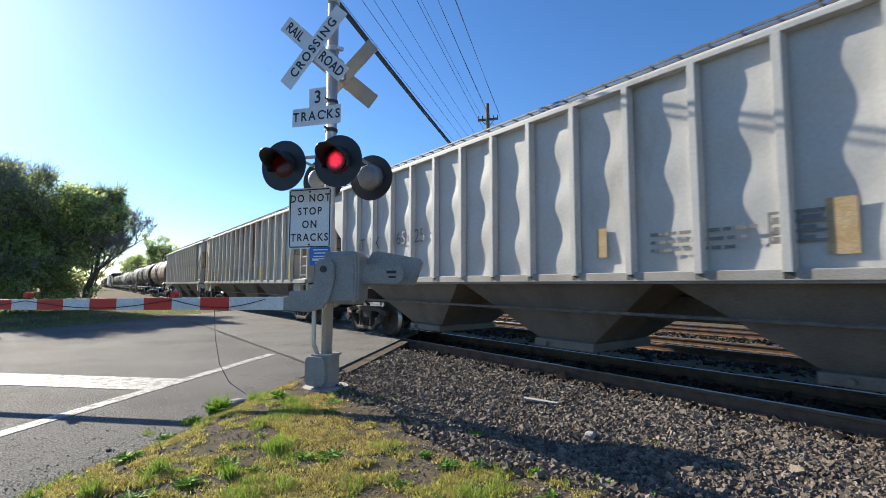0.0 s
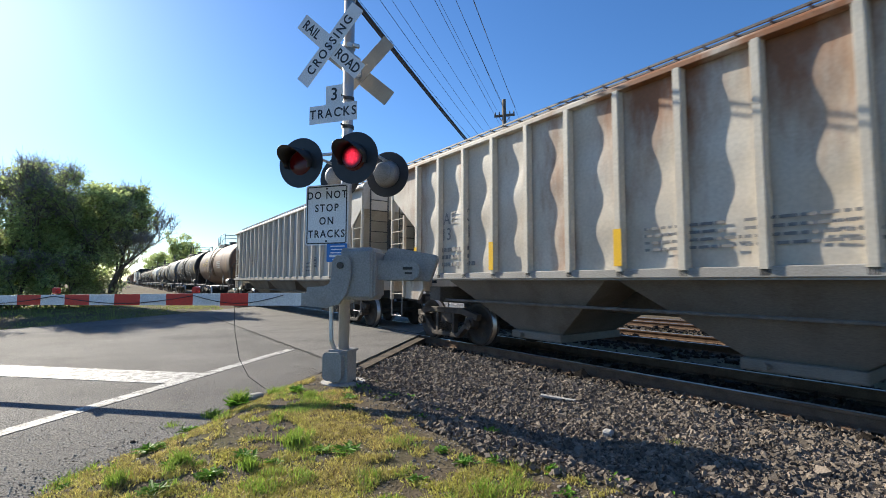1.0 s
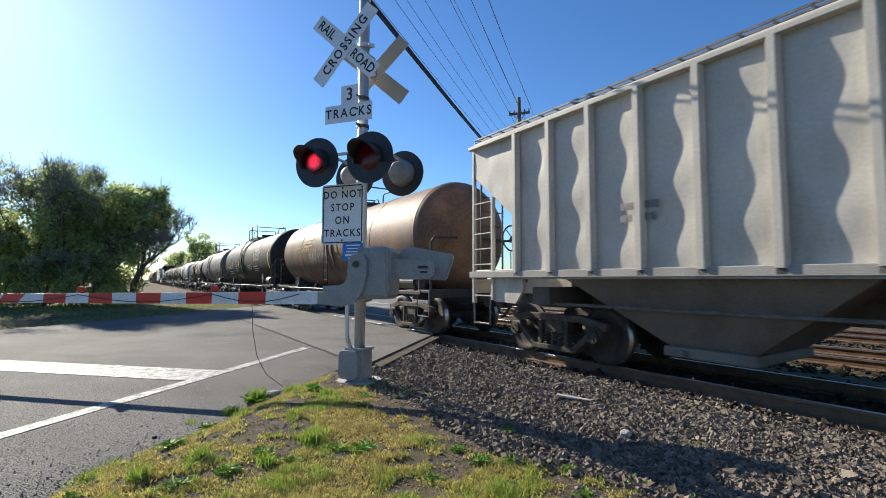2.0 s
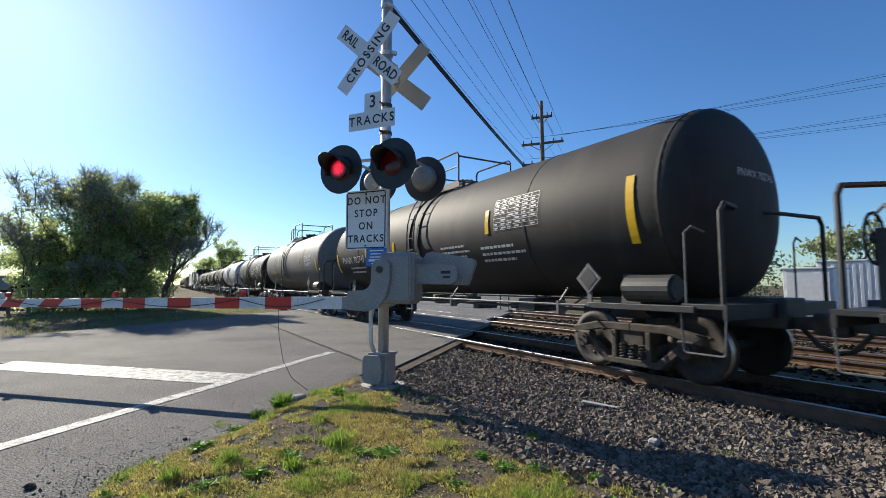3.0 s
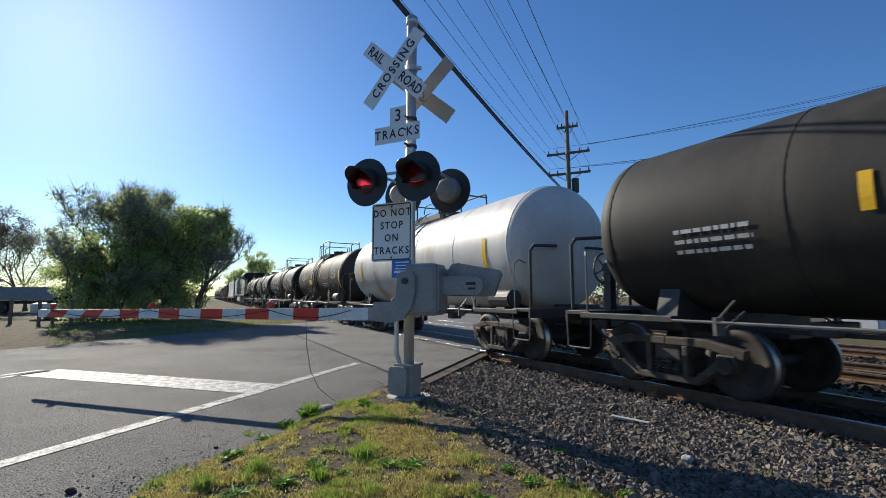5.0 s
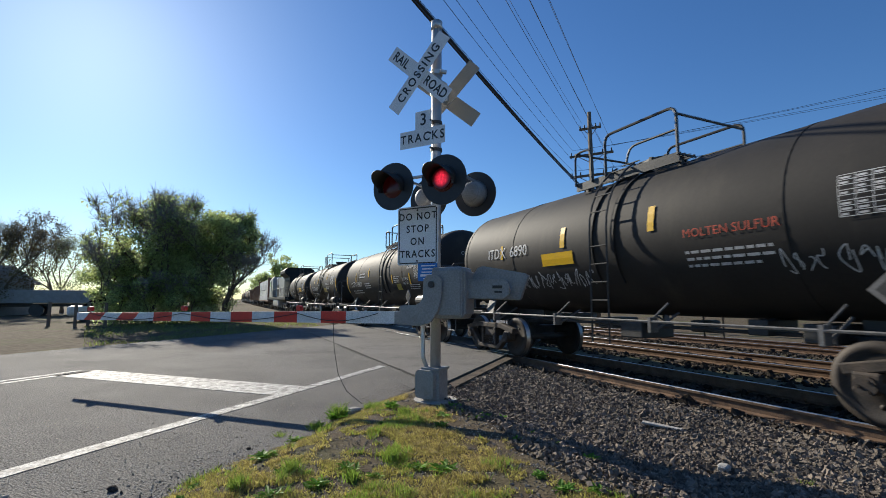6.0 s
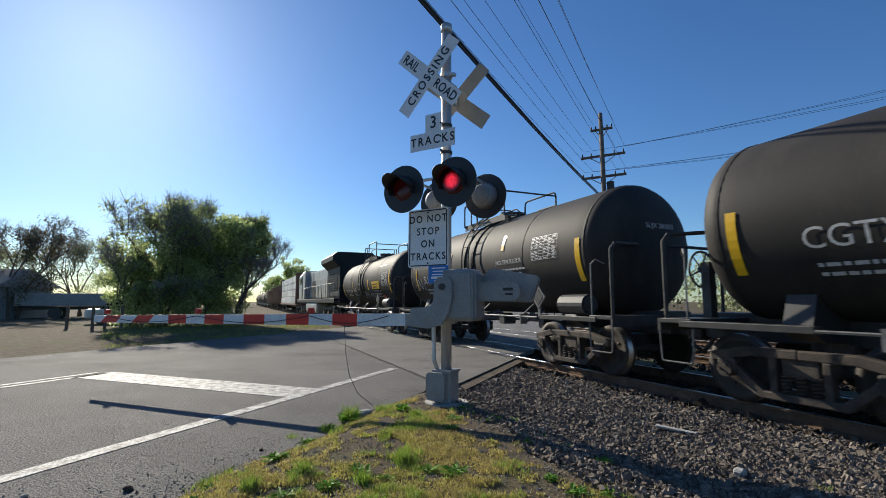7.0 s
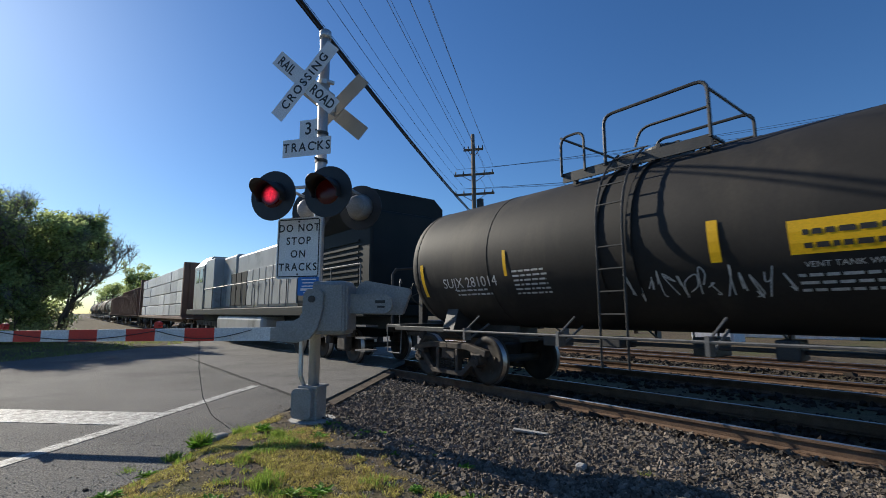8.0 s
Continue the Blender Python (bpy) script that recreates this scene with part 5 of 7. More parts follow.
def tank(name, label, L, R, zc, paint, decals, platform=1.0, seams=(-0.28, 0.28), ladder_y=0.0, rail_mat=None, seam_tilt=True, head=None):
    car = tagged(empty(name), label, "tank car", "cars of the train")
    half = (L - 2.5) / 2 - 0.12
    rail_mat = rail_mat or M_RAILING
    part("tank", tank_shell(R, half, zc), paint, car, "rounded steel tank shell", True)
    for y in [f * 2 * half for f in seams] + [-half + 0.02, half - 0.02]:
        part("seam_band", ring_band(bm_new(), R, zc, y, 0.05, 0.008), paint, car, "narrow jacket seam band")
    # two straps over the tank beside the ladder
    for dy in (-0.22, 0.30):
        part("ladder_strap", ring_band(bm_new(), R, zc, ladder_y + dy, 0.07, 0.035, -35, 215), paint, car)
    # ladder on both flanks
    for s in (-1, 1):
        bm = bm_new()
        X = R + 0.13
        for dy in (-0.2, 0.2):
            pts = [(s * X, ladder_y + dy, 0.62), (s * X, ladder_y + dy, zc + 0.15)]
            for a in range(10, 68, 10):
                pts.append((s * X * math.cos(radians(a)), ladder_y + dy, zc + 0.15 + (X) * math.sin(radians(a))))
            bent(bm, pts, 0.018, 6)
        z = 0.72
        while z < zc + 0.2:
            tube(bm, (s * X, ladder_y - 0.2, z), (s * X, ladder_y + 0.2, z), 0.013, 6)
            z += 0.31
        for a in range(14, 68, 13):
            q = (s * X * math.cos(radians(a)), 0, zc + 0.15 + X * math.sin(radians(a)))
            tube(bm, (q[0], ladder_y - 0.2, q[2]), (q[0], ladder_y + 0.2, q[2]), 0.013, 6)
        part("ladder", bm, M_STEEL_DARK, car, "dark steel ladder")
    # platform, guard rails and manway on top
    zt = zc + R
    bm = bm_new()
    pw = 1.25 * platform
    for x in (-0.62, 0.62):
        for k in range(4):
            box(bm, (x - 0.16 + 0.11 * k, ladder_y, zt - 0.02), (0.03, 2 * pw, 0.04))
        for k in range(9):
            box(bm, (x, ladder_y - pw + 2 * pw * k / 8, zt - 0.04), (0.4, 0.025, 0.03))
        box(bm, (x * 1.30, ladder_y, zt - 0.08), (0.03, 2 * pw, 0.16))
        for k in (-0.9, 0, 0.9):
            box(bm, (x, ladder_y + k * pw, zt - 0.18), (0.08, 0.06, 0.3))
    part("platform", bm, M_STEEL_DARK, car, "grated top platform")
    for s in (-1, 1):
        z0, z1 = zt - 0.05, zt + 0.74
        x = s * 0.84
        for pts, r in (([(x, ladder_y - pw, z0), (x, ladder_y - pw, z1), (x, ladder_y + 0.30 * pw, z1), (x, ladder_y + 0.30 * pw, z0)], 0.026), ([(x, ladder_y + 0.62 * pw, z0), (x, ladder_y + 0.62 * pw, z1 - 0.12), (x, ladder_y + pw, z1 - 0.12), (x, ladder_y + pw, z0)], 0.022), ([(x, ladder_y - pw, zt + 0.36), (x, ladder_y - 0.2 * pw, zt + 0.36), (x, ladder_y - 0.12 * pw, zt + 0.1)], 0.02)):
            part("guard_rail", bent(bm_new(), eased(pts, 0.16), r, 7), M_STEEL_DARK, car, "black tube guard rail")
        part("guard_rail", bent(bm_new(), [(-0.84, ladder_y + s * pw, zt + 0.62), (0.84, ladder_y + s * pw, zt + 0.62)], 0.022, 6), M_STEEL_DARK, car, "black tube guard rail")
    bm = tube(bm_new(), (0, ladder_y - 0.25, zt - 0.1), (0, ladder_y - 0.25, zt + 0.16), 0.32, 20)
    tube(bm, (0, ladder_y - 0.25, zt + 0.16), (0, ladder_y - 0.25, zt + 0.21), 0.36, 20)
    for i in range(8):
        a = math.pi * i / 4
        box(bm, (0.34 * math.cos(a), ladder_y - 0.25 + 0.34 * math.sin(a), zt + 0.17), (0.06, 0.06, 0.12))
    tube(bm, (0, ladder_y + 0.5, zt - 0.1), (0, ladder_y + 0.5, zt + 0.2), 0.12, 12)
    part("manway", bm, M_STEEL_DARK, car, "bolted manway dome")
    # running rail along each flank, with brackets
    for s in (-1, 1):
        bm = bent(bm_new(), [(s * 1.52, -L / 2 + 2.6, 1.03), (s * 1.52, L / 2 - 2.6, 1.03)], 0.02, 6)
        part("side_rail", bm, rail_mat, car, "thin pale handrail along the flank")
        k = 4
        for i in range(k):
            y = -L / 2 + 3.2 + (L - 6.4) * i / (k - 1)
            bm = bm_new()
            box(bm, (s * 1.46, y, 0.98), (0.16, 0.05, 0.22))
            tube(bm, (s * 1.52, y, 1.03), (s * (R * 0.97), y - 0.12, 1.30), 0.016, 6)
            tube(bm, (s * 1.40, y, 0.90), (s * 0.9, y, 1.15), 0.02, 6)
            part("rail_bracket", bm, rail_mat, car)
    # under-frame: stub sills, saddles, brake reservoir, end platforms
    for s in (-1, 1):
        bm = box(bm_new(), (0, s * (L / 2 - 1.9), 0.98), (0.55, 3.0, 0.40), None, 0.02)
        part("stub_sill", bm, M_STEEL_DARK, car)
        bm = bm_new()
        arc = [(R * 0.98 * math.sin(radians(a)), zc - R * 0.98 * math.cos(radians(a))) for a in range(-44, 45, 8)]
        prism(bm, [(-1.05, 1.0)] + [(-0.8, 0.86), (0.8, 0.86), (1.05, 1.0)] + arc[::-1], 1, s * (L / 2 - 2.15) - 0.17, s * (L / 2 - 2.15) + 0.17)
        part("saddle", bm, M_STEEL_DARK, car)
        ye = s * (L / 2 - 0.78)
        bm = box(bm_new(), (0, ye, 1.08), (2.95, 0.55, 0.07), None, 0.01)
        box(bm, (0, ye + s * 0.26, 1.02), (2.95, 0.05, 0.18))
        for x in (-1, 1):
            box(bm, (x * 1.42, ye - s * 0.95, 1.04), (0.16, 1.7, 0.09), None, 0.01)
        part("end_platform", bm, M_STEEL_DARK, car, "steel end platform")
        for x in (-1, 1):
            bm = bent(bm_new(), [(x * 1.46, ye - s * 0.22, 1.1), (x * 1.46, ye - s * 0.22, 2.02), (x * 1.40, ye - s * 0.16, 2.10), (x * 1.3, ye - s * 0.05, 2.02)], 0.014, 7)
            part("grab_iron", bm, M_RAILING, car)
            bm = bent(bm_new(), eased([(x * 1.46, ye - s * 0.3, 1.05), (x * 1.46, ye - s * 0.27, 0.5), (x * 1.46, ye + s * 0.24, 0.5), (x * 1.46, ye + s * 0.27, 1.05)], 0.05), 0.013, 6)
            part("stirrup_step", bm, M_RAILING, car)
        for x in (-1, 1):
            bm = bent(bm_new(), [(x * 1.38, ye + s * 0.2, 1.1), (x * 1.38, ye + s * 0.2, 2.25), (x * 1.28, ye + s * 0.2, 2.36), (x * 0.45, ye - s * 0.1, 2.42), (x * 0.3, ye - s * 0.3, 2.42)], 0.03, 8)
            part("end_rail", bm, M_STEEL_DARK, car, "black tube end rail")
        truck(car, s * (L / 2 - 2.15))
    bm = bm_new()
    wheel_ring(bm, (-0.62, L / 2 - 0.62, 1.85), 0.28)
    box(bm, (-0.62, L / 2 - 0.72, 1.5), (0.14, 0.14, 0.9))
    part("brake_wheel", bm, M_STEEL_DARK, car, "spoked hand brake wheel")
    bm = tube(bm_new(), (-1.3, -L / 2 + 1.2, 1.30), (-1.3, -L / 2 + 2.0, 1.30), 0.19, 18)
    bmesh.ops.bevel(bm, geom=[e for e in bm.edges if e.calc_face_angle(0) > 1.0], offset=0.04, segments=2, affect="EDGES")
    part("air_reservoir", bm, M_STEEL_DARK, car, "small round air reservoir")
    bm = box(bm_new(), (-1.50, -L / 2 + 2.55, 1.45), (0.03, 0.34, 0.34), Matrix.Rotation(radians(45), 3, "X"))
    box(bm, (-1.48, -L / 2 + 2.55, 1.3), (0.03, 0.08, 0.6))
    pl = part("placard_holder", bm, M_RAILING, car, "diamond placard holder")
    bm = box(bm_new(), (-1.518, -L / 2 + 2.55, 1.45), (0.006, 0.24, 0.24), Matrix.Rotation(radians(45), 3, "X"))
    part("placard", bm, M_STEEL_DARK, pl)
    bm = bm_new()
    rng = random.Random(int(L * 10))
    y = -L / 2 + 3.6
    while y < L / 2 - 3.6:
        w = rng.uniform(0.2, 0.5)
        box(bm, (rng.uniform(-0.6, 0.2), y, 0.92 + rng.uniform(-0.1, 0.06)), (rng.uniform(0.3, 0.9), w, rng.uniform(0.12, 0.3)), None, 0.02)
        y += w + rng.uniform(0.4, 1.2)
    bent(bm, [(-0.5, -L / 2 + 3, 0.9), (-0.5, L / 2 - 3, 0.9)], 0.03, 6)
    part("underframe_gear", bm, M_STEEL_DARK, car)
    ends(car, L)
    for d in decals:
        kind = d[0]
        if kind == "text":
            mark(car, d[1], d[2], (d[3], d[4]), d[5] if len(d) > 5 else M_STENCIL, R, zc)
        elif kind == "stripe":          # reflector: y, z low, z high, width
            bars(car, [(-d[4] / 2, 0, d[4] / 2, d[3] - d[2])], M_YELLOW, (d[1], d[2]), R, zc, name="reflector_strip", label="yellow reflector strip")
        elif kind == "block":
            rng = random.Random(int(abs(d[1] * 31 + d[2] * 17)) + 3)
            bars(car, text_block(rng, d[3], d[4], d[5], d[5] * 0.4), d[6] if len(d) > 6 else M_STENCIL, (d[1], d[2]), R, zc)
        elif kind == "table":
            bars(car, table_block(d[3], d[4], 6, 8), M_STENCIL, (d[1], d[2]), R, zc)
        elif kind == "panel":
            bars(car, [(-d[3] / 2, -d[4] / 2, d[3] / 2, d[4] / 2)], d[5], (d[1], d[2]), R, zc, name="painted_panel")
        elif kind == "scribble":
            scribble(car, int(d[1] * 10) + 5, (d[1], d[2]), d[3], d[4], M_STENCIL, R, zc)
    if head:
        # writing on the front head, which is nearly flat at its middle
        for text, size, x, z in head:
            me = letters(text, size)
            bm = bmesh.new()
            bm.from_mesh(me)
            bpy.data.meshes.remove(me)
            for v in bm.verts:
                a, b = x + v.co.x, z + v.co.y
                q = min(0.98, ((a / R) ** 2 + ((b - zc) / R) ** 2))
                v.co = (a, -half - 0.46 * (1 - q ** 1.25) ** 0.4 - 0.012, b)
            part("lettering", bm, M_STENCIL, car)
    return car


def add(car, s0):
    CARS.append((car, s0))
    return car


M_RUST = mat("rust_patch", (0.42, 0.27, 0.12), (0.48, 0.38, 0.24), rough=0.8, scale=5, amount=0.9, bump=0.1)
M_DUSTY = mat("dusty_cleaned_patch", (0.12, 0.105, 0.09), (0.08, 0.07, 0.06), rough=0.8, scale=7, amount=0.8, bump=0)
M_PANEL_Y = mat("faded_yellow_panel", (0.35, 0.27, 0.02), (0.25, 0.2, 0.03), rough=0.5, scale=6, amount=0.7, bump=0)

h1 = hopper("hopper_car", "light grey ribbed covered hopper car with dusty streaks", 18.1, M_HOP_LIGHT, 16, {
    "text": [("IT  FX", 0.42, 5.45, 2.35), ("165 825", 0.42, 3.65, 2.38)],
    "rects": [(text_block(random.Random(1), 1.2, 3, 0.16, 0.09), M_DARK_STENCIL, 5.3, 2.0), (table_block(0.5, 0.3, 2, 3, 0.03), M_DARK_STENCIL, -3.5, 1.92), (text_block(random.Random(2), 1.2, 3, 0.1, 0.04), M_DARK_STENCIL, -2.57, 1.95), ([(-0.12, -0.28, 0.12, 0.26)], M_RUST, -3.85, 1.92), ([(-0.08, -0.2, 0.07, 0.2)], M_RUST, -1.28, 1.92)]})
add(h1, 5.06)
h2 = hopper("hopper_car", "rust-stained cream ribbed covered hopper car", 18.1, M_HOP_RUST, 16, {
    "text": [("AE  X", 0.36, 5.45, 2.62), ("13   81", 0.36, 5.45, 2.30)],
    "rects": [(text_block(random.Random(3), 1.2, 3, 0.15, 0.08), M_DARK_STENCIL, 5.4, 1.95), (table_block(0.62, 0.3, 2, 3, 0.03), M_DARK_STENCIL, -2.2, 1.9), (text_block(random.Random(4), 1.2, 4, 0.09, 0.035), M_DARK_STENCIL, 0.77, 2.0), (text_block(random.Random(5), 1.2, 4, 0.09, 0.035), M_DARK_STENCIL, -0.4, 2.0)],
    "yellow": [(6.85, 0.55, 1.55), (4.28, 0.5, 1.55), (1.71, 0.5, 1.55), (-6.85, 0.75, 1.55), (-3.43, 0.5, 1.55)]}, M_HOP_CREAM)
add(h2, 22.9)
h3 = hopper("hopper_car", "plain grey ribbed covered hopper car", 18.1, M_HOP_GREY, 17, {
    "rects": [(table_block(0.62, 0.3, 2, 3, 0.03), M_DARK_STENCIL, -4.4, 1.97), (text_block(random.Random(6), 1.2, 3, 0.13, 0.05), M_DARK_STENCIL, -3.9, 1.95), (text_block(random.Random(7), 0.7, 2, 0.16, 0.1), M_DARK_STENCIL, 4.4, 2.3)]})
add(h3, 40.98)

t1 = tank("tank_car", "rust-brown tank car with yellow lettering", 14.7, 1.42, 2.52, M_TANK_RUST, [
    ("text", "UTLX 642784", 0.33, 3.3, 2.55, M_STENCIL_Y), ("block", 2.4, 2.9, 1.0, 3, 0.13, M_STENCIL_Y), ("scribble", 1.2, 2.2, 2.2, 0.5), ("block", -2.5, 2.6, 1.4, 4, 0.12)])
add(t1, (50.4 + 65.1) / 2)
t2 = tank("tank_car", "black insulated tank car with white lettering and yellow strips", 16.6, 1.45, 2.57, M_TANK_BLACK, [
    ("text", "PNWX  702743", 0.33, 5.2, 2.22), ("block", 4.75, 1.92, 1.7, 2, 0.16), ("stripe", 6.85, 1.82, 2.55, 0.12), ("stripe", 3.88, 2.15, 2.58, 0.12), ("stripe", 1.68, 2.05, 2.6, 0.15), ("text", "4 INCH FIBERGLASS", 0.085, 2.6, 2.66), ("text", "INSULATION", 0.085, 2.75, 2.53), ("text", "DO NOT STEAM TANK", 0.09, 2.6, 2.36), ("text", "OR CLEAN TANK WITH", 0.09, 2.6, 2.24), ("text", "BOILING WATER", 0.09, 2.7, 2.12), ("text", "SHARP OBJECTS MUST", 0.09, 2.6, 2.0), ("text", "NOT CONTACT LINING", 0.09, 2.6, 1.88), ("block", 2.35, 1.7, 1.3, 5, 0.075), ("table", -3.9, 2.75, 1.3, 0.62), ("block", -3.4, 2.1, 1.4, 3, 0.14), ("stripe", -6.5, 1.95, 2.95, 0.14), ("stripe", -3.0, 2.4, 2.9, 0.12), ("block", -1.7, 2.2, 1.3, 3, 0.12)], seams=(-0.3, 0.22, 0.332), head=[("PNWX 702743", 0.17, 0.25, 2.95)], ladder_y=0.3)
add(t2, (65.1 + 81.7) / 2)
t3 = tank("tank_car", "dusty grey tank car with faded yellow strips", 14.9, 1.45, 2.55, M_TANK_GREY, [
    ("stripe", -5.7, 1.9, 2.6, 0.14), ("stripe", -2.75, 2.3, 2.75, 0.13), ("table", -4.3, 2.5, 1.1, 0.5), ("text", "UTLX 665206", 0.26, 4.0, 2.1, M_STENCIL_Y), ("stripe", 2.4, 2.4, 2.85, 0.12)], ladder_y=0.55)
add(t3, (81.7 + 96.6) / 2)
t4 = tank("tank_car", "black tank car with a stencilled inspection table", 14.4, 1.34, 2.43, M_TANK_BLACK, [
    ("stripe", -5.4, 1.9, 2.75, 0.14), ("stripe", -2.4, 2.2, 2.55, 0.12), ("table", -4.1, 2.55, 1.2, 0.55), ("text", "FRA AIP", 0.18, -3.1, 2.52), ("table", -3.3, 1.95, 0.5, 0.3), ("block", -1.7, 2.35, 1.2, 3, 0.12), ("stripe", 2.5, 2.2, 2.6, 0.12), ("block", 4.0, 2.2, 1.3, 3, 0.14)], head=[("UTLX 209", 0.15, 0.25, 2.85)], ladder_y=0.15)
add(t4, (96.6 + 111.0) / 2)
t5 = tank("tank_car", "pale silver-grey tank car with a broad yellow strip", 13.7, 1.40, 2.46, M_TANK_WHITE, [
    ("stripe", 4.6, 1.8, 2.7, 0.2), ("stripe", -4.6, 1.8, 2.7, 0.16), ("scribble", 3.3, 1.9, 1.2, 0.4)])
add(t5, (111.0 + 124.7) / 2)
t6 = tank("tank_car", "black sulphur tank car with a yellow panel and graffiti", 13.0, 1.30, 2.38, M_TANK_BLACK, [
    ("text", "ITDX  6890", 0.34, 3.1, 2.42), ("stripe", -4.9, 1.75, 2.6, 0.15), ("stripe", 3.3, 2.28, 2.6, 0.09), ("stripe", 1.1, 2.35, 2.75, 0.13), ("panel", 1.3, 2.15, 0.95, 0.25, M_YELLOW), ("text", "MOLTEN SULFUR", 0.17, -2.2, 2.28, M_STENCIL_R), ("scribble", 1.6, 1.75, 2.4, 0.4), ("scribble", -3.4, 1.8, 1.2, 0.35), ("table", -3.9, 2.45, 0.9, 0.45), ("block", -2.2, 2.0, 1.3, 3, 0.1), ("stripe", -1.0, 2.4, 2.8, 0.12)], platform=0.95, head=[("ITDX  6890", 0.16, 0.2, 2.75)])
add(t6, (124.7 + 137.7) / 2)
t7 = tank("tank_car", "black sulphur tank car with red and yellow panels", 13.9, 1.30, 2.38, M_TANK_BLACK, [
    ("text", "CGTX 13809", 0.36, 3.55, 2.06), ("block", 3.5, 1.75, 1.9, 2, 0.12), ("stripe", 5.35, 1.7, 2.55, 0.14), ("stripe", 3.55, 2.18, 2.62, 0.09), ("block", 2.35, 2.5, 1.0, 2, 0.14), ("stripe", 1.30, 2.35, 2.75, 0.13), ("block", 1.55, 2.05, 1.0, 3, 0.1), ("stripe", -1.98, 1.95, 2.3, 0.10), ("block", -2.55, 2.2, 0.8, 4, 0.07), ("panel", -2.62, 1.82, 0.5, 0.26, M_PANEL_Y), ("text", "MOLTEN", 0.15, -3.42, 2.08), ("text", "SULFUR", 0.15, -3.42, 1.94), ("stripe", -3.90, 1.88, 2.3, 0.10), ("text", "SR 13449", 0.17, -3.95, 2.78), ("text", "SR 13450", 0.17, -3.95, 2.63), ("text", "FRA AIP", 0.17, -4.00, 2.48), ("panel", -4.85, 2.66, 1.0, 0.12, M_DUSTY), ("table", -4.85, 2.32, 0.95, 0.5), ("panel", -5.20, 1.74, 0.38, 0.13, M_STENCIL_R), ("block", -4.25, 1.85, 1.0, 3, 0.07), ("stripe", -5.53, 1.5, 2.3, 0.14)], platform=0.95, ladder_y=-0.97, head=[("CGTX 13809", 0.16, 0.15, 2.85)])
add(t7, 144.62)
t8 = tank("tank_car", "dusty black sulphur tank car with white graffiti", 12.3, 1.30, 2.38, M_TANK_BLACK, [
    ("text", "SUJX 281053", 0.36, 2.57, 2.08), ("block", 2.50, 1.74, 1.9, 2, 0.13), ("stripe", 4.25, 1.75, 2.5, 0.10), ("stripe", 2.65, 2.4, 2.76, 0.11), ("stripe", 1.30, 2.42, 2.82, 0.12), ("scribble", 0.85, 2.0, 1.2, 0.4), ("table", -3.52, 2.5, 0.9, 0.5), ("stripe", -4.61, 1.75, 2.6, 0.14), ("panel", -1.33, 1.95, 0.9, 0.3, M_PANEL_Y), ("text", "MOLTEN SULFUR", 0.15, -2.09, 2.3), ("block", -2.28, 2.1, 1.2, 2, 0.1), ("stripe", -1.80, 2.6, 3.0, 0.12), ("scribble", 4.00, 1.95, 0.8, 0.5)], platform=0.95, head=[("SUJX 281053", 0.14, 0.2, 2.8)])
add(t8, 157.65)
t9 = tank("tank_car", "black sulphur tank car with a yellow notice and white graffiti", 12.6, 1.30, 2.38, M_TANK_BLACK, [
    ("text", "SUJX 281014", 0.28, 3.3, 1.93), ("block", 3.2, 1.78, 1.0, 2, 0.09), ("stripe", 4.7, 1.7, 2.4, 0.10), ("stripe", 2.3, 2.0, 2.45, 0.07), ("block", 1.75, 2.05, 0.8, 6, 0.08), ("stripe", -1.09, 1.95, 2.45, 0.12), ("scribble", -0.83, 1.7, 1.85, 0.5), ("panel", -2.45, 2.14, 1.25, 0.36, M_YELLOW), ("block", -2.45, 2.16, 1.0, 2, 0.14, M_INK), ("text", "VENT TANK WHEN UNLOADING", 0.09, -2.6, 1.86), ("block", -2.6, 1.74, 1.5, 3, 0.09), ("text", "MOLTEN SULFUR", 0.15, -3.4, 3.0), ("table", -4.0, 2.35, 0.9, 0.6), ("stripe", -4.72, 1.75, 2.75, 0.14), ("panel", -3.3, 1.6, 0.4, 0.14, M_STENCIL_R)], platform=0.94, head=[("SUJX 281014", 0.14, 0.2, 2.8)], ladder_y=0.18)
add(t9, (163.8 + 176.3) / 2)


# -- locomotive, lumber car and the cars behind it --
M_LOCO = mat("locomotive_paint", (0.44, 0.43, 0.41), (0.32, 0.31, 0.30), rough=0.4, scale=1.0, amount=0.6, fine=20, bump=0.008, grit=0.1, stain=(0.15, 0.14, 0.13), stain_scale=0.8, stain_cut=0.58)
M_LOCO_DARK = mat("locomotive_dark_paint", (0.014, 0.018, 0.019), (0.024, 0.026, 0.026), spec=0.2, rough=0.6, scale=1.2, amount=0.7, bump=0.03)
M_GLASS = mat("dark_window_glass", (0.012, 0.014, 0.016), rough=0.06, scale=5, amount=0.2, bump=0)
M_WRAP = mat("lumber_wrap", (0.66, 0.66, 0.64), (0.5, 0.5, 0.49), rough=0.5, scale=1.5, amount=0.7, fine=14, bump=0.3, per_object=0.18)
M_BROWN = mat("boxcar_brown", (0.15, 0.085, 0.06), (0.22, 0.13, 0.09), rough=0.7, scale=1.0, amount=0.8, bump=0.06)


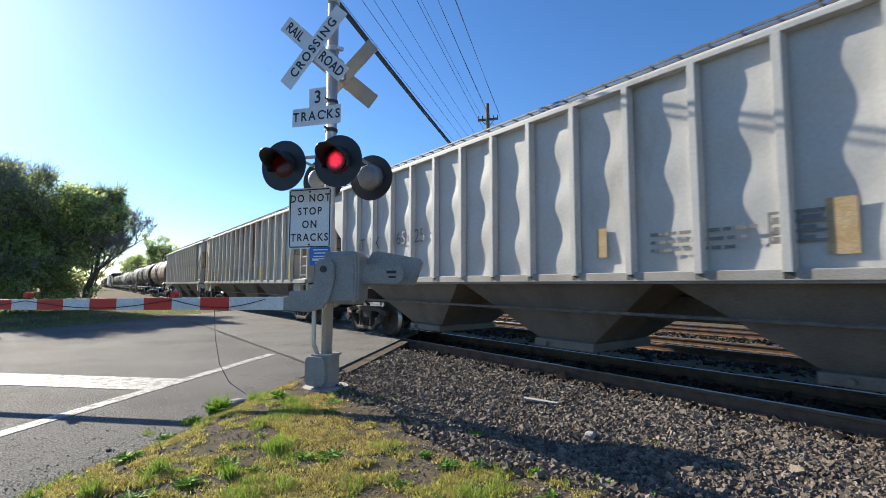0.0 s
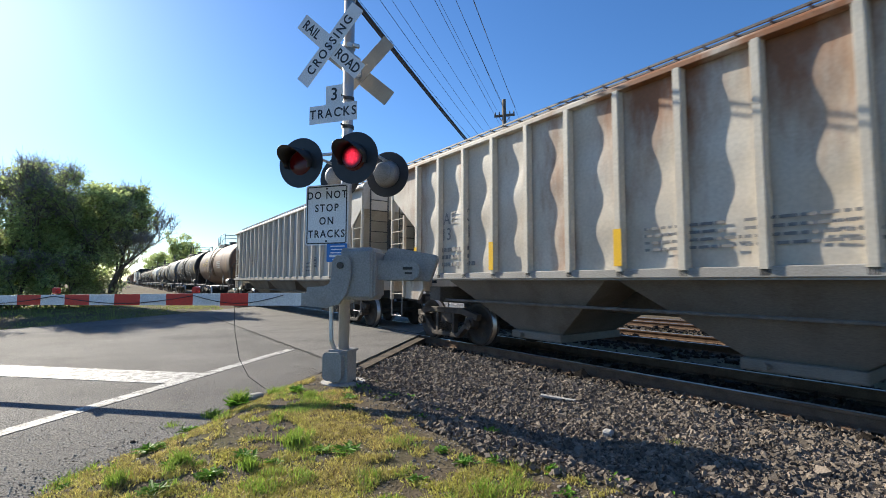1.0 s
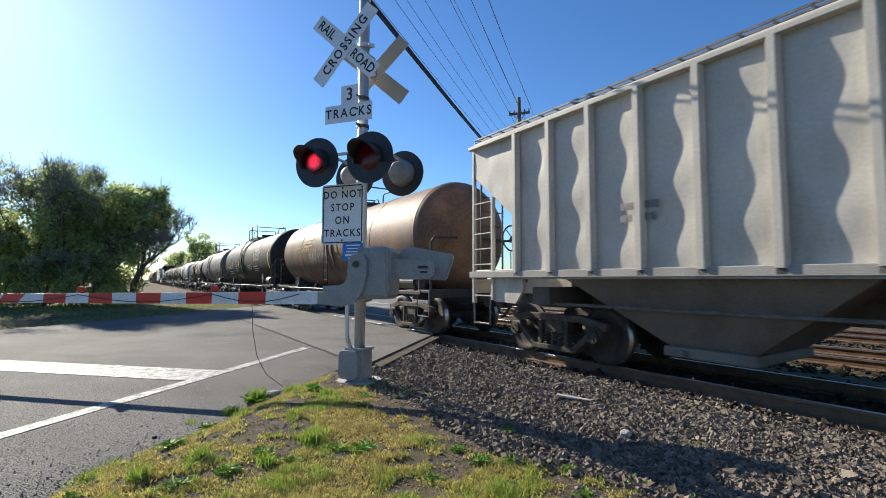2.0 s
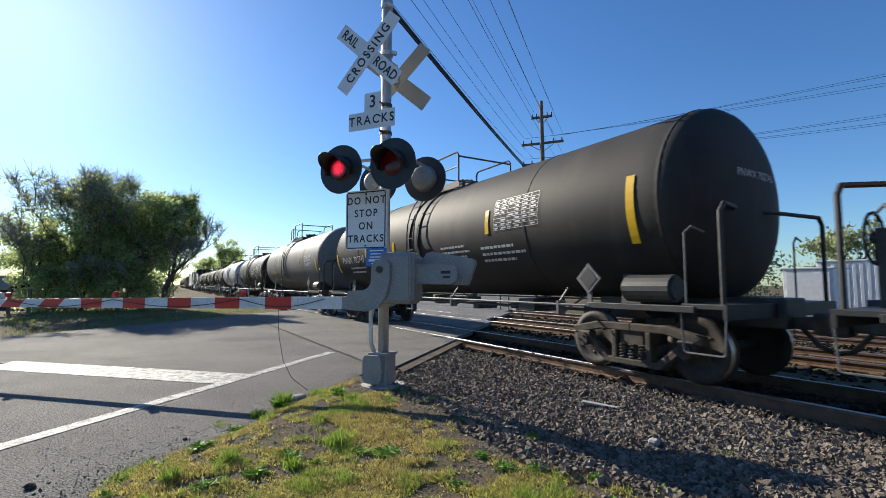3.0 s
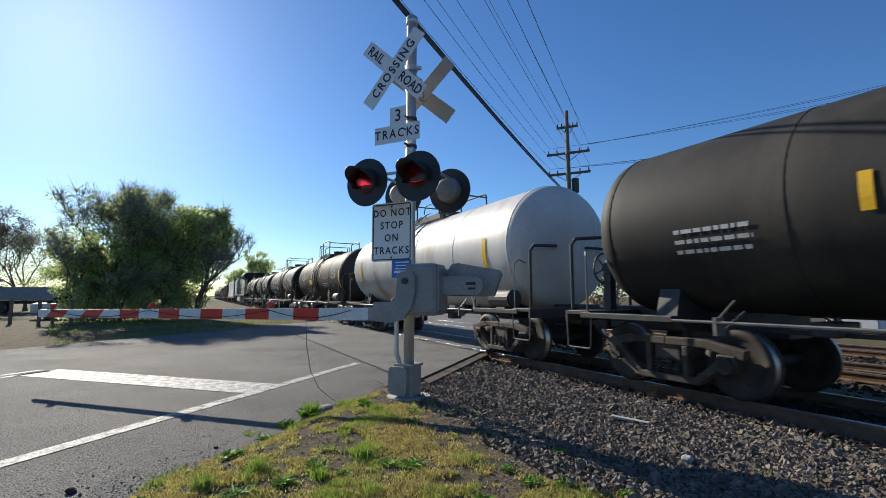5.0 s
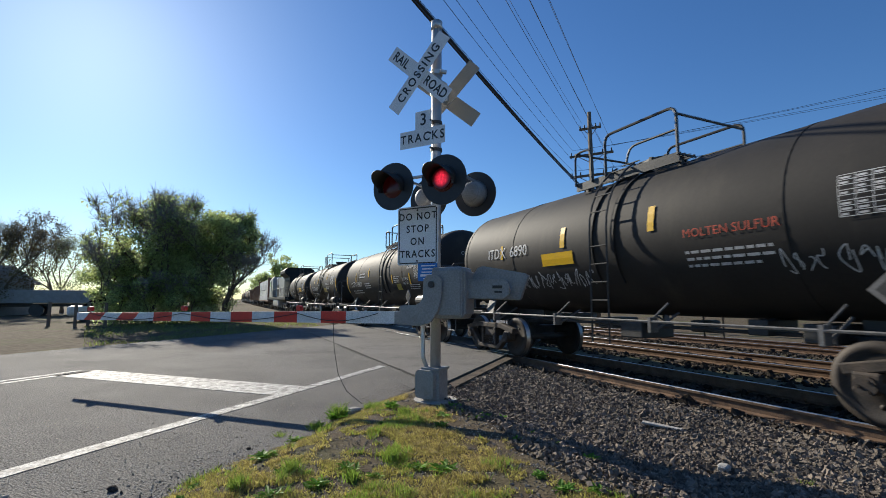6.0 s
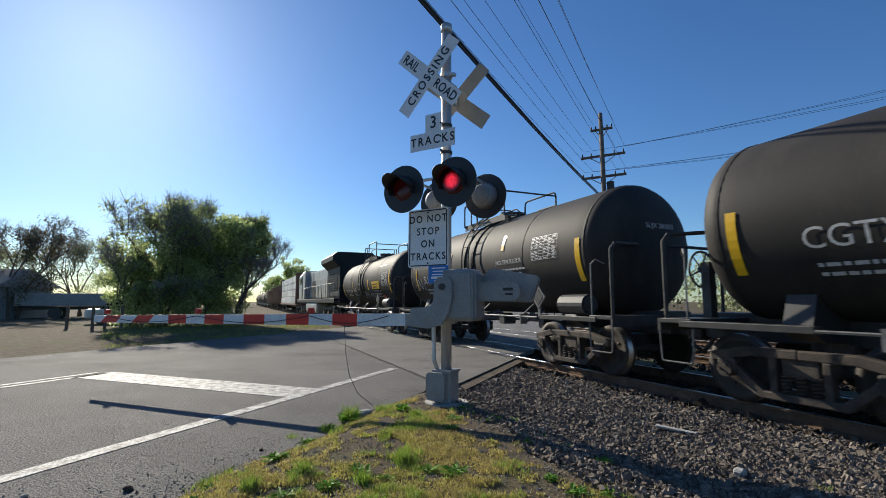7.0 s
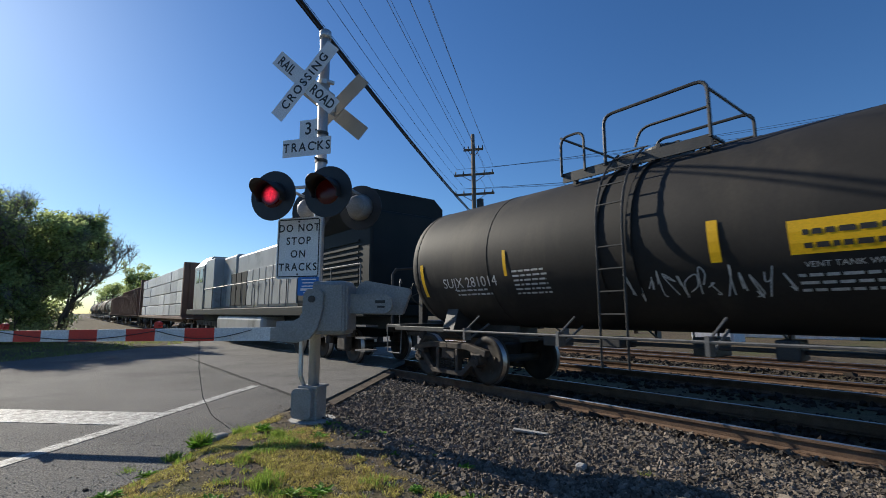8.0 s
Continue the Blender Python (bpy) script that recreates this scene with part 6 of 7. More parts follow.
def locomotive(L=22.3):
    car = tagged(empty("locomotive"), "grey and black diesel locomotive with a flared radiator", "locomotive", "cars of the train")
    y0, y1 = -L / 2 + 0.6, L / 2 - 0.6
    part("frame", box(box(bm_new(), (0, 0, 1.42), (3.0, L - 1.2, 0.30), None, 0.03), (0, 0, 1.15), (1.2, L - 1.6, 0.4)), M_LOCO_DARK, car)
    bm = box(bm_new(), (0, 0.4, 0.85), (2.9, 6.6, 0.85), None, 0.18)
    part("fuel_tank", bm, M_LOCO, car, "pale fuel tank")
    # hood in sections, radiator wings at the end towards the camera
    for a, b, w, z in ((y0 + 5.4, y0 + 13.0, 0.95, 4.05), (y0 + 13.0, y1 - 5.6, 1.0, 4.15)):
        part("hood", box(bm_new(), (0, (a + b) / 2, (1.57 + z) / 2), (2 * w, b - a, z - 1.57), None, 0.12), M_LOCO, car, "grey engine hood")
    part("radiator_housing", box(bm_new(), (0, y0 + 2.95, 2.85), (2.1, 4.9, 2.56), None, 0.08), M_LOCO_DARK, car, "dark radiator housing")
    bm = prism(bm_new(), [(-1.05, 3.7), (-1.52, 4.15), (-1.52, 4.45), (-1.2, 4.72), (1.2, 4.72), (1.52, 4.45), (1.52, 4.15), (1.05, 3.7)], 1, y0 + 0.7, y0 + 5.5)
    part("radiator_wing", bm, M_LOCO_DARK, car, "flared dark radiator top")
    for i in range(12):
        y = y0 + 5.9 + 0.82 * i
        if y > y1 - 6:
            break
        bm = box(bm_new(), (-1.0, y, 2.45), (0.05, 0.72, 1.5), None, 0.01)
        box(bm, (-1.03, y + 0.28, 2.5), (0.03, 0.05, 0.16))
        part("hood_door", bm, M_LOCO_DARK if i in (7, 8, 9) else M_LOCO, car)
    bm = bm_new()
    for k in range(8):
        box(bm, (-1.08, y0 + 3.0, 2.2 + 0.16 * k), (0.03, 3.8, 0.06))
    part("louvre", bm, M_LOCO_DARK, car)
    part("inverter_cabinet", box(bm_new(), (0, y1 - 4.9, 2.85), (2.9, 1.9, 2.55), None, 0.06), M_LOCO, car)
    cab = part("cab", prism(bm_new(), [(-1.5, 1.57), (-1.5, 3.9), (-1.1, 4.4), (1.1, 4.4), (1.5, 3.9), (1.5, 1.57)], 1, y1 - 3.9, y1 - 1.7), M_LOCO, car, "driver's cab")
    for dy in (-3.4, -2.5):
        part("window", box(bm_new(), (-1.505, y1 + dy, 3.35), (0.02, 0.6, 0.7), None, 0.008), M_GLASS, cab, "dark cab window")
    part("nose", prism(bm_new(), [(y1 - 1.7, 1.57), (y1 - 1.7, 3.3), (y1 - 0.6, 3.0), (y1 - 0.3, 1.57)], 0, -1.0, 1.0), M_LOCO_DARK, car)
    part("exhaust", box(bm_new(), (0, y0 + 9, 4.2), (0.8, 0.9, 0.4), None, 0.05), M_LOCO_DARK, car)
    for s in (-1, 1):
        bm = bent(bm_new(), [(s * 1.46, y0 + 0.3, 2.6), (s * 1.46, y1 - 4.1, 2.6)], 0.02, 6)
        k = 11
        for i in range(k):
            y = y0 + 0.3 + (y1 - 4.4 - y0) * i / (k - 1)
            tube(bm, (s * 1.46, y, 1.57), (s * 1.46, y, 2.6), 0.018, 6)
        part("hand_rail", bm, M_RAILING, car, "pale walkway handrail")
        bm = bm_new()
        for k in range(4):
            box(bm, (-1.3, s * (L / 2 - 0.8), 0.45 + 0.3 * k), (0.35, 0.5, 0.04))
        part("step_well", bm, M_RAILING, car)
    for s in (-1, 1):
        t = placed("truck", shared("loco_bolster", lambda: box(bm_new(), (0, 0, 0.8), (1.8, 3.2, 0.3), None, 0.03), [M_LOCO_DARK]), car, pose(0, s * (L / 2 - 4.3), 0))
        for x in (-1.1, 1.1):
            def frame_bm():
                b = box(bm_new(), (0, 0, 0.85), (0.16, 4.9, 0.26), None, 0.04)
                for y in (-1.95, 0, 1.95):
                    box(b, (0, y, 0.6), (0.22, 0.5, 0.5), None, 0.05)
                for y in (-1.0, 1.0):
                    tube(b, (0, y, 0.5), (0, y, 0.9), 0.12, 12)
                return b
            placed("side_frame", shared("loco_side_frame", frame_bm, [M_TRUCK]), t, pose(x, 0, 0))
        for y in (-1.95, 0, 1.95):
            WHEELS.append(placed("wheelset", shared("wheelset", wheelset_bm, [M_WHEEL, M_TREAD], True), t, pose(0, y, 0.457)))
    ends(car, L)
    return car


def lumber_car(L=22.5):
    car = tagged(empty("lumber_car"), "centre-beam flat car stacked with white-wrapped lumber bundles", "flat car", "cars of the train")
    part("deck", box(box(bm_new(), (0, 0, 1.08), (2.9, L - 1.4, 0.2), None, 0.02), (0, 0, 0.9), (0.6, L - 1.6, 0.4)), M_BROWN, car, "brown steel deck")
    for s in (-1, 1):
        bm = box(bm_new(), (0, s * (L / 2 - 1.0), 2.85), (3.0, 0.3, 3.4), None, 0.03)
        for x in (-1.1, -0.4, 0.4, 1.1):
            box(bm, (x, s * (L / 2 - 0.82), 2.85), (0.12, 0.12, 3.3))
        part("bulkhead", bm, M_BROWN, car, "brown end bulkhead")
        truck(car, s * (L / 2 - 2.6))
    part("centre_beam", box(bm_new(), (0, 0, 2.9), (0.2, L - 2.4, 3.3), None, 0.02), M_BROWN, car)
    me = shared("lumber_pack", lambda: box(bm_new(), (0, 0, 0), (1.22, 2.36, 0.74), None, 0.03), [M_WRAP])
    n_ = int((L - 2.6) / 2.42)
    for i in range(n_):
        for k in range(4):
            for x in (-0.74, 0.74):
                placed("lumber_pack", me, car, pose(x + random.uniform(-0.02, 0.02), -L / 2 + 1.3 + 1.21 + 2.42 * i + random.uniform(-0.02, 0.02), 1.58 + 0.79 * k))
    ends(car, L)
    return car


def boxcar(L, z1, label):
    car = tagged(empty("gondola_car"), label, "gondola car", "cars of the train")
    part("body", box(bm_new(), (0, 0, (1.1 + z1) / 2), (2.9, L - 1.8, z1 - 1.1), None, 0.03), M_BROWN, car, "brown steel body")
    me = shared("rib", lambda: box(bm_new(), (0, 0, 0), (0.10, 0.12, 1.0)), [M_BROWN])
    k = int((L - 2) / 1.1)
    for i in range(k + 1):
        for s in (-1, 1):
            r = placed("rib", me, car, pose(s * 1.49, -(L - 2.2) / 2 + (L - 2.2) * i / k, (1.1 + z1) / 2))
            r.scale = (1, 1, z1 - 1.2)
    part("centre_sill", box(bm_new(), (0, 0, 0.95), (0.6, L - 1.2, 0.4)), M_UNDER, car)
    for s in (-1, 1):
        truck(car, s * (L / 2 - 2.4))
    ends(car, L)
    return car


add(locomotive(), 187.4)
add(lumber_car(), 198.7 + 11.25)
add(boxcar(17.0, 3.9, "brown ribbed gondola car"), 221.2 + 8.5)
add(boxcar(17.0, 3.6, "brown ribbed gondola car with a low load"), 238.2 + 8.5)
s0 = 255.2
for i in range(5):
    far = copy_thing(t1 if i % 2 else t4, pose(TRACK_X, s0 + 7.2, 0))
    for o in far.children_recursive:
        if o.name.startswith("wheelset"):
            WHEELS.append(o)
    add(far, s0 + 7.3)
    s0 += 14.6


# ---- trees, poles, wires and what stands round the crossing ----
M_LEAF = leafy("young_leaves", (0.38, 0.46, 0.18), (0.50, 0.56, 0.27), 0.75)
M_LEAF_DARK = leafy("older_leaves", (0.31, 0.36, 0.19), (0.42, 0.44, 0.25), 0.65)
M_TWIG = mat("grey_twigs", (0.30, 0.27, 0.24), (0.22, 0.19, 0.165), rough=0.9, scale=6, amount=0.7, bump=0)
M_BUD = leafy("brown_buds", (0.17, 0.12, 0.07), (0.12, 0.13, 0.05), 0.3)


def twig_mesh(tips, per_tip, h_, nr):
    """Thin three-sided twigs that fan out from the ends of the limbs."""
    a = np.repeat(np.array([tuple(p) for p in tips]), per_tip, 0)
    k = len(a)
    d = nr.normal(0, 0.55, (k, 3)) + np.array([0, 0, 0.65])
    d /= np.linalg.norm(d, axis=1)[:, None]
    b = a + d * (h_ * nr.uniform(0.03, 0.11, (k, 1)))
    u = np.cross(d, nr.normal(size=(k, 3)))
    u /= np.linalg.norm(u, axis=1)[:, None]
    v = np.cross(d, u)
    ring = [u, -0.5 * u + 0.87 * v, -0.5 * u - 0.87 * v]
    vs = np.stack([a + 0.009 * r for r in ring] + [b + 0.004 * r for r in ring], 1)
    f = np.array([(0, 1, 4, 3), (1, 2, 5, 4), (2, 0, 3, 5)])[None] + 6 * np.arange(k)[:, None, None]
    me = bpy.data.meshes.new("twig_spray")
    me.from_pydata(vs.reshape(-1, 3).tolist(), [], f.reshape(-1, 4).tolist())
    me.materials.append(M_TWIG)
    return me


def tree(x, y, h_, spread, seed, leaf, count, leaf_size=0.16, label="", bare=0.0, low=0.15, trunks=1, lean=(0, 0), twigs=0):
    rng = random.Random(seed)
    nr = np.random.default_rng(seed)
    t = tagged(empty("tree"), label, "tree", "trees round the crossing")
    t.location = (x, y, height(x, y) if abs(x) < 40 and y < 60 else 0.0)
    bm = bm_new()
    tips = []

    def limb(a, d, length, r, depth):
        k = 3
        p = a
        for i in range(k):
            d = (d + Vector((rng.gauss(0, 0.16), rng.gauss(0, 0.16), rng.gauss(0.03, 0.10)))).normalized()
            q = p + d * length / k
            r1 = r * (1 - 0.32 * (i + 1) / k)
            tube(bm, p, q, r * (1 - 0.32 * i / k), 6 if depth < 2 else 4, r2=r1, caps=False)
            p = q
            if depth >= 2:
                tips.append(p.copy())
        if depth < 4:
            for _ in range(rng.choice((2, 3, 3))):
                a_ = rng.uniform(0, 2 * math.pi)
                out = Vector((math.cos(a_) * spread / h_ * 1.5, math.sin(a_) * spread / h_ * 1.5, rng.uniform(0.2, 1.0)))
                limb(p, (d * 0.7 + out).normalized(), length * rng.uniform(0.6, 0.85), r * 0.6, depth + 1)
        else:
            tips.append(p.copy())
    for k in range(trunks):
        o = Vector((rng.gauss(0, 0.5) if k else 0, rng.gauss(0, 0.5) if k else 0, -0.1))
        limb(o, Vector((rng.gauss(lean[0], 0.12), rng.gauss(lean[1], 0.12), 1)).normalized(), h_ * 0.30, 0.021 * h_ / trunks ** 0.5, 0)
    part("trunk", bm, M_BARK, t, "grey-brown branching trunk")
    if twigs:
        o = new("twig_spray", twig_mesh(tips, twigs, h_, nr))
        o.parent = t
        o["label"] = "thin bare grey twigs"
    tips = np.array([tuple(p) for p in tips])
    # keep the crown inside an uneven shape
    r = np.hypot(tips[:, 0], tips[:, 1]) / spread
    z = tips[:, 2] / h_
    tips = tips[(r < 1.15) & (z < 1.05) & (z > low)]
    if bare > 0:
        thin = (tips[:, 2] > 0.62 * h_) & (tips[:, 0] < 0.15 * spread) & (nr.random(len(tips)) < bare)
        tips = tips[~thin]
    # leaves sit in loose balls: round the ends of the limbs, on lumps of a rounded crown, and near the ground
    lumps = nr.normal(0, 1, (38, 3))
    lumps /= np.linalg.norm(lumps, axis=1)[:, None]
    half = h_ * (1 - low) * 0.44
    lumps *= nr.uniform(0.45, 0.95, (38, 1)) * np.array([spread, spread, half])
    lumps[:, 2] += h_ * low + half
    if bare > 0:
        lumps = lumps[(lumps[:, 2] < 0.6 * h_) | (lumps[:, 0] > 0)]
    if low < 0.06:
        a = nr.uniform(0, 2 * math.pi, 26)
        q = spread * np.sqrt(nr.random(26))
        skirt = np.stack([q * np.cos(a), q * np.sin(a), nr.uniform(0.04, 0.4, 26) * h_], 1)
        lumps = np.concatenate([lumps, skirt])
    share = int(count * 0.45)
    seats = np.concatenate([tips[nr.integers(0, len(tips), share)], lumps[nr.integers(0, len(lumps), count - share)]])
    ball = nr.normal(size=(count, 3))
    ball /= np.linalg.norm(ball, axis=1)[:, None]
    ball *= nr.random((count, 1)) ** 0.5
    size_ = np.where(np.arange(count) < share, 0.16, 0.27)[:, None] * spread
    c = seats + ball * size_ * np.array([1, 1, 0.75])
    c = c[c[:, 2] > 0.02]
    n_ = len(c)
    s_ = leaf_size * nr.uniform(0.5, 1.2, (n_, 1, 1))
    u = nr.normal(size=(n_, 3))
    u /= np.linalg.norm(u, axis=1)[:, None]
    w = np.cross(u, nr.normal(size=(n_, 3)))
    w /= np.linalg.norm(w, axis=1)[:, None]
    quad = np.stack([-u * 0.5, w * 0.28, u * 0.5, -w * 0.28], 1) * s_ + c[:, None]
    me = bpy.data.meshes.new("crown")
    me.from_pydata(quad.reshape(-1, 3).tolist(), [], np.arange(4 * n_).reshape(-1, 4).tolist())
    me.materials.append(leaf)
    o = new("crown", me)
    o.parent = t
    o["label"] = "loose crown of small spring leaves"
    return t


BUSH = "spreading tree with fresh green leaves at the roadside"
THICKET = "tangled green tree in the roadside thicket"
LOW = "low dark bush under the roadside trees"
tree(-3.9, 29.8, 7.7, 2.9, 11, M_LEAF, 10500, 0.19, BUSH, trunks=3, low=0.2, bare=0.6, twigs=8)
tree(-2.2, 30.4, 7.0, 2.7, 14, M_LEAF, 9500, 0.19, THICKET, trunks=2, low=0.12, bare=0.4, twigs=7)
tree(-1.2, 29.8, 6.1, 2.3, 13, M_LEAF, 9500, 0.2, BUSH, trunks=2, low=0.15, lean=(0.2, 0), twigs=5)
tree(-0.3, 29.4, 6.9, 2.0, 18, M_LEAF, 7000, 0.21, BUSH, low=0.45, lean=(0.25, 0), twigs=4)
tree(-5.3, 30.2, 4.9, 1.8, 12, M_LEAF, 8500, 0.18, THICKET, trunks=3, low=0.08, bare=0.3, twigs=6)
tree(-4.6, 28.8, 2.9, 1.5, 15, M_LEAF, 7000, 0.17, LOW, trunks=4, low=0.02, twigs=4)
tree(-2.3, 28.8, 3.1, 1.8, 16, M_LEAF, 8000, 0.17, LOW, trunks=4, low=0.02, twigs=4)
tree(-3.5, 30.4, 4.2, 2.1, 21, M_LEAF, 8000, 0.18, LOW, trunks=4, low=0.02, twigs=4)
tree(-0.6, 29.9, 4.3, 1.3, 17, M_LEAF_DARK, 7500, 0.17, "low dark bush beside the tracks", trunks=3, low=0.02, twigs=5)
for i, (x, y, h_, sp) in enumerate(((-15.5, 46, 8.6, 4.0), (-19.0, 50, 8.0, 4.2), (-22.5, 47, 9.5, 4.5), (-13, 52, 7.5, 3.5), (-27, 52, 10, 5))):
    tree(x, y, h_, sp, 30 + i, M_BUD if i % 2 == 0 else M_LEAF_DARK, 7000, 0.17, "half-bare brown-green tree behind the lot", trunks=2, low=0.1, bare=0.5, twigs=4)
for i, (x, y, h_, sp) in enumerate(((24.0, 230, 21.5, 7.0), (21.0, 330, 22, 8), (34.0, 330, 24, 8), (-8.0, 100, 9, 5), (-9, 85, 7, 4), (-5, 130, 13, 7), (-14, 90, 8, 5))):
    tree(x, y, h_, sp, 50 + i, M_LEAF, 6000, 0.9 if y > 200 else 0.45, "distant green tree beside the line", trunks=2, low=0.08)
for i, (x, y, h_, sp) in enumerate(((46, 44, 11, 4.5), (60, 30, 8, 5), (66, 22, 9, 5), (72, 10, 8, 5), (55, 40, 9, 5), (64, 36, 8, 4), (80, 18, 9, 6), (78, 2, 8, 5))):
    tree(x, y, h_, sp, 70 + i, M_LEAF_DARK if i else M_BUD, 3500, 0.5, "distant tree beyond the far tracks", trunks=2, low=0.05)


def pole(x, y, h_, arms, facing_, label):
    """A wooden utility pole; arms at heights, turned to carry wires."""
    p = tagged(empty("utility_pole"), label, "utility pole")
    p.matrix_basis = pose(x, y, -0.1, 0, -0.6, facing_)
    part("pole", tube(bm_new(), (0, 0, 0), (0, 0, h_), 0.17, 14, r2=0.11), M_POLE, p, "weathered wooden pole", True)
    for z, w in arms:
        bm = box(bm_new(), (0, 0.14, z), (w, 0.10, 0.13), None, 0.01)
        for s in (-1, 1):
            tube(bm, (0, 0.16, z - 0.5), (s * w * 0.28, 0.16, z - 0.06), 0.02, 6)
        arm = part("cross_arm", bm, M_POLE, p, "wooden cross arm")
        for k in (-0.46, -0.26, 0.26, 0.46):
            b = tube(bm_new(), (k * w, 0.14, z + 0.05), (k * w, 0.14, z + 0.24), 0.045, 8, r2=0.03)
            part("insulator", b, M_STEEL_DARK, arm)
    return p


POLE_A = Vector((18.4, 19.8, 0))
POLE_B = Vector((-12.6, -5.5, 0))
POLE_C = Vector((33.0, -16.0, 0))
ARMS = ((11.2, 1.2), (9.65, 2.4), (8.45, 2.4))
ab = (POLE_B - POLE_A).normalized()
side = Vector((-ab.y, ab.x, 0))
turn_a = math.degrees(math.atan2(side.y, side.x))
pa = pole(POLE_A.x, POLE_A.y, 12.1, ARMS, turn_a, "tall wooden utility pole with three cross arms beyond the tracks")
bm = tube(bm_new(), (0.35, 0.1, 7.3), (0.35, 0.1, 8.1), 0.2, 14)
part("transformer", bm, M_STEEL_DARK, pa, "grey pole transformer")
pole(POLE_B.x, POLE_B.y, 12.1, ARMS, turn_a, "wooden utility pole beside the road")
pole(POLE_C.x, POLE_C.y, 12.1, ARMS, turn_a + 40, "wooden utility pole along the far tracks")


def cable(a, b, sag, r, label):
    k = 14
    pts = [a.lerp(b, i / k) - Vector((0, 0, sag * 4 * (i / k) * (1 - i / k))) for i in range(k + 1)]
    return tagged(part("power_cable", bent(bm_new(), pts, r, 5), M_WIRE), label, "cable", "overhead cables")


side_c = Vector((POLE_C.y - POLE_A.y, POLE_A.x - POLE_C.x, 0)).normalized()
for z, w in ARMS:
    for k in (-0.46, -0.26, 0.26, 0.46) if w > 2 else (-0.46, 0.46):
        o = side * (k * w)
        up = Vector((0, 0, z + 0.22))
        cable(POLE_A + o + up, POLE_B + o + up, 0.7, 0.007, "thin black overhead power cable")
        if w > 2:
            cable(POLE_A + o + up, POLE_C + side_c * (k * w * 2.2) + up, 0.55 if z > 9 else 0.95, 0.007, "thin black overhead power cable")
for dz, r, o in ((7.0, 0.030, -0.02), (6.84, 0.024, 0.04)):
    cable(POLE_A + Vector((0, 0, dz)) + side * o, POLE_B + Vector((0, 0, dz)) + side * o, 0.6, r, "thick black telephone cable strung between poles")


def light_pole():
    p = tagged(empty("light_pole"), "wooden pole carrying a flat panel beyond the tracks", "pole")
    p.location = (29.7, 16.5, -0.05)
    part("pole", tube(bm_new(), (0, 0, 0), (0.0, 0, 9.6), 0.16, 12, r2=0.11), M_POLE, p, "", True)
    part("panel", box(bm_new(), (0.1, 0.1, 8.0), (0.12, 3.0, 0.9), Matrix.Rotation(radians(6), 3, "X"), 0.02), M_SIGN_BACK, p, "flat brown panel")


light_pole()


def cabinet(x, y, w, d, h_, rot, label, ribs=0, name="equipment_cabinet", base=M_GATE_WHITE):
    c = tagged(empty(name), label, "cabinet" if "cabinet" in name else "container")
    c.matrix_basis = pose(x, y, height(x, y) if x < 40 else -0.04, 0, 0, rot)
    part("body", box(bm_new(), (0, 0, h_ / 2), (w, d, h_), None, 0.03), base, c)
    part("lid", box(bm_new(), (0, 0, h_ + 0.04), (w + 0.12, d + 0.12, 0.08), None, 0.02), base, c)
    if ribs:
        me = bpy.data.meshes.new("rib")
        b = box(bm_new(), (0, 0, 0), (0.06, 0.14, h_ - 0.3), None, 0.01)
        b.to_mesh(me)
        b.free()
        me.materials.append(base)
        for i in range(ribs):
            placed("rib", me, c, pose(-w / 2 - 0.02, -d / 2 + d * (i + 0.5) / ribs, h_ / 2))
    else:
        part("door", box(bm_new(), (-w / 2 - 0.02, 0, h_ / 2), (0.03, d * 0.86, h_ * 0.86), None, 0.008), base, c)


cabinet(23.6, 9.1, 1.6, 1.75, 2.05, 4, "pale grey steel equipment cabinet beyond the tracks", base=M_GATE_WHITE)
cabinet(31.0, 8.4, 2.4, 6.0, 2.6, 8, "white corrugated shipping container beyond the tracks", 22, "shipping_container", M_GATE_WHITE)
cabinet(33.0, 3.0, 2.4, 6.0, 2.6, 2, "white corrugated shipping container beyond the tracks", 22, "shipping_container", M_GATE_WHITE)


def house():
    h = tagged(empty("house"), "small grey house with a shallow roof at the lot", "house")
    h.matrix_basis = pose(-19.2, 48.0, 0, 0, 0, -15)
    part("wall", box(bm_new(), (0, 0, 1.3), (8, 6, 2.6)), M_HOUSE, h, "grey-green siding")
    part("roof", prism(bm_new(), [(-3.4, 2.55), (0, 3.9), (3.4, 2.55), (3.4, 2.45), (-3.4, 2.45)], 0, -4.3, 4.3), M_ROOF, h, "pale shingle roof")
    w = part("window", box(bm_new(), (1.5, -3.02, 1.5), (1.1, 0.05, 1.0)), M_GLASS, h)
    part("frame", box(bm_new(), (1.5, -3.03, 0.97), (1.3, 0.08, 0.08)), M_GATE_WHITE, w)


M_HOUSE = mat("house_siding", (0.30, 0.32, 0.30), (0.22, 0.24, 0.22), rough=0.8, scale=2, amount=0.6, bump=0.1)
M_ROOF = mat("roof_shingle", (0.32, 0.31, 0.30), (0.22, 0.21, 0.2), rough=0.9, scale=5, amount=0.7, bump=0.3)
house()


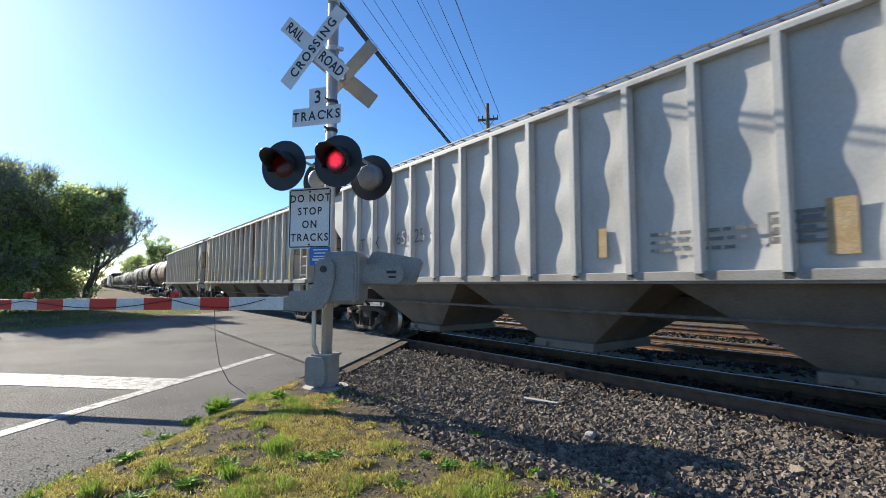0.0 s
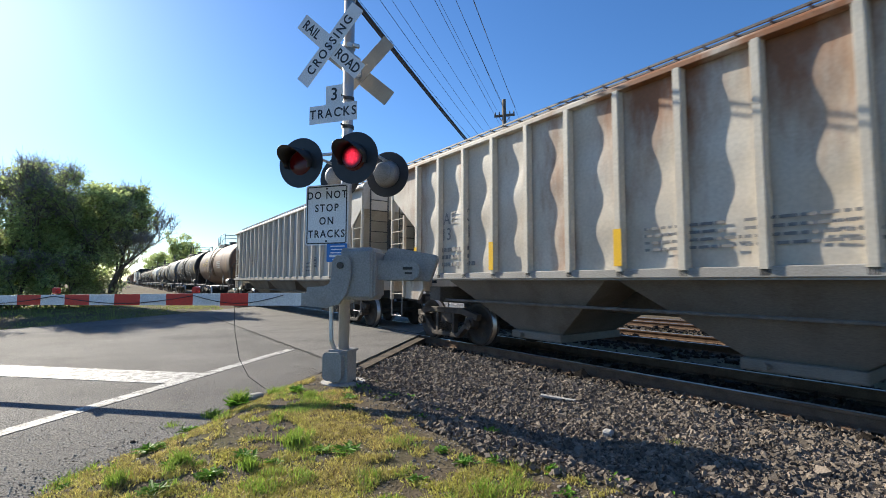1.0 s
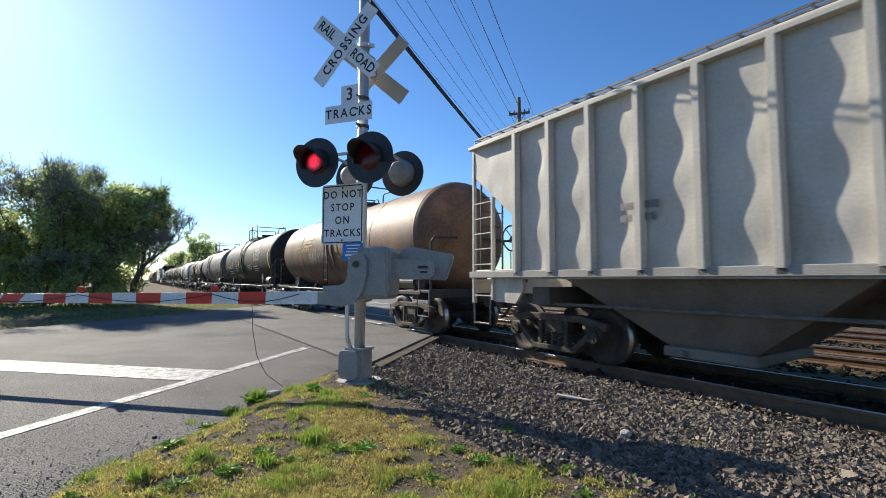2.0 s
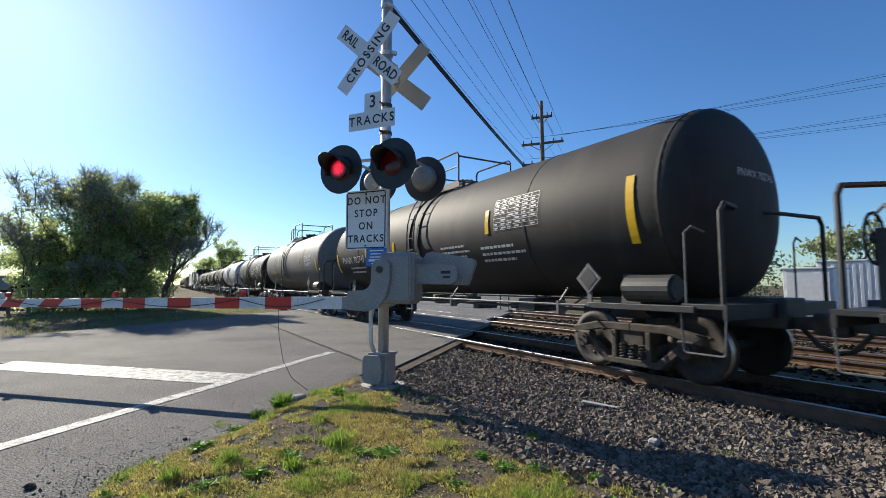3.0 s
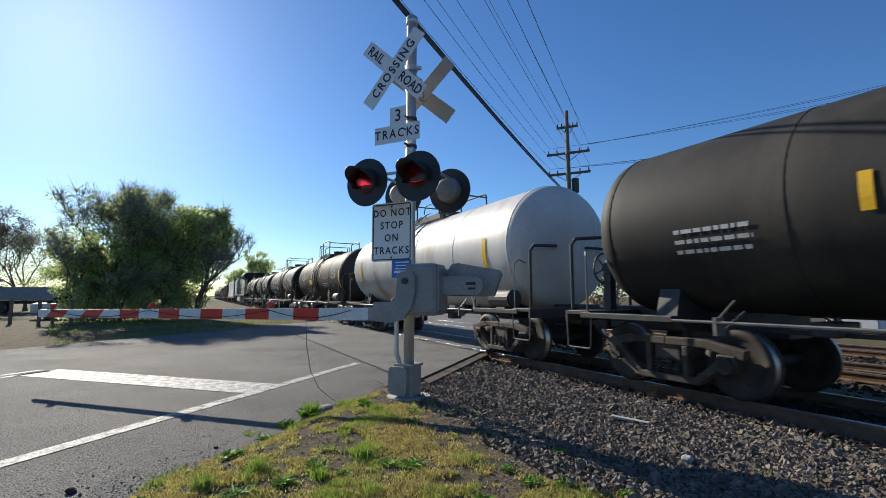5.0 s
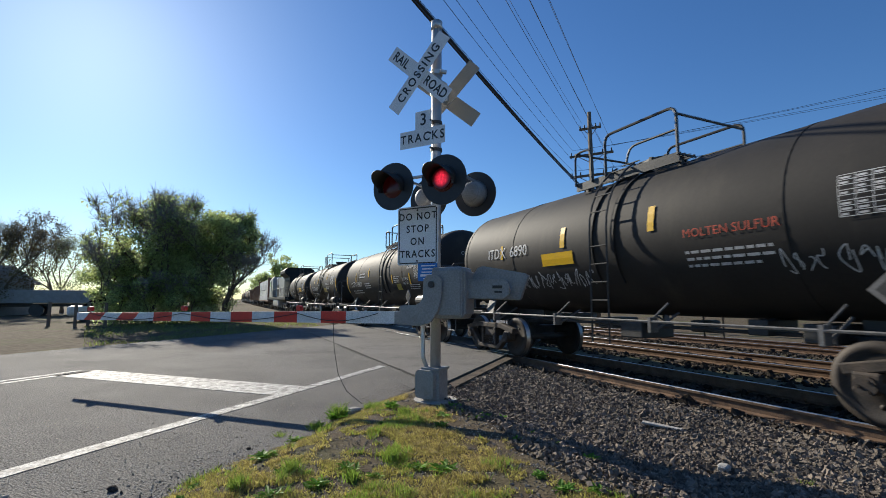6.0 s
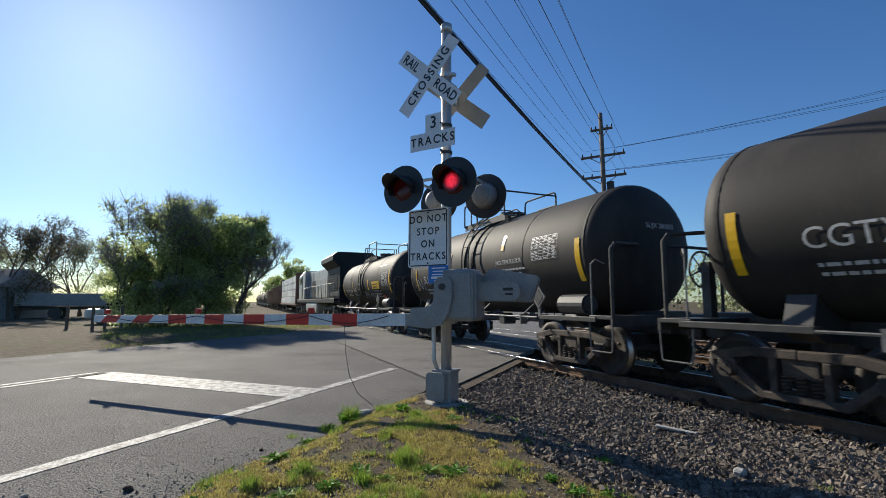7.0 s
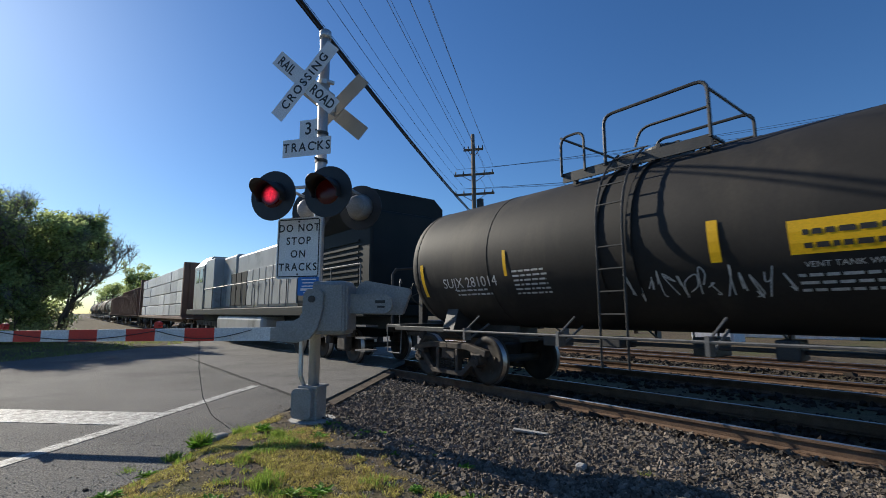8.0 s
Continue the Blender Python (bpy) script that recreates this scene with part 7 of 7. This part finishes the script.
def trailer():
    t = tagged(empty("parked_trailer"), "grey flat-sided truck trailer parked on the lot", "trailer")
    t.matrix_basis = pose(-12.6, 46.5, 0, 0, 0, 4)
    part("body", box(bm_new(), (0, 0, 1.5), (6.0, 2.2, 1.0), None, 0.05), M_GREY, t)
    part("cab", box(bm_new(), (-4.0, 0, 1.25), (1.5, 2.0, 1.7), None, 0.15), M_GATE_WHITE, t, "white truck cab")
    part("window", box(bm_new(), (-4.0, -1.01, 1.65), (0.9, 0.02, 0.5)), M_GLASS, t)
    for x in (-4.0, -0.5, 2.2):
        for y in (-0.9, 0.9):
            part("wheel", tube(bm_new(), (x, y - 0.15, 0.45), (x, y + 0.15, 0.45), 0.45, 18), M_BLACK, t, "black tyre")
    part("chassis", box(bm_new(), (0, 0, 0.85), (7.6, 0.9, 0.25)), M_STEEL_DARK, t)


trailer()


def parked_car():
    c = tagged(empty("parked_car"), "pale car parked in the shade behind the gate", "car")
    c.matrix_basis = pose(-6.0, 33.5, 0.05, 0, 0, 12)
    bm = box(bm_new(), (0, 0, 0.62), (4.3, 1.7, 0.55), None, 0.14)
    part("body", bm, M_GATE_WHITE, c)
    part("cabin", prism(bm_new(), [(-1.5, 0.88), (-0.9, 1.4), (0.7, 1.4), (1.3, 0.88)], 1, -0.75, 0.75), M_GLASS, c, "dark glazed cabin")
    for x in (-1.35, 1.35):
        for y in (-0.75, 0.75):
            part("wheel", tube(bm_new(), (x, y - 0.1, 0.31), (x, y + 0.1, 0.31), 0.31, 18), M_BLACK, c, "black tyre")


parked_car()


def fence_post(x, y, h_):
    o = part("fence_post", box(bm_new(), (0, 0, h_ / 2), (0.12, 0.12, h_), None, 0.01), M_POLE)
    o.location = (x, y, height(x, y) - 0.03)
    tagged(o, "weathered wooden post beside the lot entrance", "post", "posts by the lot")


for x, y in ((-6.3, 27.0), (-5.9, 27.4), (-5.2, 27.3), (-7.6, 28.2)):
    fence_post(x, y, 1.15)


# ---- movement ----
def motions():
    for car, s0 in CARS:
        walk(car, [(t, pose(TRACK_X, s0 - SPEED * t, 0)) for t in (0.0, 2.0, 4.0, 6.0, 8.0)])
    step = math.degrees(SPEED / FPS / 0.457)
    base = {w: w.matrix_basis.copy() for w in WHEELS}
    for w in WHEELS:
        walk(w, [(k / FPS, base[w] @ pose(0, 0, 0, step * k)) for k in range(241)])
    # the lamps flash in turn: which side is lit, from when
    flips = [(0.0, False), (0.27, True), (0.80, False), (1.33, True), (2.0, False), (2.6, True), (3.27, False), (3.83, True), (4.37, False), (4.95, True), (5.5, False), (6.3, True), (6.87, False), (7.4, True)]
    for g, left, back in LIGHTS:
        rows = []
        for t, lit_left in flips:
            on = lit_left == left
            if t == 0.0:
                rows.append((0.0, pose(0, 0, 0, 0 if on else 180)))
                continue
            a0, a1 = (180, 0) if on else (0, 180)
            for k in range(4):
                rows.append((t + k / FPS, pose(0, 0, 0, a0 + (a1 - a0) * k / 3)))
        rows.append((8.0, rows[-1][1]))
        walk(g, rows)


motions()
